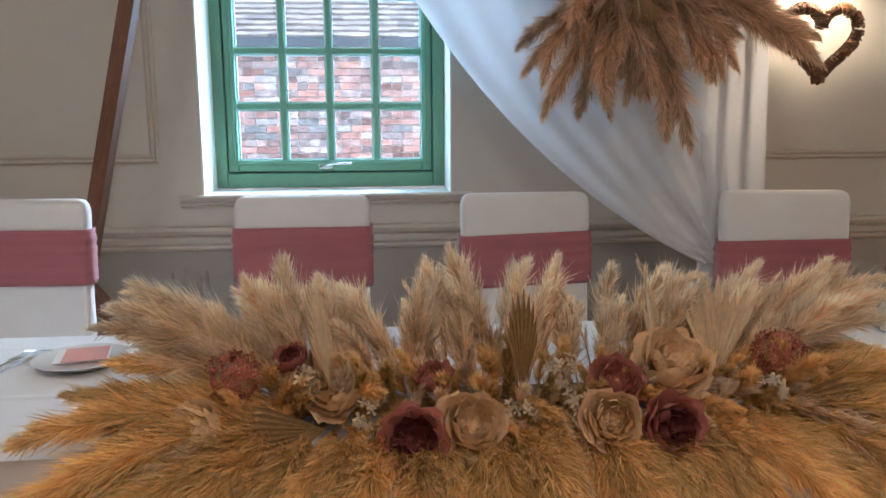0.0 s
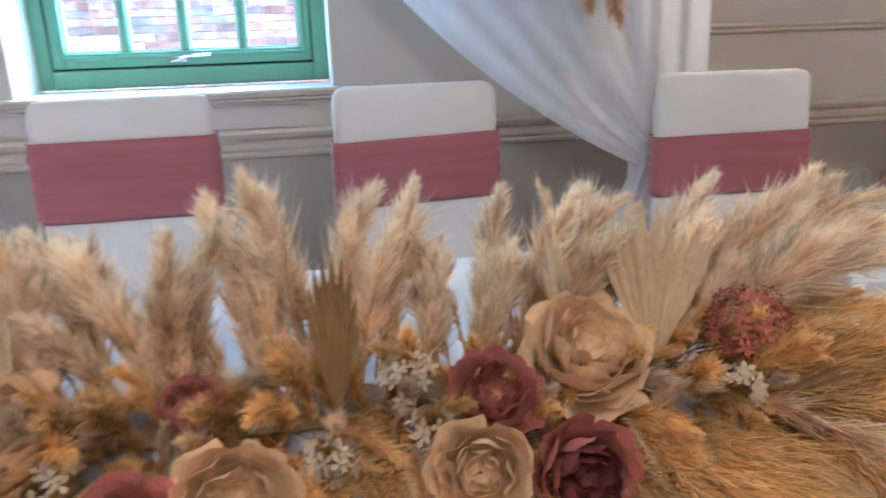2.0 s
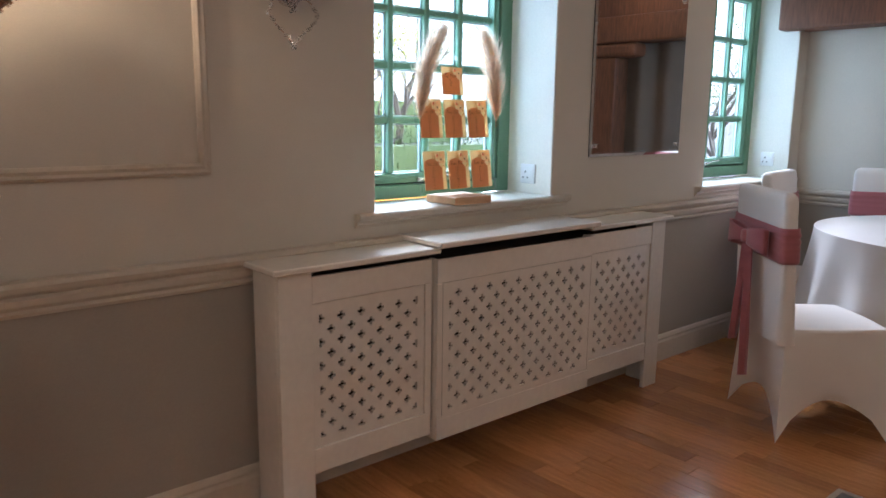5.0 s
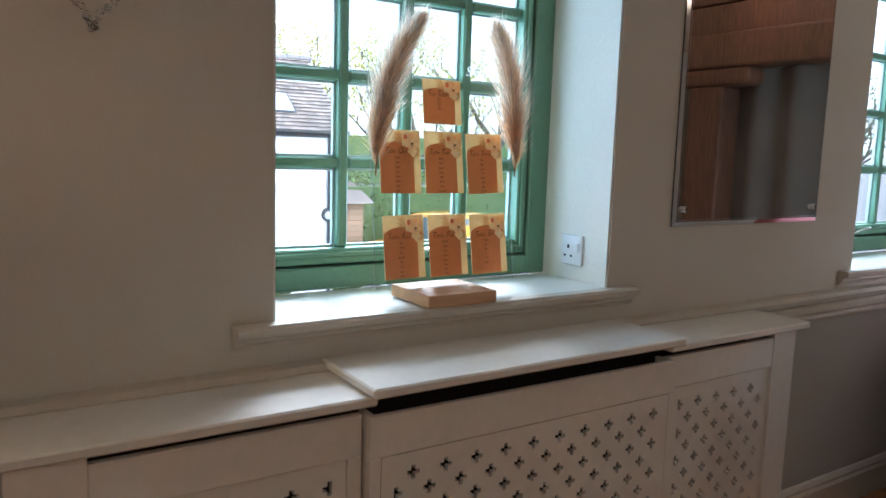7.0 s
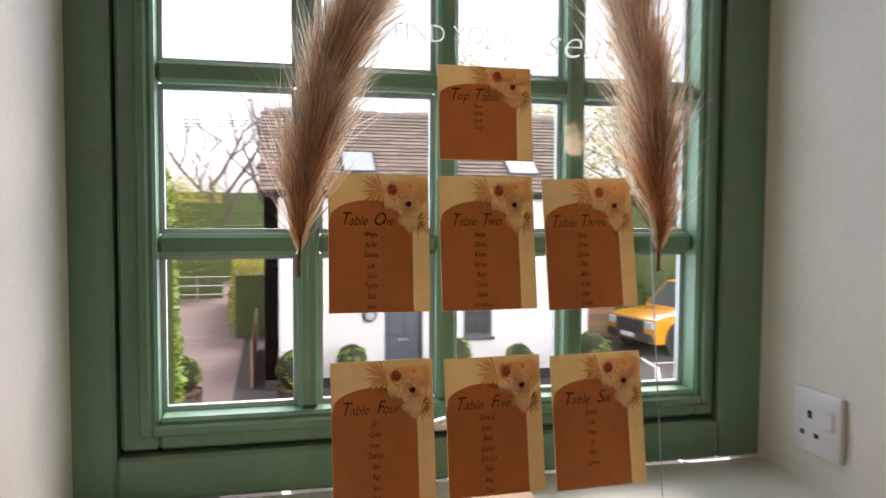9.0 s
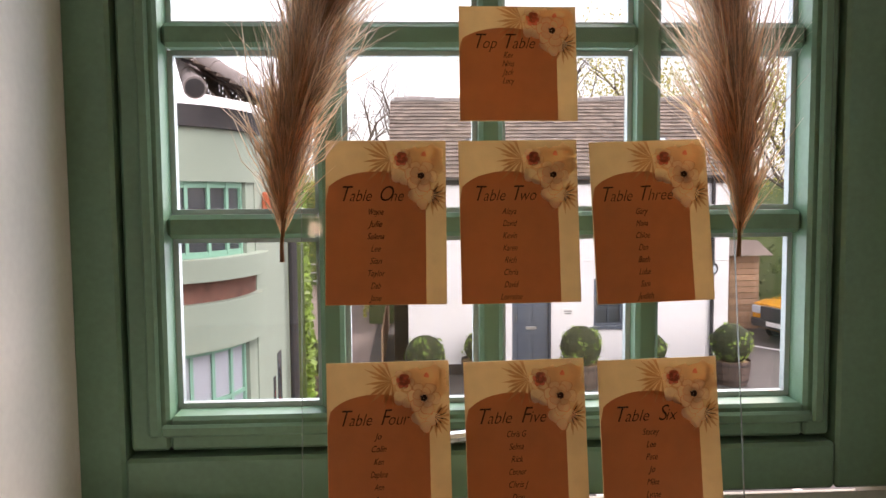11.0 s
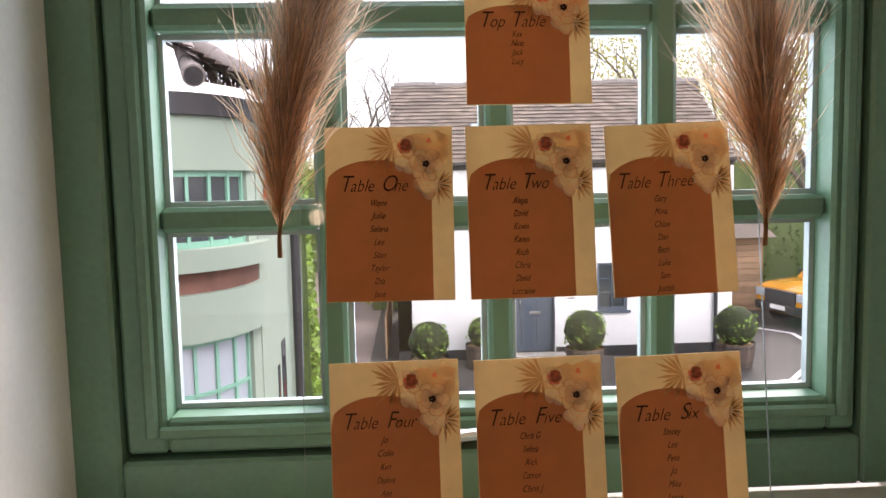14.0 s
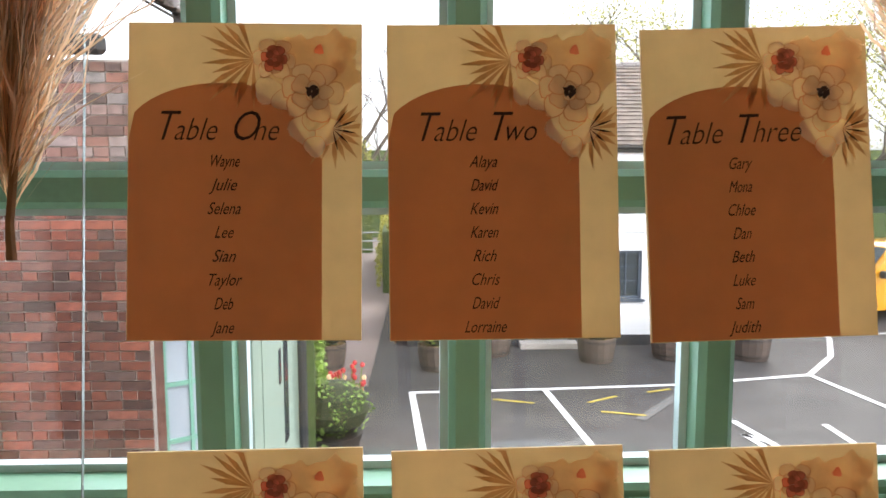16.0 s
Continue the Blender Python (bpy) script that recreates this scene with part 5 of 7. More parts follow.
def napkin_fold(m):
    """A soft napkin folded into a low rounded peak with loose flaps at its foot."""
    n = empty("folded_napkin", m, "ivory napkin folded into a soft low peak", "napkin")
    def f(u, v):
        a = 2 * math.pi * u
        r = 0.088 * v * (1 + 0.16 * math.sin(3 * a + 1) + 0.07 * math.sin(7 * a + 2))
        z = 0.098 * (1 - v ** 1.7) * (1 + 0.22 * v * math.sin(2 * a + 0.5)) + 0.02 * math.sin(5 * a + 4 * v) * v * (1 - v) + 0.002
        return 1.25 * r * math.cos(a) - 0.03 * (1 - v), 0.8 * r * math.sin(a) + 0.018 * math.sin(6 * z / 0.05) * v * (1 - v), z
    thick(shade(part("peak", grid_mesh(f, 72, 18), M_NAPKIN, n), 70), 0.002)
    def g(u, v):
        a = lerp(-0.5, 1.9, u)
        r = lerp(0.055, 0.112, v)
        z = 0.078 * (1 - v) * math.sin(math.pi * min(1, u * 1.15 + 0.05)) + 0.006 + 0.008 * math.sin(u * 9 + v * 3) * v
        return 1.2 * r * math.sin(a) - 0.02, -0.85 * r * math.cos(a), max(0.002, z)
    thick(shade(part("flap", grid_mesh(g, 30, 12), M_NAPKIN, n), 70), 0.002)


TZ = 0.754
side_plate(pose(2.20, 1.625, TZ))
wine_glass(pose(1.736, 1.45, TZ), 0.99)
wine_glass(pose(1.785, 1.375, TZ), 1.0)
cup_saucer(pose(1.908, 1.395, TZ, 0, 0, -25))
napkin_fold(pose(1.965, 1.54, TZ, 0, 0, -20) @ Matrix.Diagonal((0.92, 0.95, 1.22, 1)))
knife(pose(1.745, 1.58, TZ, 0, 0, 2))
knife(pose(1.72, 1.585, TZ, 0, 0, 4))
fork(pose(2.125, 1.545, TZ, 0, 0, 185))
fork(pose(2.10, 1.55, TZ, 0, 0, 183))
spoon(pose(1.655, 1.33, TZ, 0, 0, 95))
side_plate(pose(0.07, 1.50, TZ), 0.095)
fork(pose(-0.055, 1.49, TZ, 0, 0, -12))
fork(pose(-0.085, 1.49, TZ, 0, 0, -10))
wine_glass(pose(0.30, 1.50, TZ), 1.0)
wine_glass(pose(0.37, 1.44, TZ), 1.0)
cup_saucer(pose(0.42, 1.56, TZ, 0, 0, 20))
wine_glass(pose(6.05, 1.72, 0.75), 1.0)
napkin_fold(pose(5.82, 1.95, 0.75, 0, 0, 60))
side_plate(pose(5.72, 1.75, 0.75))


# ---- dried flower arrangements ----
def petal(w, h, cup, seed, curl=0.2, nu=4, nv=5):
    """A curved petal rising along +z from the origin, its hollow towards -y."""
    rng = random.Random(seed)
    a, b = rng.uniform(-0.15, 0.15), rng.uniform(0, 6)
    vs = []
    for j in range(nv + 1):
        v = j / nv
        prof = math.sin(math.pi * min(1, 0.16 + 0.72 * v)) ** 0.7
        for i in range(nu + 1):
            u = i / nu - 0.5
            x = w * u * 2 * prof * 0.5
            y = cup * (4 * u * u * 0.6 + (v ** 2) * -0.55 + v * 0.9) * -w * 0.6 + curl * max(0, v - 0.75) * w * 2.2
            z = h * v * (1 - 0.28 * u * u * 4 * v) + 0.03 * h * math.sin(b + u * 9) * v
            vs.append((x + a * w * v, y, z))
    n = nu + 1
    fs = [(j * n + i, j * n + i + 1, (j + 1) * n + i + 1, (j + 1) * n + i) for j in range(nv) for i in range(nu)]
    return vs, fs


def cupped_petal(R, az, half, t1, flare, seed, nu=6, nv=7):
    """A petal that follows a ball of radius R up from its foot, with a waved rim."""
    rng = random.Random(seed)
    ph, k1 = rng.random() * 6, rng.uniform(5, 8)
    vs = []
    for j in range(nv + 1):
        v = j / nv
        for i in range(nu + 1):
            u = i / nu * 2 - 1
            th = 0.15 + (t1 - 0.15) * v * (1 - 0.16 * u * u * v)
            wide = half * (0.55 + 0.45 * math.sin(math.pi * min(1, 0.1 + v * 0.72)))
            rr = R * (1 + flare * max(0.0, v - 0.6) ** 2 * 3 + 0.05 * u * u * v + 0.075 * math.sin(u * k1 * 0.6 + ph) * v)
            q = az + wide * u
            vs.append((rr * math.sin(th) * math.cos(q), rr * math.sin(th) * math.sin(q), rr * -math.cos(th) + R * 0.09 * math.sin(u * k1 + ph) * v))
    n = nu + 1
    return vs, [(j * n + i, j * n + i + 1, (j + 1) * n + i + 1, (j + 1) * n + i) for j in range(nv) for i in range(nu)]


def bloom(r, seed, opened=1.0):
    """A peony facing +z: rings of cupped petals round a ruffled heart."""
    rng = random.Random(seed)
    out, core = [], []
    shut = (1 - opened) * 0.55
    for ring, (cnt, k, t1, fl) in enumerate(((6, 1.0, 1.50, 0.35), (6, 0.90, 1.72, 0.22), (6, 0.78, 1.92, 0.12), (6, 0.64, 2.05, 0.10), (5, 0.50, 2.15, 0.15), (5, 0.37, 2.2, 0.25), (4, 0.24, 2.3, 0.3))):
        for q in range(cnt):
            az = 2 * math.pi * (q + 0.5 * (ring % 2)) / cnt + rng.uniform(-0.25, 0.25)
            p = cupped_petal(r * k * rng.uniform(0.93, 1.06), az, rng.uniform(0.62, 0.82), t1 + shut + rng.uniform(-0.16, 0.12), fl, seed * 100 + ring * 10 + q)
            (out if ring < 3 else core).append(moved(p, Matrix.Translation((0, 0, r * 0.45))))
    return joined(*core), joined(*out)


def add_bloom(parent, name, p, facing, r, seed, m_out, m_in, opened=1.0):
    core, outer = bloom(r * 0.86, seed, opened)
    ob = shade(part(name, outer, m_out, parent), 180)
    ob.matrix_basis = aim(p, facing, seed)
    shade(part("flower_heart", core, m_in, ob), 180)
    return ob


def floret_cluster(parent, name, p, r, n, size, material, seed, facing=(0, -0.6, 0.8)):
    """A rounded head of many tiny four- or five-petalled florets."""
    rng = random.Random(seed)
    out = []
    for k in range(n):
        d = Vector((rng.gauss(0, 1), rng.gauss(0, 1), rng.gauss(0, 1))).normalized()
        if d.dot(Vector(facing)) < -0.25:
            continue
        c = d * r * rng.uniform(0.7, 1.05)
        m = aim(c, d + Vector((rng.uniform(-.4, .4), rng.uniform(-.4, .4), rng.uniform(-.4, .4))), rng.random() * 6)
        np_ = rng.choice((4, 5))
        vs, fs = [(0, 0, 0)], []
        for q in range(np_):
            a = 2 * math.pi * q / np_
            o = len(vs)
            s = size * rng.uniform(0.8, 1.2)
            for da, rr, z in ((-0.42, 0.65, 0.12), (0, 1.0, 0.25), (0.42, 0.65, 0.12)):
                vs.append((s * rr * math.cos(a + da), s * rr * math.sin(a + da), s * z))
            fs.append((0, o, o + 1, o + 2))
        out.append(moved((vs, fs), m))
    ob = part(name, joined(*out), material, parent)
    ob.location = p
    return ob


def palm_fan(parent, p, d, normal_roll, length, spread, blades, material, label, seed=0, point=1.0):
    """A pleated dried palm spear: stiff folded blades from one foot."""
    rng = random.Random(seed)
    out = []
    for k in range(blades):
        t = (k + 0.5) / blades * 2 - 1
        a = t * spread
        ln = length * (1 - 0.35 * abs(t) ** 1.5 * point) * rng.uniform(0.94, 1.04)
        w = length * spread / blades * 1.0
        dx, dz = math.sin(a), math.cos(a)
        px, pz = dz, -dx
        f = 0.35 * w
        vs = [(0, 0, 0), (dx * ln * 0.8 - px * w * 0.8, f, dz * ln * 0.8 - pz * w * 0.8), (dx * ln, 0, dz * ln), (dx * ln * 0.8 + px * w * 0.8, f, dz * ln * 0.8 + pz * w * 0.8), (dx * ln * 0.75, -f, dz * ln * 0.75)]
        out.append((vs, [(0, 1, 4), (1, 2, 4), (4, 2, 3), (0, 4, 3)]))
    ob = part("palm_fan", joined(*out), material, parent, label)
    ob.matrix_basis = aim(p, d, normal_roll)
    return ob


def fern_sprig(parent, pts, n, size, material):
    """A thin drooping stalk with short leaflets in pairs."""
    pts = [Vector(p) for p in pts]
    out = [tube(pts, 0.0010, 4)]
    for k in range(n):
        s = k / n * (len(pts) - 1)
        i = min(int(s), len(pts) - 2)
        p = pts[i].lerp(pts[i + 1], s - i)
        d = (pts[i + 1] - pts[i]).normalized()
        side = d.cross(Vector((0, -1, 0.3))).normalized()
        for sg in (-1, 1):
            e = p + side * sg * size * (1 - 0.5 * k / n) + d * size * 0.35
            w = d * 0.0014
            out.append(([tuple(p - w), tuple(p + w), tuple(e)], [(0, 1, 2)]))
    return part("fern_sprig", joined(*out), material, parent, "pale dried fern sprig")


PL_GOLD = [plume_mesh("plume", M_PAMPAS, 30 + k, 0.34, 0.036, 2600, bend=0.5 + 0.15 * k, spread=0.40, stem=0.05, w=0.0017) for k in range(4)]
PL_PALE = [plume_mesh("plume", M_PAMPASPALE, 50 + k, 0.25, 0.029, 2000, bend=0.3 + 0.15 * k, spread=0.42, stem=0.05, w=0.0015) for k in range(4)]
PL_PALELONG = [plume_mesh("plume", M_PAMPASPALE, 150 + k, 0.40, 0.037, 3000, bend=0.3 + 0.15 * k, spread=0.44, stem=0.06, w=0.0014) for k in range(3)]
PL_LONG = [plume_mesh("plume", M_PAMPAS, 70 + k, 0.44, 0.040, 3300, bend=0.35 + 0.2 * k, spread=0.42, stem=0.06, w=0.0015) for k in range(3)]
PL_DUST = [plume_mesh("plume", M_PAMPASDUST, 130 + k, 0.34, 0.040, 1700, bend=0.5 + 0.15 * k, spread=0.5, stem=0.05, w=0.0016) for k in range(3)]
PL_DUSTLONG = [plume_mesh("plume", M_PAMPASDUST, 170 + k, 0.44, 0.040, 2000, bend=0.35 + 0.2 * k, spread=0.44, stem=0.06, w=0.0016) for k in range(3)]
PL_WISP = [plume_mesh("plume", M_PAMPASPALE, 90 + k, 0.24, 0.016, 420, bend=0.3 + 0.1 * k, spread=0.5, stem=0.08, w=0.0010) for k in range(3)]


def put_plume(parent, meshes, rng, p, d, scale=1.0, droop=None):
    ob = new("plume", rng.choice(meshes))
    ob.parent = parent
    d = Vector(d).normalized()
    z = d
    # the bend (+x of the mesh) is turned towards the droop direction
    dr = Vector(droop if droop else (0, 0, -1))
    x = (dr - z * dr.dot(z))
    x = x.normalized() if x.length > 1e-3 else Vector((1, 0, 0))
    y = z.cross(x)
    m = Matrix((x, y, z)).transposed().to_4x4()
    ob.matrix_basis = Matrix.Translation(p) @ m @ Matrix.Diagonal((scale, scale, scale, 1)) @ Matrix.Rotation(rng.uniform(-0.6, 0.6), 4, "Z")
    return ob


def table_flowers():
    c0 = Vector((0.93, 1.16, 0.755))
    a = empty("table_flowers", Matrix.Translation(c0), "dried pampas and silk peony arrangement on the top table", "flower arrangement")
    rng = random.Random(21)
    L = lambda x, y, z: (x - c0.x, y - c0.y, z - c0.z)
    part("foam_base", bx(-0.40, -0.01, 0.0, 0.40, 0.07, 0.018, 0.008), M_PALMDK, a, "brown foam base")
    # back row, standing up
    for k in range(56):
        x = lerp(0.46, 1.42, (k + rng.random()) / 56)
        put_plume(a, PL_PALE, rng, L(x, rng.uniform(1.14, 1.32), 0.775), ((x - 0.94) * 0.9 + rng.uniform(-0.25, 0.25), rng.uniform(-0.25, 0.5), 1.0), rng.uniform(0.68, 1.08), (x - 0.94 + rng.uniform(-.4, .4), 0.3, -0.4))
    for k in range(24):
        x = lerp(0.50, 1.40, (k + rng.random()) / 24)
        put_plume(a, PL_WISP, rng, L(x, rng.uniform(1.16, 1.28), 0.80), ((x - 0.94) * 0.7 + rng.uniform(-0.3, 0.3), rng.uniform(-0.2, 0.4), 1.0), rng.uniform(0.65, 0.95), (rng.uniform(-1, 1), 0.3, -0.2))
    # middle, softer heads leaning forward between the flowers
    for k in range(88):
        x = lerp(0.48, 1.42, (k + rng.random()) / 88)
        put_plume(a, PL_PALE if k % 3 == 0 else PL_GOLD, rng, L(x, rng.uniform(1.07, 1.22), 0.768), ((x - 0.94) * 0.6 + rng.uniform(-0.3, 0.3), -0.30 + rng.uniform(-0.3, 0.3), 0.75), rng.uniform(0.30, 0.50), (rng.uniform(-.5, .5), -0.2, -0.6))
    # low heads that hide the foam between the flowers
    for k in range(66):
        x = lerp(0.50, 1.38, (k + rng.random()) / 66)
        put_plume(a, PL_GOLD, rng, L(x, rng.uniform(1.07, 1.17), 0.770), (rng.uniform(-0.5, 0.5), -0.8, rng.uniform(0.05, 0.6)), rng.uniform(0.28, 0.42), (0, -0.2, -1))
    # front, pouring over the edge of the table
    for k in range(60):
        x = lerp(0.46, 1.44, (k + rng.random()) / 60)
        f = (x - 0.94)
        put_plume(a, PL_GOLD, rng, L(x, rng.uniform(1.02, 1.09), rng.uniform(0.760, 0.776)), (f * 0.95 + rng.uniform(-0.2, 0.2), -0.9, rng.uniform(-0.08, 0.10)), rng.uniform(0.66, 1.0), (f * 0.3, -0.2, -1))
    # both ends, long heads fanning outwards
    for s, x0 in ((-1, 0.50), (1, 1.38)):
        for k in range(26):
            t = (k + rng.random()) / 26
            az = lerp(-0.95, 0.30, t)
            el = rng.uniform(0.02, 0.42) if t > 0.35 else rng.uniform(-0.02, 0.16)
            put_plume(a, PL_LONG if k % 4 else PL_PALE, rng, L(x0 + rng.uniform(-0.05, 0.05), lerp(1.06, 1.24, t), 0.785), (s * math.cos(az), math.sin(az) * 0.9, el), lerp(1.02, 0.62, t) * rng.uniform(0.88, 1.02), (s * 0.1, -0.1, -1))
        for k in range(14):
            put_plume(a, PL_PALELONG, rng, L(x0 - s * 0.03, rng.uniform(1.16, 1.28), 0.80), (s * rng.uniform(0.7, 1.1), rng.uniform(0.0, 0.4), rng.uniform(0.35, 1.0)), rng.uniform(0.66, 0.95), (s, 0, -0.3))
    F = (0, -0.75, 0.62)
    add_bloom(a, "peony", L(0.733, 0.970, 0.782), (-0.1, -0.85, 0.5), 0.058, 1, M_ROSEPK, M_ROSEDK, 1.3)
    add_bloom(a, "peony", L(0.818, 0.990, 0.795), (0.1, -0.8, 0.55), 0.056, 2, M_ROSECR, M_ROSECR, 1.0)
    add_bloom(a, "peony_bud", L(0.776, 1.095, 0.828), (-0.1, -0.3, 0.9), 0.032, 3, M_ROSEPK, M_ROSEPK, 0.25)
    add_bloom(a, "peony", L(1.032, 0.985, 0.795), (-0.1, -0.8, 0.5), 0.049, 4, M_ROSECR, M_ROSECR, 0.8)
    add_bloom(a, "peony", L(1.062, 1.055, 0.825), (0.0, -0.6, 0.8), 0.049, 5, M_ROSEPK, M_ROSEPK, 0.9)
    add_bloom(a, "peony", L(1.122, 0.975, 0.788), (0.1, -0.85, 0.4), 0.051, 6, M_ROSEPK, M_ROSEDK, 0.8)
    add_bloom(a, "peony", L(1.172, 1.105, 0.835), (0.1, -0.62, 0.75), 0.073, 7, M_ROSECR, M_ROSECR, 1.05)
    add_bloom(a, "peony", L(0.62, 1.085, 0.823), (-0.2, -0.6, 0.75), 0.059, 8, M_ROSECR, M_ROSECR, 0.95)
    add_bloom(a, "peony", L(0.42, 1.025, 0.783), (-0.6, -0.7, 0.3), 0.054, 9, M_ROSECR, M_ROSECR, 0.8)
    add_bloom(a, "peony", L(0.545, 1.125, 0.863), (-0.2, -0.5, 0.8), 0.029, 10, M_ROSEPK, M_ROSEDK, 0.6)
    floret_cluster(a, "dried_hydrangea", L(0.456, 1.110, 0.845), 0.045, 230, 0.008, M_BERRY, 31)
    floret_cluster(a, "dried_hydrangea", L(1.367, 1.110, 0.848), 0.046, 230, 0.009, M_BERRY, 32)
    for x, y, z, r, n in ((0.985, 1.11, 0.815, 0.034, 46), (1.00, 1.08, 0.785, 0.026, 34), (0.665, 1.07, 0.775, 0.030, 40), (0.90, 1.06, 0.770, 0.026, 30), (1.32, 1.08, 0.79, 0.024, 26), (0.57, 1.10, 0.82, 0.025, 30)):
        floret_cluster(a, "ivory_blossom", L(x, y - 0.035, z + 0.025), r, n, 0.011, M_IVORY, int(x * 1000))
    palm_fan(a, L(0.62, 1.08, 0.80), (-0.22, 0.02, 1), 0.0, 0.215, 0.55, 11, M_PALM, "cream dried palm fan", 1, 0.7)
    palm_fan(a, L(1.26, 1.12, 0.80), (0.05, 0.15, 1), 0.0, 0.185, 0.42, 9, M_PALM, "cream dried palm fan", 2, 0.5)
    palm_fan(a, L(1.17, 1.15, 0.80), (-0.1, 0.15, 1), 0.2, 0.18, 0.24, 4, M_PALM, "cream dried palm spear", 3)
    palm_fan(a, L(0.912, 1.06, 0.82), (0.03, 0.15, 1), 0.05, 0.175, 0.26, 9, M_PALMDK, "brown dried palm spear", 4, 1.35)
    palm_fan(a, L(1.33, 1.06, 0.775), (0.85, -0.55, 0.02), 1.2, 0.15, 0.6, 12, M_PALMDK, "brown dried palm fan", 5, 0.4)
    palm_fan(a, L(0.60, 1.05, 0.775), (-0.85, -0.5, 0.05), -1.2, 0.14, 0.5, 10, M_PALMDK, "brown dried palm fan", 6, 0.4)
    for x in (0.80, 0.815, 0.965, 0.98, 1.06, 1.10, 1.125, 0.70, 1.20):
        j = rng.uniform(-0.02, 0.03)
        fern_sprig(a, [L(x, 1.05, 0.79), L(x + j * 0.3, 0.985, 0.785), L(x + j * 0.7, 0.955, 0.74), L(x + j, 0.945, 0.68)], 26, 0.008, M_PALM)
    return a


table_flowers()


def arch_flowers():
    c0 = Vector((1.53, 2.48, 1.72))
    a = empty("arch_flowers", Matrix.Translation(c0), "dried pampas and palm spray tied on the arch", "flower arrangement")
    rng = random.Random(77)
    part("tied_foam", bx(-0.16, 0.0, -0.05, 0.16, 0.10, 0.05, 0.02), M_PALMDK, a, "brown foam block")
    for k in range(30):
        t = (k + rng.random()) / 30
        az = lerp(-2.85, -0.2, t)
        put_plume(a, (PL_DUST, PL_DUSTLONG)[k % 2], rng, (rng.uniform(-0.12, 0.12), rng.uniform(-0.06, 0.03), rng.uniform(-0.03, 0.04)), (math.cos(az), rng.uniform(-0.45, 0.0), math.sin(az)), rng.uniform(0.85, 1.25), (0, 0, -1))
    for k in range(18):
        az = rng.uniform(-0.3, 3.4)
        put_plume(a, PL_DUST, rng, (rng.uniform(-0.12, 0.12), rng.uniform(-0.05, 0.03), 0.03), (math.cos(az), rng.uniform(-0.5, 0.0), math.sin(az)), rng.uniform(0.8, 1.2), (0, 0, -1))
    for k in range(7):
        put_plume(a, PL_DUSTLONG, rng, (0.10, -0.03, 0.0), (1.0, rng.uniform(-0.3, 0.1), rng.uniform(-0.25, 0.05)), rng.uniform(1.1, 1.5), (0, 0, -1))
    for tx, tz, sc in ((-0.36, -0.40, 1.15), (-0.15, -0.43, 1.0), (0.30, -0.54, 1.3), (0.22, -0.50, 1.2), (0.06, -0.38, 0.9), (-0.42, -0.18, 1.0), (0.66, -0.10, 1.5), (0.39, -0.20, 1.0)):
        put_plume(a, PL_DUSTLONG, rng, (tx * 0.15, -0.05, tz * 0.15), (tx, -0.06, tz), sc, (0, 0, -1))
    palm_fan(a, (0.02, -0.09, -0.02), (0.1, -0.35, -1), 0.0, 0.17, 0.5, 10, M_PALMDK, "brown dried palm fan", 12, 0.5)
    palm_fan(a, (-0.06, -0.07, 0.0), (-0.5, -0.3, -1), 0.4, 0.16, 0.4, 8, M_PALM, "cream dried palm fan", 13, 0.5)
    add_bloom(a, "peony", (-0.03, -0.10, 0.06), (0, -1, 0.1), 0.055, 41, M_ROSEPK, M_ROSEDK, 0.95)
    add_bloom(a, "peony", (0.09, -0.10, 0.10), (0.2, -1, 0.1), 0.055, 42, M_ROSECR, M_ROSECR, 1.0)
    floret_cluster(a, "dried_hydrangea", (-0.04, -0.11, -0.02), 0.045, 150, 0.009, M_ROSEDK, 43, (0, -1, 0))
    floret_cluster(a, "ivory_blossom", (-0.10, -0.10, 0.0), 0.035, 60, 0.012, M_IVORY, 44, (0, -1, 0))
    for x in (-0.05, 0.0, 0.12, -0.2):
        fern_sprig(a, [(x, -0.10, -0.03), (x + 0.01, -0.13, -0.10), (x + 0.02, -0.14, -0.18), (x + 0.02, -0.14, -0.26)], 26, 0.010, M_PALM)


arch_flowers()


# ---- outside ----
GZ = -2.5
ground = bmesh.new()
bmesh.ops.create_grid(ground, x_segments=2, y_segments=2, size=400)
g_ob = part("ground", ground, M_ASPHALT)
g_ob.location = (0, 200, GZ)
tagged(g_ob, "dark grey wet asphalt yard", "ground", kind="structure")


def stripe(pts, w, material, label, name="road_marking"):
    bm = bmesh.new()
    for (xa, ya), (xb, yb) in zip(pts[:-1], pts[1:]):
        d = Vector((xb - xa, yb - ya, 0)).normalized()
        s = Vector((-d.y, d.x, 0)) * w / 2
        a, b = Vector((xa, ya, 0)) - d * w * 0.3, Vector((xb, yb, 0)) + d * w * 0.3
        q = [bm.verts.new(v) for v in (a - s, b - s, b + s, a + s)]
        bm.faces.new(q)
    r = bmesh.ops.extrude_face_region(bm, geom=bm.faces[:])
    bmesh.ops.translate(bm, vec=(0, 0, 0.004), verts=[v for v in r["geom"] if isinstance(v, bmesh.types.BMVert)])
    ob = part(name, bm, material)
    ob.location.z = GZ + 0.004 + 0.0004 * (len(bpy.data.objects) % 9)
    tagged(ob, label, "road marking", kind="structure")


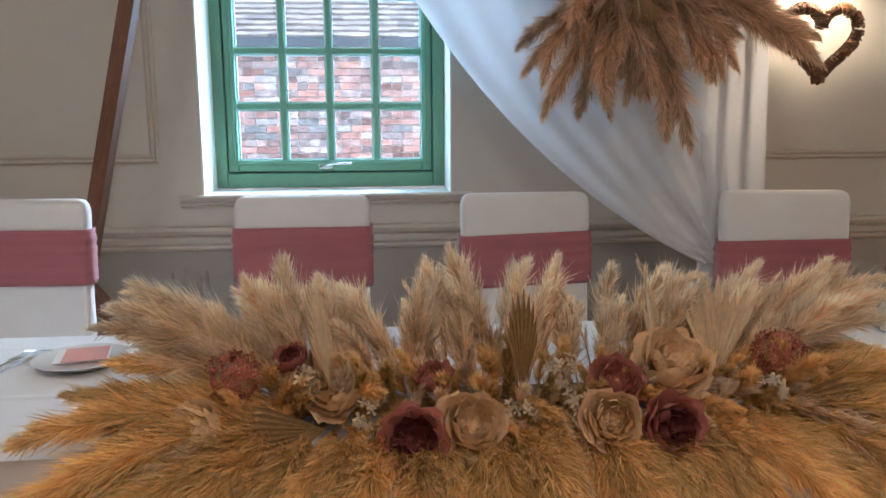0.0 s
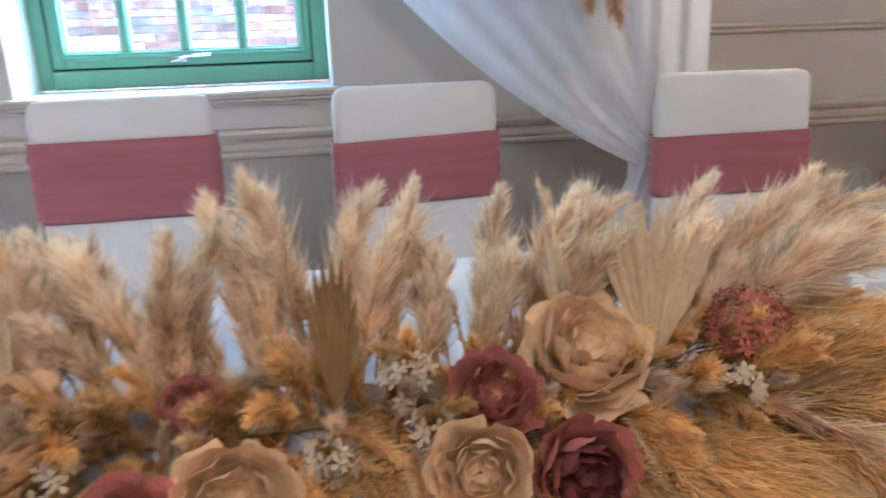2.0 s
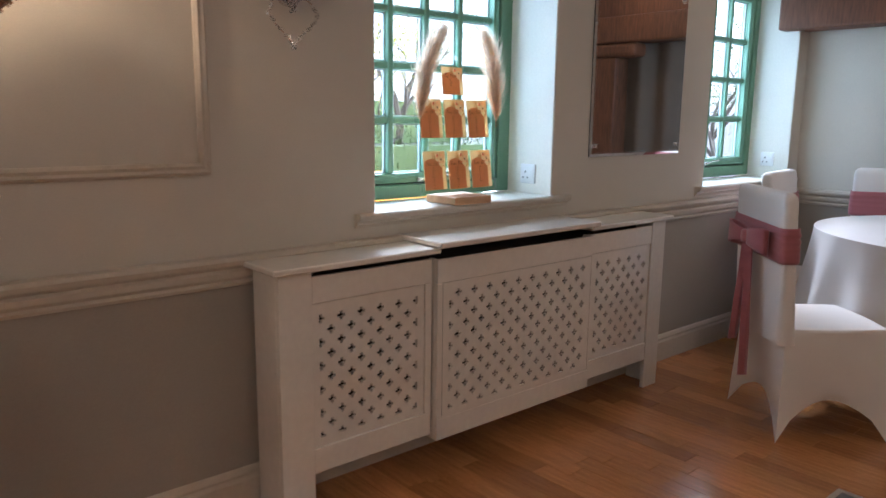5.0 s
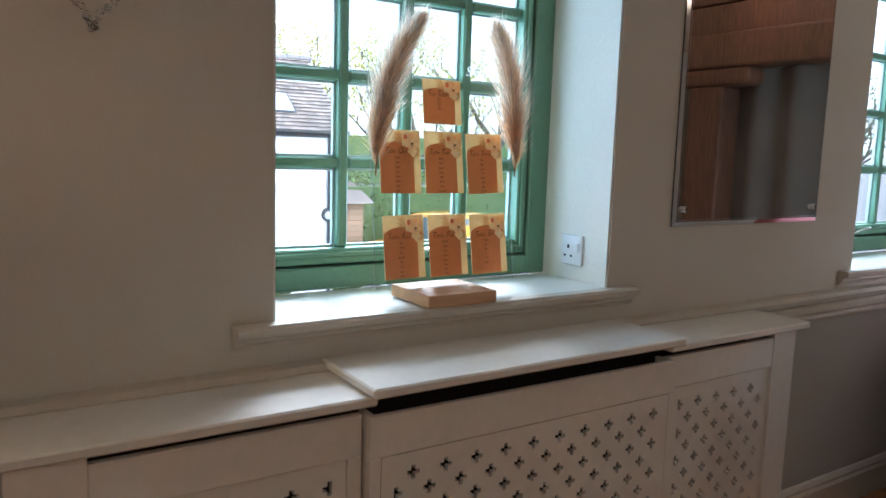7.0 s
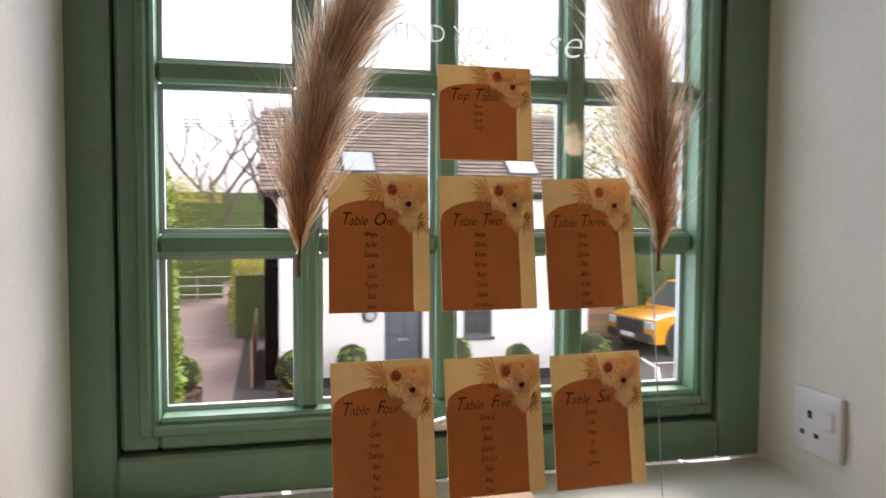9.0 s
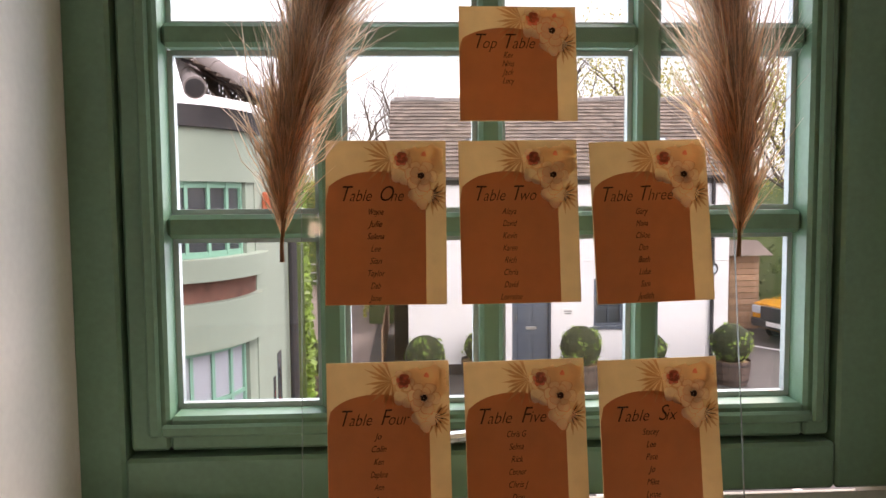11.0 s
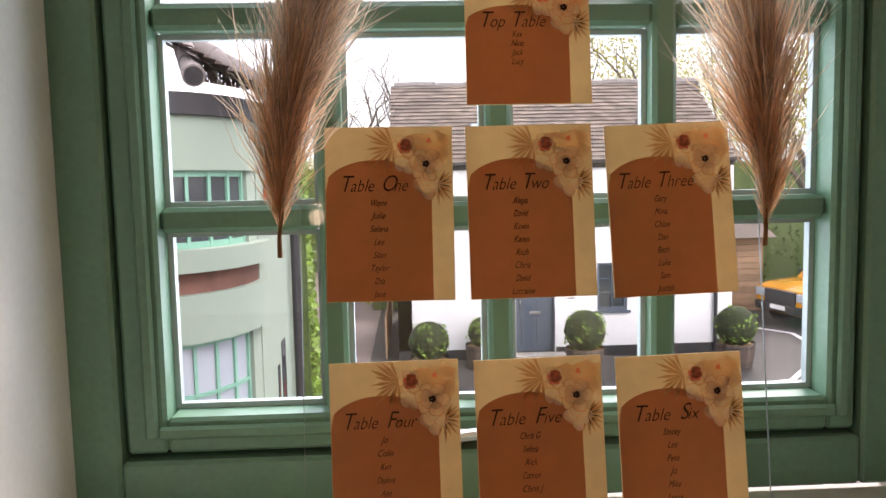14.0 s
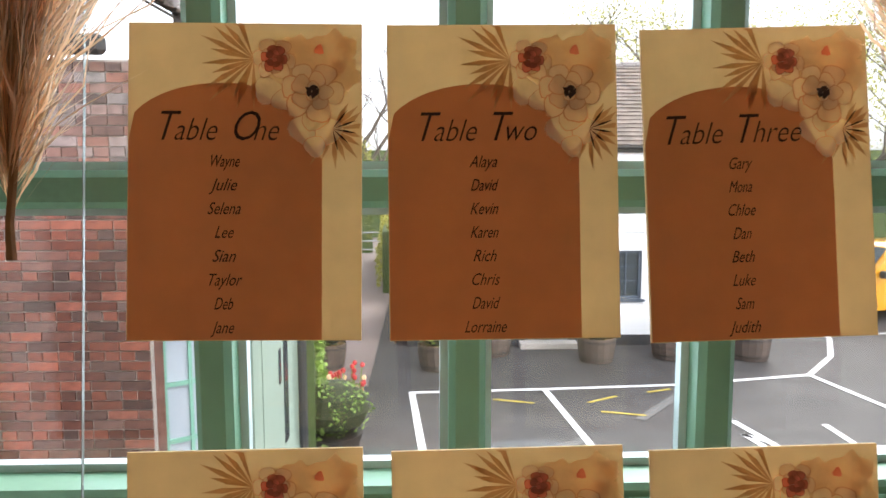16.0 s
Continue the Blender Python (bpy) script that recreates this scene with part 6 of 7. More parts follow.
WL = "white painted parking bay line"
stripe([(4.16, 12.0), (3.96, 14.8)], 0.11, M_LINE, WL)
stripe([(3.96, 14.8), (6.2, 14.92), (8.54, 15.1), (11.1, 15.62)], 0.11, M_LINE, WL)
stripe([(6.2, 14.9), (6.45, 12.0), (6.6, 10.5)], 0.11, M_LINE, WL)
stripe([(8.5, 15.1), (8.72, 13.3), (8.95, 12.0), (9.2, 10.6)], 0.11, M_LINE, WL)
stripe([(11.1, 15.6), (11.4, 13.7), (11.7, 11.5)], 0.11, M_LINE, WL)
stripe([(11.1, 15.62), (12.2, 16.9), (13.0, 18.4), (13.2, 19.6), (12.7, 20.3)], 0.11, M_LINE, "curved white painted lane line")
stripe([(13.1, 18.9), (17, 18.7)], 0.11, M_LINE, WL)
stripe([(10.0, 13.05), (10.0, 12.2), (12.5, 12.2)], 0.10, M_LINE, WL)
stripe([(8.9, 12.4), (8.65, 12.7), (8.8, 11.9)], 0.10, M_LINE, WL)
stripe([(7.4, 13.4), (8.4, 14.6)], 0.16, M_GREYLINE, "old blacked-out bay line")
stripe([(5.6, 12.1), (6.4, 12.6)], 0.16, M_GREYLINE, "old blacked-out bay line")
for a in (((6.8, 14.2), (7.3, 14.5)), ((6.9, 13.75), (7.5, 13.55)), ((7.9, 14.7), (8.3, 14.85)), ((5.3, 14.4), (5.9, 14.2))):
    stripe(a, 0.06, M_YLINE, "worn yellow painted line")
# brick path between the wing and the cottage
pth = bmesh.new()
box(pth, -0.6, 15.2, GZ, 3.2, 60, GZ + 0.012)
tagged(part("pavement", pth, M_PATH), "brown brick paved path", "pavement", kind="structure")


def tile_roof(name, parent, p0, ux, up, w, h, material, tw=0.20, th=0.16, seed=0):
    """Rows of small tiles on a slope: p0 is the lower left corner, ux along the eave, up along the slope."""
    rng = random.Random(seed)
    ux, up, p0 = Vector(ux).normalized(), Vector(up).normalized(), Vector(p0)
    n = ux.cross(up).normalized()
    vs, fs = [], []
    rows, cols = int(h / th), int(w / tw)
    for r in range(rows):
        for c in range(cols + 1):
            x0 = c * tw - (tw / 2 if r % 2 else 0)
            x1 = min(w, x0 + tw - 0.006)
            x0 = max(0, x0)
            if x1 - x0 < 0.02:
                continue
            lift = 0.024 + rng.uniform(0, 0.016)
            a = p0 + up * (r * th)
            b = p0 + up * ((r + 1) * th + 0.01)
            o = len(vs)
            sk = rng.uniform(-0.008, 0.008)
            vs += [tuple(a + ux * x0 + n * lift + up * sk), tuple(a + ux * x1 + n * lift + up * sk), tuple(b + ux * x1 + n * 0.002), tuple(b + ux * x0 + n * 0.002), tuple(a + ux * x0 + up * sk), tuple(a + ux * x1 + up * sk)]
            fs += [(o, o + 1, o + 2, o + 3), (o + 4, o + 5, o + 1, o)]
    ob = part(name, (vs, fs), material, parent)
    ob["kind"] = "stuff"
    return ob


def leafy(name, centre, radii, n, size, material, seed, parent=None, solid=False):
    """A crown of small separate leaves scattered through a lumpy volume."""
    rng = np.random.default_rng(seed)
    d = rng.normal(0, 1, (n, 3))
    d /= np.linalg.norm(d, axis=1)[:, None]
    lump = np.array([noise.noise(Vector(v) * 2.3 + Vector((seed, 0, 0))) for v in d.tolist()])
    rr = (0.88 + 0.25 * lump) * (rng.uniform(0.74, 1.03, n) if solid else rng.uniform(0.35, 1.0, n) ** 0.5)
    c = d * rr[:, None] * np.array(radii) + np.array(centre)
    t1 = np.cross(d, rng.normal(0, 1, (n, 3)))
    t1 /= np.linalg.norm(t1, axis=1)[:, None]
    nn = d * 0.6 + rng.normal(0, 0.5, (n, 3))
    t2 = np.cross(nn, t1)
    t2 /= np.linalg.norm(t2, axis=1)[:, None]
    s = (size * rng.uniform(0.6, 1.4, n))[:, None]
    V = np.concatenate([c - t1 * s * 0.5, c - t2 * s * 0.3, c + t1 * s * 0.5, c + t2 * s * 0.3], 0)
    fs = [(a, a + n, a + 2 * n, a + 3 * n) for a in range(n)]
    return part(name, ([tuple(v) for v in V.tolist()], fs), material, parent)


def barrel_bush(x, y, r=0.36, bush=0.40, seed=0):
    """A clipped box ball growing in half an oak barrel."""
    b = empty("barrel_planter", pose(x, y, GZ + 0.012), "clipped round box bush in a half oak barrel", "planter", "barrel planters")
    staves = 18
    for k in range(staves):
        a0, a1 = 2 * math.pi * k / staves + 0.012, 2 * math.pi * (k + 1) / staves - 0.012
        vs = []
        for z, rr in ((0, 0.84), (0.15, 0.93), (0.32, 0.99), (0.48, 1.0)):
            for a in (a0, a1):
                vs.append((r * rr * math.cos(a), r * rr * math.sin(a), z))
        part("stave", (vs, [(2 * i, 2 * i + 1, 2 * i + 3, 2 * i + 2) for i in range(3)]), M_BARREL, b)
    for z in (0.08, 0.24, 0.40):
        rr = r * (0.86 + 0.3 * z) + 0.004
        part("hoop", lathe([(rr, z - 0.02), (rr + 0.004, z - 0.02), (rr + 0.008, z + 0.02), (rr + 0.003, z + 0.02)], 24), M_HOOP, b, "dark iron hoop")
    part("soil", lathe([(0.0, 0.44), (r * 0.95, 0.43)], 18), M_PALMDK, b)
    # solid core whose dark colour paints the shade in the leaf gaps
    part("inner_foliage", lathe([(0.02, 0.44)] + [(bush * 0.86 * math.sin(t), 0.44 + bush * 0.78 - bush * 0.86 * math.cos(t)) for t in [0.5 + 0.26 * i for i in range(10)]] + [(0.0, 0.44 + bush * 1.64)], 16), M_LEAFSHADE, b)
    leafy("foliage", (0, 0, 0.44 + bush * 0.78), (bush, bush, bush * 0.95), 1300, 0.062, M_BOX, seed, b, True)


# ---- the white cottage ----
def cottage():
    y0, x0, x1, ze, zr = 18.0, 3.82, 11.0, 1.62, 3.55
    c = empty("cottage", pose(x0, y0, GZ), "long white rendered cottage with a tiled roof", "house")
    M = Matrix.Translation((-x0, -y0, -GZ))

    def add(name, bm, material, label="", par=c):
        ob = part(name, bm, material, par, label)
        if par is c:
            ob.matrix_basis = M
        return ob
    holes = [(6.32, 7.16, GZ, -0.42), (8.07, 8.72, -1.52, -0.50)]
    wl = bmesh.new()
    xs = x0
    for a, b, z0, z1 in holes:
        box(wl, xs, y0, GZ, a, y0 + 0.3, ze)
        box(wl, a, y0, z1, b, y0 + 0.3, ze)
        if z0 > GZ:
            box(wl, a, y0, GZ, b, y0 + 0.3, z0)
        xs = b
    box(wl, xs, y0, GZ, x1, y0 + 0.3, ze)
    add("wall", wl, M_WHITEWASH, "white rendered front wall")
    add("wall", bx(x1 - 0.3, y0 + 0.3, GZ, x1, y0 + 5, ze), M_WHITEWASH)
    gv = [(x0 - 0.002, y0, GZ), (x0 - 0.002, y0 + 5.0, GZ), (x0 - 0.002, y0 + 5.0, ze), (x0 - 0.002, y0 + 2.5, zr), (x0 - 0.002, y0, ze)]
    add("gable_wall", (gv + [(v[0] + 0.3, v[1], v[2]) for v in gv], [(0, 4, 3, 2, 1)] + [(k, (k + 1) % 5, 5 + (k + 1) % 5, 5 + k) for k in range(5)]), M_BRICKS, "red brick gable end")
    add("plinth", boxes([(x0, y0 - 0.02, GZ, 6.30, y0, GZ + 0.22), (7.18, y0 - 0.02, GZ, x1, y0, GZ + 0.22)]), M_PLINTH, "black painted plinth")
    add("gutter", bx(x0 - 0.1, y0 - 0.16, ze - 0.02, x1 + 0.1, y0 - 0.06, ze + 0.06, 0.02), M_PLINTH, "black gutter")
    add("eaves_board", bx(x0, y0 - 0.05, ze - 0.10, x1, y0, ze), M_PLINTH)
    up = Vector((0, 2.5 + 0.15, zr - ze))
    rf = tile_roof("roof", c, (x0 - 0.08, y0 - 0.15, ze + 0.04), (1, 0, 0), up, x1 - x0 + 0.16, up.length, M_TILE, 0.21, 0.155, 4)
    rf.matrix_basis = M
    add("roof_deck", ([(x0 - 0.08, y0 - 0.15, ze + 0.03), (x1 + 0.08, y0 - 0.15, ze + 0.03), (x1 + 0.08, y0 + 2.5, zr + 0.02), (x0 - 0.08, y0 + 2.5, zr + 0.02), (x0 - 0.08, y0 + 5.1, ze), (x1 + 0.08, y0 + 5.1, ze)], [(0, 1, 2, 3), (3, 2, 5, 4)]), M_TILE)
    for k in range(22):
        xx = x0 + k * 0.335
        add("ridge_tile", moved(tube([(0, 0, 0), (0.325, 0, 0)], 0.10, 8), Matrix.Translation((xx, y0 + 2.5, zr + 0.02 + 0.02 * math.sin(k * 1.3)))), M_RIDGE)
    t = up.normalized()
    for sx in (5.45, 9.2):
        sk = add("skylight", bx(0, 0, 0, 0.78, 0.06, 0.85, 0.01), M_PLINTH, "skylight window in the roof")
        sk.matrix_basis = M @ Matrix.Translation((sx, y0 + 0.36, ze + 0.46)) @ Matrix.Rotation(-math.atan2(t.y, t.z), 4, "X")
        part("pane", bx(0.06, -0.012, 0.06, 0.72, -0.004, 0.79), M_FROST, sk)
    dr = add("door", bx(6.36, y0 + 0.10, GZ + 0.12, 7.12, y0 + 0.15, -0.46, 0.006), M_SLATEDOOR, "slate blue panelled front door")
    for pz0, pz1 in ((GZ + 0.25, GZ + 0.85), (GZ + 1.05, GZ + 1.50)):
        for px in (6.44, 6.77):
            part("door_panel", bx(px, y0 + 0.088, pz0, px + 0.27, y0 + 0.10, pz1, 0.008), M_SLATEDOOR, dr)
    part("letter_box", bx(6.62, y0 + 0.082, GZ + 0.92, 6.86, y0 + 0.10, GZ + 0.99, 0.004), M_METAL, dr, "brass letter box")
    part("handle", tube([(6.42, y0 + 0.06, GZ + 1.08), (6.42, y0 + 0.05, GZ + 1.16), (6.42, y0 + 0.06, GZ + 1.25)], 0.012), M_METAL, dr, "brass door handle")
    add("door_frame", boxes([(6.32, y0 + 0.04, GZ, 6.36, y0 + 0.16, -0.42), (7.12, y0 + 0.04, GZ, 7.16, y0 + 0.16, -0.42), (6.36, y0 + 0.04, -0.46, 7.12, y0 + 0.16, -0.42)]), M_SLATEDOOR)
    add("door_step", bx(6.15, y0 - 0.35, GZ, 7.35, y0, GZ + 0.12, 0.01), M_MORTAR, "stone door step")
    wn_ = add("window", boxes([(8.07, y0 + 0.05, -1.52, 8.13, y0 + 0.14, -0.50), (8.66, y0 + 0.05, -1.52, 8.72, y0 + 0.14, -0.50), (8.13, y0 + 0.05, -1.52, 8.66, y0 + 0.14, -1.46), (8.13, y0 + 0.05, -0.56, 8.66, y0 + 0.14, -0.50), (8.385, y0 + 0.06, -1.46, 8.405, y0 + 0.12, -0.56), (8.13, y0 + 0.061, -1.16, 8.66, y0 + 0.119, -1.14), (8.13, y0 + 0.061, -0.86, 8.66, y0 + 0.119, -0.84)]), M_SLATEDOOR, "slate blue cottage window")
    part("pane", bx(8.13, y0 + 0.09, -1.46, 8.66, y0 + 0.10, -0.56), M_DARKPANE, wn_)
    part("sill", bx(8.0, y0 - 0.05, -1.58, 8.79, y0 + 0.05, -1.52, 0.006), M_SLATEDOOR, wn_)
    add("name_plate", bx(7.38, y0 - 0.015, -1.28, 7.64, y0 - 0.001, -1.12, 0.004), M_SOCKET, "small white name plate")
    add("plate_lettering", boxes([(7.42, y0 - 0.018, -1.19, 7.60, y0 - 0.0152, -1.165), (7.44, y0 - 0.018, -1.245, 7.58, y0 - 0.0152, -1.22)]), M_BLACK)
    for lx, lz in ((6.0, -0.96), (10.6, -0.3)):
        add("bulkhead_lamp", moved(lathe([(0.0, 0.09), (0.10, 0.085), (0.15, 0.05), (0.16, 0)], 20), pose(lx, y0, lz, 90, 0, 0)), M_DARKPLASTIC, "round black bulkhead lamp")
        add("lamp_glass", moved(lathe([(0.0, 0.105), (0.07, 0.10), (0.10, 0.087)], 20), pose(lx, y0, lz - 0.02, 90, 0, 0)), M_FROST)
    add("downpipe", tube([(10.62, y0 - 0.06, ze - 0.02), (10.62, y0 - 0.06, GZ + 0.05)], 0.04, 10), M_PLINTH, "black downpipe")
    add("cable", tube([(7.8, y0 - 0.01, -0.1), (11.0, y0 - 0.01, -0.12)], 0.012, 5), M_WHITEWASH)


cottage()
for k, (bx_, by_) in enumerate(((4.42, 16.3), (5.55, 17.3), (7.5, 16.75), (9.0, 16.95), (10.55, 16.8), (2.35, 16.4), (11.3, 24.0))):
    barrel_bush(bx_, by_, 0.37, (0.44, 0.36, 0.47, 0.33, 0.46, 0.40, 0.4)[k], 100 + k)


# ---- the brick and green wing ----
XW, YB, YE, EAVE = 2.72, 8.2, 11.1, 2.02


def wing():
    w = empty("wing", pose(0, YB, GZ), "brick and sage green rendered wing with a curved corner", "house")
    M = Matrix.Translation((0, -YB, -GZ))

    def add(name, bm, material, label="", par=w):
        ob = part(name, bm, material, par, label)
        if par is w:
            ob.matrix_basis = M
        return ob
    add("mortar_wall", bx(-9, YB + 0.012, GZ, 2.14, YB + 0.3, EAVE), M_MORTAR, "mortar bed of the brick wall")
    # curved green corner: a quarter bow from the brick face to the side wall
    def bow(t, out=0.0):
        a = lerp(-math.pi / 2 + 0.25, 0.12, t)
        cx, cy, rx, ry = 1.95, 9.25, 0.78, 1.02
        return cx + (rx + out) * math.cos(a), cy + (ry + out) * math.sin(a)

    def band(z0, z1, out, material, name, label, t0=0.0, t1=1.0, n=18, inner=0.16):
        vs, fs = [], []
        for k in range(n + 1):
            t = lerp(t0, t1, k / n)
            a, b = bow(t, out), bow(t, -inner)
            vs += [(*a, z0), (*a, z1), (*b, z1), (*b, z0)]
        for k in range(n):
            o = 4 * k
            for q in range(4):
                fs.append((o + q, o + 4 + q, o + 4 + (q + 1) % 4, o + (q + 1) % 4))
        fs += [(0, 1, 2, 3), (4 * n + 3, 4 * n + 2, 4 * n + 1, 4 * n)]
        bm = bmesh.new()
        vv = [bm.verts.new(v) for v in vs]
        for f in fs:
            bm.faces.new([vv[i] for i in f])
        bmesh.ops.recalc_face_normals(bm, faces=bm.faces[:])
        return add(name, bm, material, label)
    band(1.42, EAVE, 0.0, M_RENDER, "lintel_band", "sage green rendered lintel")
    band(1.85, EAVE, 0.05, M_PLINTH, "eaves_brick", "dark brick eaves course")
    band(0.62, 0.80, 0.10, M_RENDER, "upper_sill", "sage green window sill band")
    band(0.44, 0.62, -0.02, M_BRICKS, "brick_strip", "strip of red brick")
    band(0.05, 0.44, 0.06, M_RENDER, "lower_lintel", "sage green lower lintel")
    band(GZ, -1.75, 0.0, M_RENDER, "base_wall", "sage green rendered base wall")
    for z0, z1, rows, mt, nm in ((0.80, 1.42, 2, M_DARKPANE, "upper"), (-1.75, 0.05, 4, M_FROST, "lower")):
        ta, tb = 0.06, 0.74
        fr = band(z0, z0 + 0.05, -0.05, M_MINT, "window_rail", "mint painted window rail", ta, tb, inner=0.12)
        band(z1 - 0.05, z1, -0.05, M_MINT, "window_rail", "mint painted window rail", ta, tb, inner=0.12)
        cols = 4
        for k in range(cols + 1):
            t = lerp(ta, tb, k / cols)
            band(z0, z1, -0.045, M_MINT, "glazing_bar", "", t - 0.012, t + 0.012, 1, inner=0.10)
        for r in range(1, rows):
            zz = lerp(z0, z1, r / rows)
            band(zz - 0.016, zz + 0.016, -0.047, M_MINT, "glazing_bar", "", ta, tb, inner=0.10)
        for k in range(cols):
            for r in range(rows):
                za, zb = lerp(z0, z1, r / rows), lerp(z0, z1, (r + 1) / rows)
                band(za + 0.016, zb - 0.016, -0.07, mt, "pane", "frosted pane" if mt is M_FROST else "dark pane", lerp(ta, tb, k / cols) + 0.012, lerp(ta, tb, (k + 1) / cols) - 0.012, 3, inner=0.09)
        band(z0, z1, -0.02, M_RENDER, "jamb", "sage green rendered jamb", tb + 0.03, 1.0, 6, inner=0.2)
        band(z0, z1, -0.01, M_BRICKS, "jamb", "brick jamb", 0.0, ta - 0.005, 2, inner=0.2)
        if nm == "upper":
            for cxx in (0.22, 0.5):
                band(z0 + 0.06, z1 - 0.05, -0.14, M_CURTAIN, "inner_curtain", "pale curtain behind the glass", cxx, cxx + 0.14, 6, inner=0.16)
    add("side_wall", bx(XW - 0.3, 9.3, GZ, XW, YE, EAVE), M_RENDER, "sage green rendered side wall")
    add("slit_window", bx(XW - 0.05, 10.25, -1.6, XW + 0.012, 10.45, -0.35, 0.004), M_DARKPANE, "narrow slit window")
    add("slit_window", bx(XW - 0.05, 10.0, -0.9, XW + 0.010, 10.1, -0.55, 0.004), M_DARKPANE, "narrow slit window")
    al = add("alarm_box", bx(XW, 9.62, 1.02, XW + 0.10, 9.92, 1.34, 0.02, 2), mat("terracotta_red_plastic", (0.50, 0.12, 0.05), 0.5), "red alarm box")
    add("downpipe", tube([(XW + 0.07, YE - 0.1, EAVE - 0.1), (XW + 0.07, YE - 0.1, GZ + 0.03)], 0.05, 10), M_PLINTH, "black downpipe")
    add("gutter", bx(-9, YB - 0.14, EAVE + 0.02, 1.95, YB - 0.02, EAVE + 0.16, 0.03), M_PLINTH, "dark gutter")
    # roof over the brick range and the side wing
    up = Vector((0, 1.0, 0.80))
    r1 = tile_roof("roof", w, (-7.0, YB - 0.12, EAVE + 0.14), (1, 0, 0), up, 8.6, 3.4, M_TILE, 0.17, 0.11, 6)
    r1.matrix_basis = M
    add("roof_deck", ([(-9, YB - 0.1, EAVE + 0.12), (1.75, YB - 0.1, EAVE + 0.12), (1.75, YB + 2.9, EAVE + 2.5), (-9, YB + 2.9, EAVE + 2.5)], [(0, 1, 2, 3)]), M_TILE)
    upw = Vector((-1.0, 0, 0.57))
    r2 = tile_roof("roof", w, (XW + 0.12, 8.7, EAVE + 0.10), (0, 1, 0), upw, YE - 8.7, 3.4, M_TILE, 0.17, 0.11, 7)
    r2.matrix_basis = M
    add("roof_deck", ([(XW + 0.1, 8.3, EAVE + 0.08), (XW + 0.1, YE, EAVE + 0.08), (XW - 2.8, YE, EAVE + 1.70), (XW - 2.8, 9.6, EAVE + 1.70)], [(0, 1, 2, 3)]), M_TILE)
    # a small hipped fan of tiles over the curved corner, its hip tiles meeting at one point
    hip_a, hip_b, apex = Vector((2.44, 8.46, EAVE + 0.10)), Vector((2.86, 9.30, EAVE + 0.09)), Vector((1.96, 9.80, EAVE + 0.66))
    vs, fs = [], []
    for r in range(16):
        t0, t1 = r / 16, (r + 1.1) / 16
        la, lb, ra, rb = hip_a.lerp(apex, t0), hip_a.lerp(apex, t1), hip_b.lerp(apex, t0), hip_b.lerp(apex, t1)
        cnt = max(1, int((ra - la).length / 0.16))
        for c in range(cnt):
            u0, u1 = c / cnt, (c + 0.96) / cnt
            o = len(vs)
            up_ = Vector((0, 0, 0.022))
            vs += [tuple(la.lerp(ra, u0) + up_), tuple(la.lerp(ra, u1) + up_), tuple(lb.lerp(rb, u1)), tuple(lb.lerp(rb, u0)), tuple(la.lerp(ra, u0)), tuple(la.lerp(ra, u1))]
            fs += [(o, o + 1, o + 2, o + 3), (o + 4, o + 5, o + 1, o)]
    add("hip_tiles", (vs, fs), M_TILE)["kind"] = "stuff"
    for base in (hip_a, hip_b):
        d = (apex - base).normalized()
        for k in range(4):
            a = base + Vector((0, 0, 0.05)) + d * (0.37 * k - 0.06)
            shade(add("hip_tile", tube([tuple(a), tuple(a + d * 0.39)], 0.092, 12, 0.9), M_RIDGE))
        a = base + Vector((0, 0, 0.05)) - d * 0.065
        # closed dark disc: the shade inside the hollow tile is painted on it
        add("tile_end", tube([tuple(a), tuple(a + d * 0.01)], 0.075, 12), M_PLINTH, "dark disc for the shaded hollow of the hip tiles")
    return w, M


WING, WING_M = wing()
tul = empty("tulip_planter", pose(3.02, 12.9, GZ), "planter of red tulips beside the wing", "planter")
part("pot", lathe([(0.22, 0), (0.30, 0.40), (0.27, 0.40), (0.0, 0.36)], 20), M_HOOP, tul)
rngt = random.Random(3)
for k in range(26):
    x, y, h = rngt.gauss(0, 0.15), rngt.gauss(0, 0.15), rngt.uniform(0.62, 0.95)
    part("stem", tube([(x * 0.7, y * 0.7, 0.36), (x, y, h)], 0.006, 4), M_BOX, tul)
    part("tulip", moved(lathe([(0.0, -0.01), (0.026, 0.005), (0.034, 0.03), (0.026, 0.06), (0.014, 0.065)], 8), pose(x, y, h, rngt.uniform(-15, 15), rngt.uniform(-15, 15), 0)), M_TULIP if k % 5 else M_PRPEACH, tul)
leafy("tulip_leaves", (0, 0, 0.5), (0.26, 0.26, 0.2), 160, 0.16, M_BOX, 9, tul)
fb = empty("box_bush", pose(2.98, 12.2, GZ), "clipped round box bush in a dark pot", "planter")
part("pot", lathe([(0.30, 0), (0.38, 0.30), (0.34, 0.30), (0.0, 0.27)], 20), M_HOOP, fb)
# dark core again, shade inside the ball given as colour
part("inner_foliage", lathe([(0.1, 0.3), (0.40, 0.45), (0.47, 0.62), (0.40, 0.82), (0.2, 0.95), (0.0, 0.98)], 14), M_LEAFSHADE, fb)
leafy("foliage", (0, 0, 0.64), (0.53, 0.53, 0.40), 2600, 0.045, M_BOX, 19, fb, True)


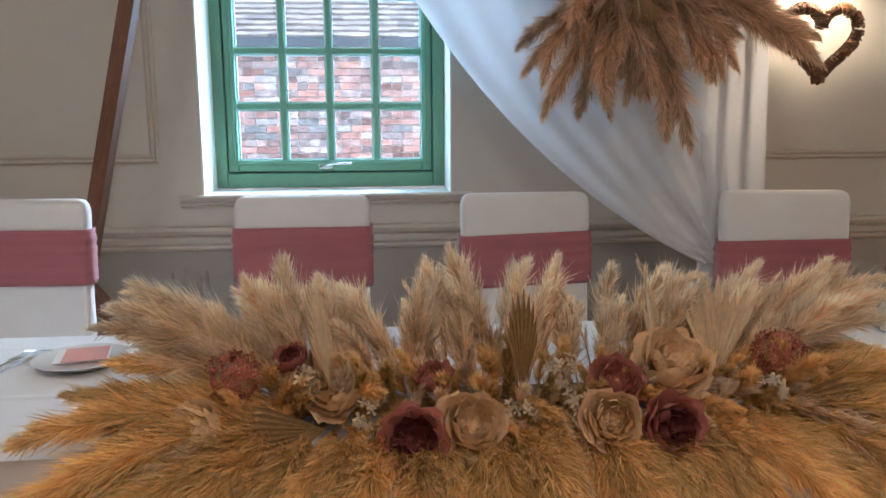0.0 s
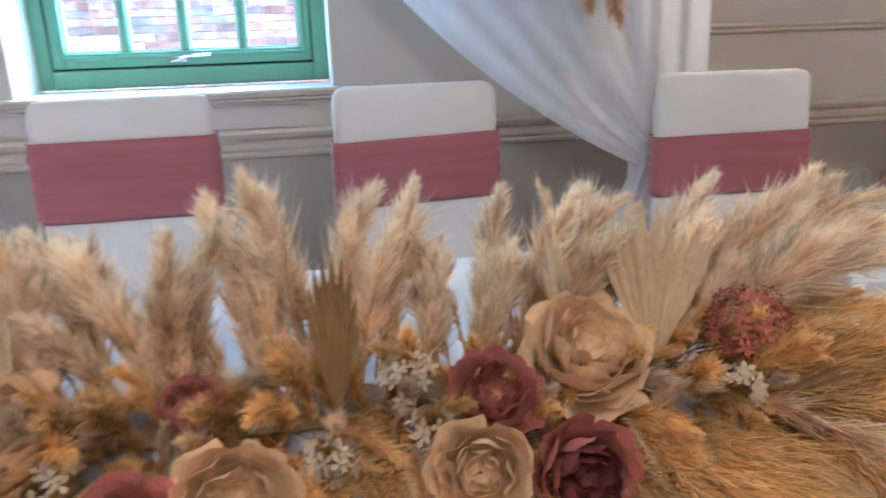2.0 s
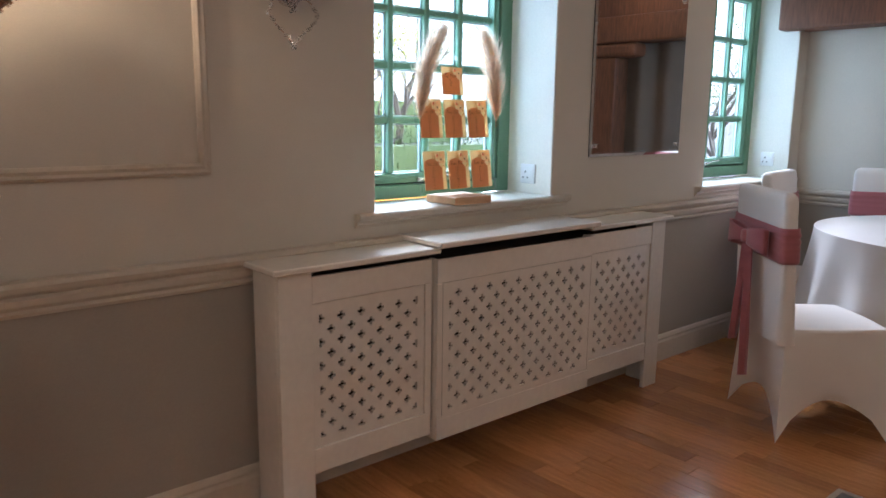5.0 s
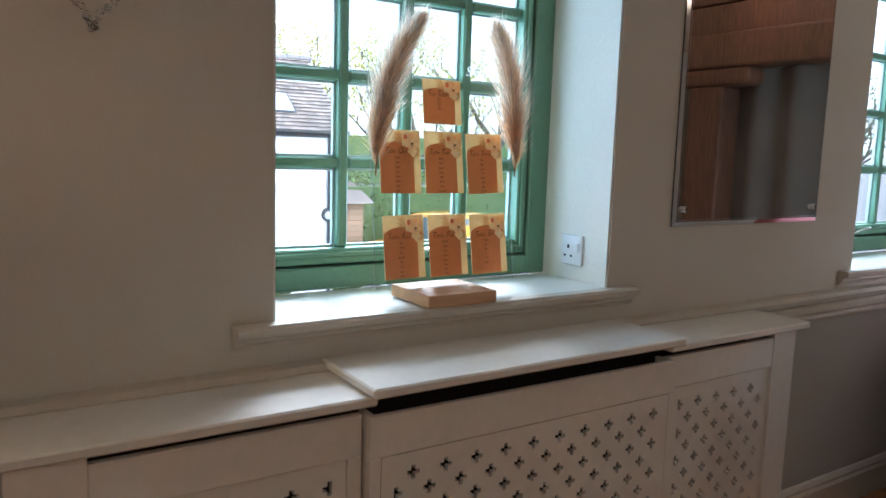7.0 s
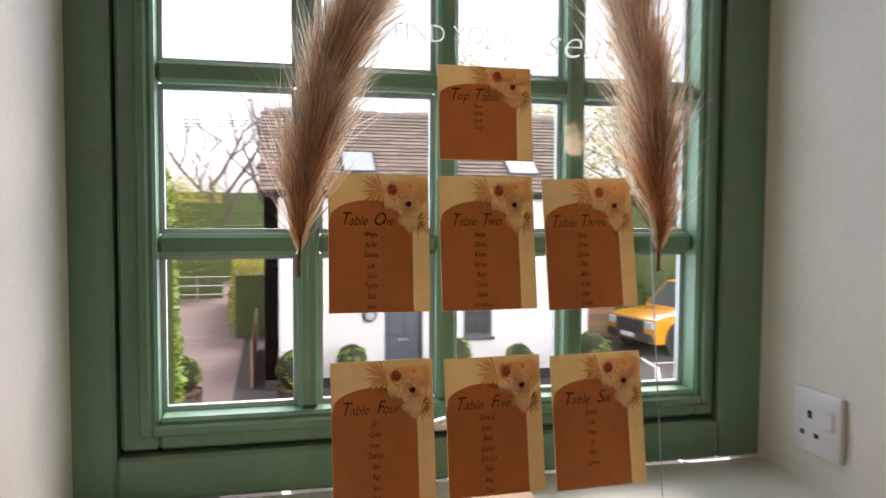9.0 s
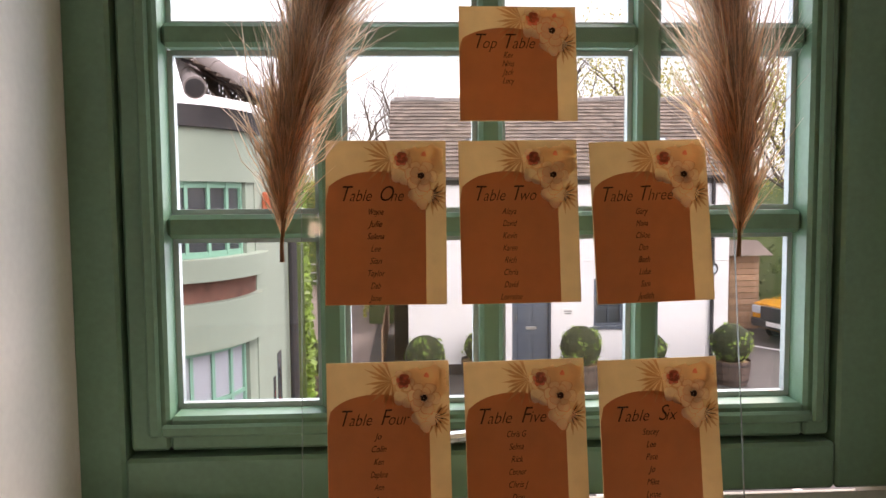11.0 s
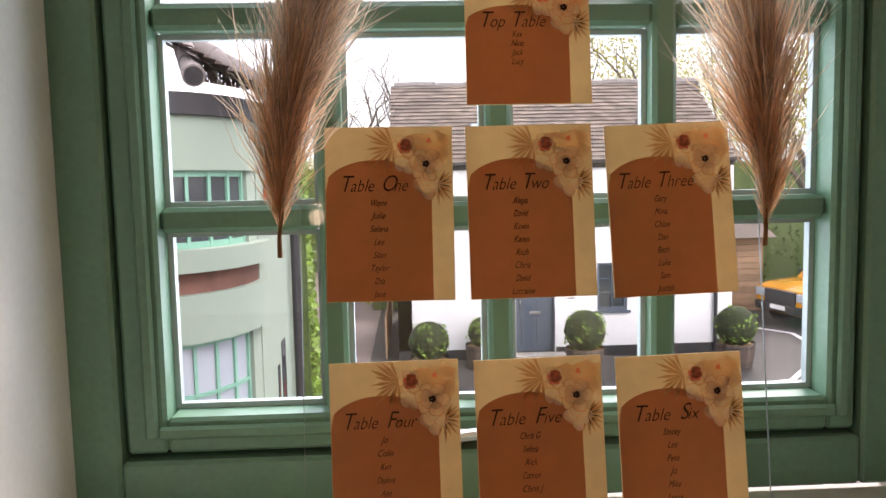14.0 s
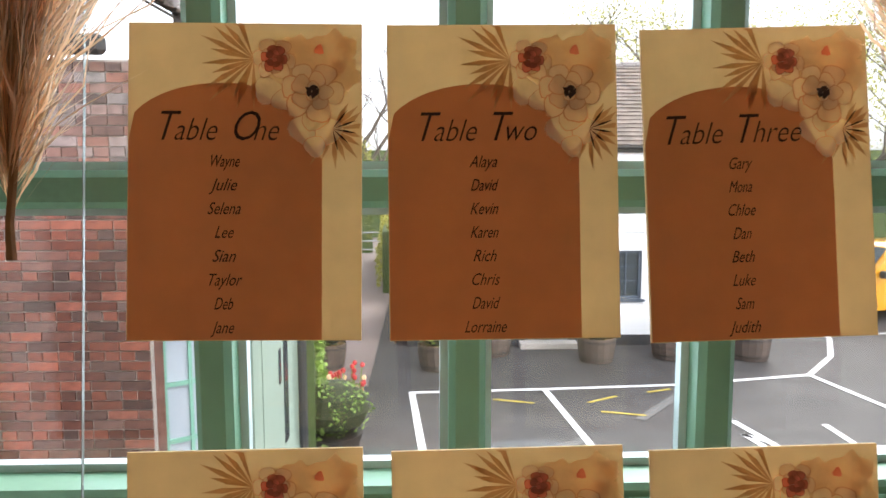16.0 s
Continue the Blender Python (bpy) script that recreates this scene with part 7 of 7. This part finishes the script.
# ---- parked cars ----
def car(name, m, paint, label, L=4.9, H=1.85, pickup=False):
    c = empty(name, m, label, "car")
    half = 0.93
    side = [(-L / 2, 0.55), (-L / 2 + 0.05, 0.95), (-L / 2 + 0.35, 1.05), (-L / 2 + 1.25, 1.12), (-L / 2 + 1.95, H - 0.08), (-L / 2 + 2.4, H), (L / 2 - 1.7, H), (L / 2 - 1.45, 1.15), (L / 2 - 0.02, 1.12), (L / 2, 0.5)] if pickup else [(-L / 2, 0.45), (-L / 2 + 0.05, 0.80), (-L / 2 + 0.25, 0.90), (-L / 2 + 1.05, 1.0), (-L / 2 + 1.75, H - 0.06), (-L / 2 + 2.3, H), (L / 2 - 0.9, H - 0.1), (L / 2 - 0.25, 1.05), (L / 2, 0.95), (L / 2, 0.4)]
    vs, fs = [], []
    prof = side + [(L / 2 - 0.1, 0.32), (-L / 2 + 0.1, 0.32)]
    n = len(prof)
    for y, k in ((-half + 0.0, 0.0), (-half + 0.12, 1), (half - 0.12, 1), (half, 0.0)):
        for x, z in prof:
            inset = 0.16 * max(0, z - 1.0) / 0.8
            yy = y * (1 - inset) if abs(y) > 0.85 else y * (1 - inset)
            vs.append((x * (0.985 if not k else 1), yy, z - (0.02 if not k and z > 1 else 0)))
    for r in range(3):
        for k in range(n):
            k2 = (k + 1) % n
            fs.append((r * n + k, r * n + k2, (r + 1) * n + k2, (r + 1) * n + k))
    fs += [tuple(range(n)), tuple(range(3 * n, 4 * n))[::-1]]
    bm = bmesh.new()
    vv = [bm.verts.new(v) for v in vs]
    for f in fs:
        bm.faces.new([vv[i] for i in f])
    bmesh.ops.recalc_face_normals(bm, faces=bm.faces[:])
    shade(part("body", bm, paint, c), 35)
    h0, h1 = (1.14, H - 0.13) if pickup else (1.02, H - 0.14)
    for s in (-1, 1):
        yo = s * (half * (1 - 0.16 * 0.35 / 0.8) + 0.004)
        yi = s * (half * (1 - 0.16 * 0.75 / 0.8) + 0.012)
        xa = -L / 2 + 1.42
        for x0, x1, x2, x3 in ((xa, xa + 1.05, xa + 1.05, xa + 0.62), (xa + 1.12, xa + 1.85, xa + 1.75, xa + 1.12)):
            part("side_window", ([(x0, yo, h0), (x1, yo, h0), (x2, yi, h1), (x3, yi, h1)], [(0, 1, 2, 3)]), M_CARGLASS, c, "dark side window")
    xw0, xw1 = -L / 2 + 1.30, -L / 2 + 1.92
    part("windscreen", ([(xw0 - 0.02, -0.76, h0 + 0.02), (xw0 - 0.02, 0.76, h0 + 0.02), (xw1 - 0.05, 0.68, h1 + 0.02), (xw1 - 0.05, -0.68, h1 + 0.02)], [(0, 1, 2, 3)]), M_CARGLASS, c, "dark windscreen")
    part("grille", bx(-L / 2 - 0.03, -0.55, 0.58, -L / 2 + 0.06, 0.55, 0.92, 0.03, 2), M_DARKPLASTIC, c, "black grille")
    part("bumper", bx(-L / 2 - 0.06, -0.88, 0.36, -L / 2 + 0.10, 0.88, 0.58, 0.04, 2), M_DARKPLASTIC, c, "dark bumper")
    part("number_plate", bx(-L / 2 - 0.075, -0.26, 0.44, -L / 2 - 0.055, 0.26, 0.55), M_SOCKET, c, "white number plate")
    for s in (-1, 1):
        part("headlight", bx(-L / 2 - 0.02, s * 0.74 - 0.16, 0.70, -L / 2 + 0.16, s * 0.74 + 0.16, 0.90, 0.03, 2), M_FROST, c, "clear headlight")
        part("wing_mirror", bx(-L / 2 + 1.45, s * 1.02 - 0.09, 1.10, -L / 2 + 1.58, s * 1.02 + 0.09, 1.28, 0.03, 2), M_DARKPLASTIC, c)
        for wx in (-L / 2 + 0.92, L / 2 - 0.95):
            wr = 0.40 if pickup else 0.33
            part("wheel_arch", moved(lathe([(wr + 0.11, -0.01), (wr + 0.11, 0.03), (wr - 0.02, 0.03)], 24), pose(wx, s * (half + 0.005), wr, -90 * s, 0, 0)), M_DARKPLASTIC, c)
            wheel = shade(part("wheel", moved(lathe([(0.0, -0.11), (wr * 0.9, -0.11), (wr, -0.07), (wr, 0.07), (wr * 0.94, 0.11), (wr * 0.64, 0.11), (wr * 0.62, 0.07)], 28), pose(wx, s * (half - 0.06), wr, -90 * s, 0, 0)), M_RUBBER, c))
            part("rim", moved(lathe([(0.0, 0.06), (wr * 0.62, 0.06)], 20), pose(wx, s * (half - 0.06), wr, -90 * s, 0, 0)), M_DARKPLASTIC, wheel)
            for q in range(6):
                a = math.pi * q / 3
                part("spoke", moved(bx_mesh(-0.03, 0.05, 0.062, 0.03, wr * 0.61, 0.09), pose(wx, s * (half - 0.06), wr, -90 * s, 0, 0) @ Matrix.Rotation(a, 4, "Z")), M_METAL, wheel, "alloy spoke")
    return c


def bx_mesh(x0, y0, z0, x1, y1, z1):
    vs = [(x0, y0, z0), (x1, y0, z0), (x1, y1, z0), (x0, y1, z0), (x0, y0, z1), (x1, y0, z1), (x1, y1, z1), (x0, y1, z1)]
    return vs, [(0, 3, 2, 1), (4, 5, 6, 7), (0, 1, 5, 4), (1, 2, 6, 5), (2, 3, 7, 6), (3, 0, 4, 7)]


car("pickup_truck", pose(15.9, 21.0, GZ, 0, 0, 12), M_YELLOWCAR, "amber yellow pickup truck parked in the yard", 5.3, 1.88, True)
car("parked_car", pose(18.6, 16.6, GZ, 0, 0, 20), M_WHITECAR, "white hatchback parked in the yard", 4.2, 1.5)
car("parked_van", pose(24.5, 19.5, GZ, 0, 0, 8), M_BLUECAR, "blue van parked in the yard", 4.8, 2.1)


# ---- trees, hedges and distance ----
def tree(x, y, h, crown, seed, leaf=M_SPRING, n=9000, bare=False, size=0.10, label="tree in pale yellow spring leaf"):
    rng = random.Random(seed)
    t = empty("tree", pose(x, y, GZ), label, "tree", "trees round the yard")
    tips = []

    def grow(p, d, r, ln, lvl):
        pts = [p]
        q = Vector(p)
        dd = Vector(d)
        for k in range(4):
            dd = (dd + Vector((rng.uniform(-.18, .18), rng.uniform(-.18, .18), 0.06))).normalized()
            q = q + dd * ln / 4
            pts.append(tuple(q))
        segs.append(tube(pts, r, 6 if lvl < 2 else 4, 0.55))
        if lvl < 4:
            for k in range(3 if lvl else 5):
                a = rng.uniform(0, 6.28)
                base = Vector(pts[2 + (k % 3)])
                nd = (dd * 0.75 + Vector((math.cos(a), math.sin(a), rng.uniform(0, 0.5))) * 0.75).normalized()
                grow(tuple(base), nd, r * 0.5, ln * rng.uniform(0.55, 0.72), lvl + 1)
        else:
            tips.append(tuple(q))
        if lvl >= 3:
            tips.append(tuple(q))
    segs = []
    grow((0, 0, 0), (0, 0, 1), 0.16 * h / 8, h * 0.42, 0)
    part("trunk_and_limbs", joined(*segs), M_BARK, t)
    if not bare:
        rg = np.random.default_rng(seed)
        P = np.array(tips)[rg.integers(0, len(tips), n)] + rg.normal(0, crown * 0.13, (n, 3))
        a1 = rg.normal(0, 1, (n, 3))
        a1 /= np.linalg.norm(a1, axis=1)[:, None]
        a2 = np.cross(a1, rg.normal(0, 1, (n, 3)))
        a2 /= np.linalg.norm(a2, axis=1)[:, None]
        s = (size * rg.uniform(0.5, 1.3, n))[:, None]
        V = np.concatenate([P - a1 * s * 0.5, P - a2 * s * 0.3, P + a1 * s * 0.5, P + a2 * s * 0.3], 0)
        cr = part("crown", ([tuple(v) for v in V.tolist()], [(k, k + n, k + 2 * n, k + 3 * n) for k in range(n)]), leaf, t)
    return t


tree(13.0, 27.5, 10.5, 5, 1)
tree(17.5, 26, 10, 5, 2)
tree(22.5, 27, 11, 5.5, 3)
tree(28, 24, 10, 5, 4, n=7000)
tree(10.2, 29, 11.5, 5, 5, n=5000)
tree(4.2, 34, 10, 4, 6, bare=True, label="bare grey winter tree")
tree(1.4, 42, 12, 4, 7, bare=True, label="bare grey winter tree")
tree(-2.5, 47, 11, 4, 8, M_SPRING, 3000, label="tree in pale yellow spring leaf")
tree(33, 18, 9, 5, 9, M_HEDGE, 5000, label="dark green leafy tree")


def hedge(name, x0, y0, x1, y1, h, w, n, material, label, seed):
    hd = empty(name, pose((x0 + x1) / 2, (y0 + y1) / 2, GZ), label, "hedge")
    rg = np.random.default_rng(seed)
    t = rg.random(n)
    a = rg.random(n) * math.pi
    cx = (x1 - x0) * (t - 0.5)
    cy = (y1 - y0) * (t - 0.5)
    dx, dy = (y1 - y0), -(x1 - x0)
    dl = math.hypot(dx, dy)
    rad = np.array([1 + 0.35 * noise.noise(Vector((tt * dl * 0.8, aa * 1.5, seed))) for tt, aa in zip(t.tolist(), a.tolist())]) * rg.uniform(0.8, 1.0, n)
    P = np.stack([cx + dx / dl * np.cos(a) * w * rad, cy + dy / dl * np.cos(a) * w * rad, np.sin(a) ** 0.6 * h * rad], -1)
    a1 = rg.normal(0, 1, (n, 3))
    a1 /= np.linalg.norm(a1, axis=1)[:, None]
    a2 = np.cross(a1, rg.normal(0, 1, (n, 3)))
    a2 /= np.linalg.norm(a2, axis=1)[:, None]
    s = (0.10 * rg.uniform(0.6, 1.4, n))[:, None]
    V = np.concatenate([P - a1 * s * 0.5, P - a2 * s * 0.35, P + a1 * s * 0.5, P + a2 * s * 0.35], 0)
    part("foliage", ([tuple(v) for v in V.tolist()], [(k, k + n, k + 2 * n, k + 3 * n) for k in range(n)]), material, hd)
    ln = dl / 2
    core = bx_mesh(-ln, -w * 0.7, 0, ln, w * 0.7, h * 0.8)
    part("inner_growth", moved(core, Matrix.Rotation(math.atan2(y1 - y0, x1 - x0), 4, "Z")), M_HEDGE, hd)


hedge("ivy_hedge", 2.5, 11.7, 2.0, 15.5, 4.0, 0.45, 7000, M_BOX, "tall ivy-covered hedge beside the wing", 1)
hedge("garden_hedge", 3.45, 24.5, 3.2, 33, 2.3, 0.7, 6000, M_SPRING, "bright green clipped garden hedge", 2)
hedge("spring_shrub", -2.8, 35, 1.9, 35.5, 5.0, 1.2, 6000, M_SPRING, "bright yellow-green shrub beyond the path", 6)
hedge("far_hedge", -8, 40, 6, 44, 3.6, 1.4, 6000, M_HEDGE, "tall dark green hedge", 3)
hedge("yard_hedge", 11.8, 24, 30, 23.0, 3.2, 1.0, 9000, M_HEDGE, "ragged green hedge behind the cars", 4)
hedge("far_wood", -40, 75, 70, 80, 6.5, 4.0, 9000, M_HEDGE, "distant belt of trees", 5)


def garden_shed():
    s = empty("garden_shed", pose(12.9, 22.6, GZ), "brown timber garden shed", "shed")
    for k in range(12):
        part("board", bx(-1.0, -0.02, 0.02 + k * 0.17, 1.0, 0.02, 0.18 + k * 0.17, 0.006), M_FENCE, s)
    part("door", bx(-0.55, -0.05, 0.05, 0.15, -0.022, 1.9, 0.01), M_OAKDARK, s)
    part("roof", ([(-1.2, -0.4, 2.1), (1.2, -0.4, 2.1), (1.2, 1.2, 2.7), (-1.2, 1.2, 2.7)], [(0, 1, 2, 3)]), M_TILE, s)


garden_shed()
fen = empty("picket_fence", pose(3.55, 18.2, GZ), "low weathered wooden fence by the path", "fence")
for k in range(30):
    part("slat", bx(-0.02, k * 0.2, 0.02, 0.02, k * 0.2 + 0.16, 0.95 + 0.03 * math.sin(k), 0.004), M_FENCE, fen)
gate = empty("metal_railing", pose(-0.4, 33, GZ), "galvanised metal railing across the path", "railing")
for z in (0.35, 0.7, 1.05):
    part("rail", tube([(-3, 0, z), (3.2, 0, z)], 0.03, 6), M_GALV, gate)
for x in (-3, -1.5, 0, 1.5, 3.1):
    part("post", tube([(x, 0, 0), (x, 0, 1.1)], 0.035, 6), M_GALV, gate)
pole = empty("telegraph_pole", pose(9.0, 44, GZ), "wooden telegraph pole with wires", "pole")
part("post", tube([(0, 0, 0), (0, 0, 9)], 0.12, 8), M_BARK, pole)
part("crossarm", bx(-0.8, -0.06, 8.3, 0.8, 0.06, 8.45), M_BARK, pole)
for k in range(3):
    part("wire", tube([(-0.6 + 0.6 * k, 0, 8.5), (-14, -2, 7.6 + k * 0.3), (-30, -4, 8.4)], 0.015, 4), M_BLACK, pole)


# ---- bricks of the wing, one by one where they are seen nearest ----
def brickwork():
    me = {}
    for nm, ln in (("stretcher", 0.215), ("header", 0.1025)):
        bm = bx(0, 0, 0, ln, 0.02, 0.065, 0.003)
        m = bpy.data.meshes.new("brick")
        bm.to_mesh(m)
        bm.free()
        m.materials.append(M_BRICK)
        me[nm] = m
    rng = random.Random(12)
    vs, fs = [], []
    near = 0
    row = 0
    z = GZ + 0.01
    while z < EAVE - 0.07:
        x = 2.135
        head = row % 4 == 3
        first = row % 2 == 1
        while x > -8.5:
            ln = 0.1025 if head or first else 0.215
            half, first = ln < 0.2, False
            y = YB - 0.006 + rng.uniform(-0.003, 0.003)
            if near < 300 and x > 0.9 and -1.05 < z < 0.95:
                ob = new("brick", me["header" if half else "stretcher"])
                ob.parent = WING
                ob.matrix_basis = WING_M @ pose(x - ln, y, z, 0, 0, rng.uniform(-0.5, 0.5))
                near += 1
            elif x > -2.6 or z > -0.6:
                o = len(vs)
                v, f = bx_mesh(x - ln, y, z, x, y + 0.02, z + 0.065)
                vs += v
                fs += [tuple(i + o for i in q) for q in f]
            x -= ln + 0.010
        z += 0.075
        row += 1
    ob = part("brickwork", (vs, fs), M_BRICKS, WING)
    ob.matrix_basis = WING_M
    ob["kind"] = "stuff"


brickwork()


# ---- floor strips ----
def floor_strips():
    rng = random.Random(4)
    W = 0.085
    meshes = {}
    vs, fs = [], []
    count = 0
    x = WEST
    while x < EAST - W:
        y = SOUTH + rng.uniform(-0.4, 0)
        while y < WY:
            ln = rng.choice((0.35, 0.45, 0.55, 0.7))
            a, b = max(y, SOUTH), min(y + ln, WY)
            if b - a > 0.05:
                near = 2.7 < x < 6.3 and 1.2 < a < 2.6
                if near and count < 300 and b - a > ln - 0.001:
                    if ln not in meshes:
                        bm = bx(0, 0, -0.006, W - 0.0012, ln - 0.0012, 0.0, 0.0008)
                        m = bpy.data.meshes.new("floor_strip")
                        bm.to_mesh(m)
                        bm.free()
                        m.materials.append(M_FLOOR)
                        meshes[ln] = m
                    ob = new("floor_strip", meshes[ln])
                    ob.parent = FLOOR
                    ob.location = (x, a, 0)
                    count += 1
                else:
                    o = len(vs)
                    v, f = bx_mesh(x, a, -0.006, x + W - 0.0012, b - 0.0012, 0.0)
                    vs += v
                    fs += [tuple(i + o for i in q) for q in f]
            y += ln
        x += W
    ob = part("floor_strips", (vs, fs), M_FLOOR2, FLOOR)
    ob["kind"] = "stuff"


M_FLOOR2 = mat("oak_floor_varnish_far", (0.47, 0.205, 0.068), 0.2, var=0.25, scale=6, fine=60, bump=0.06, dist=0.001, island=0.28, stretch=(10, 1, 1), coat=0.2)
floor_strips()
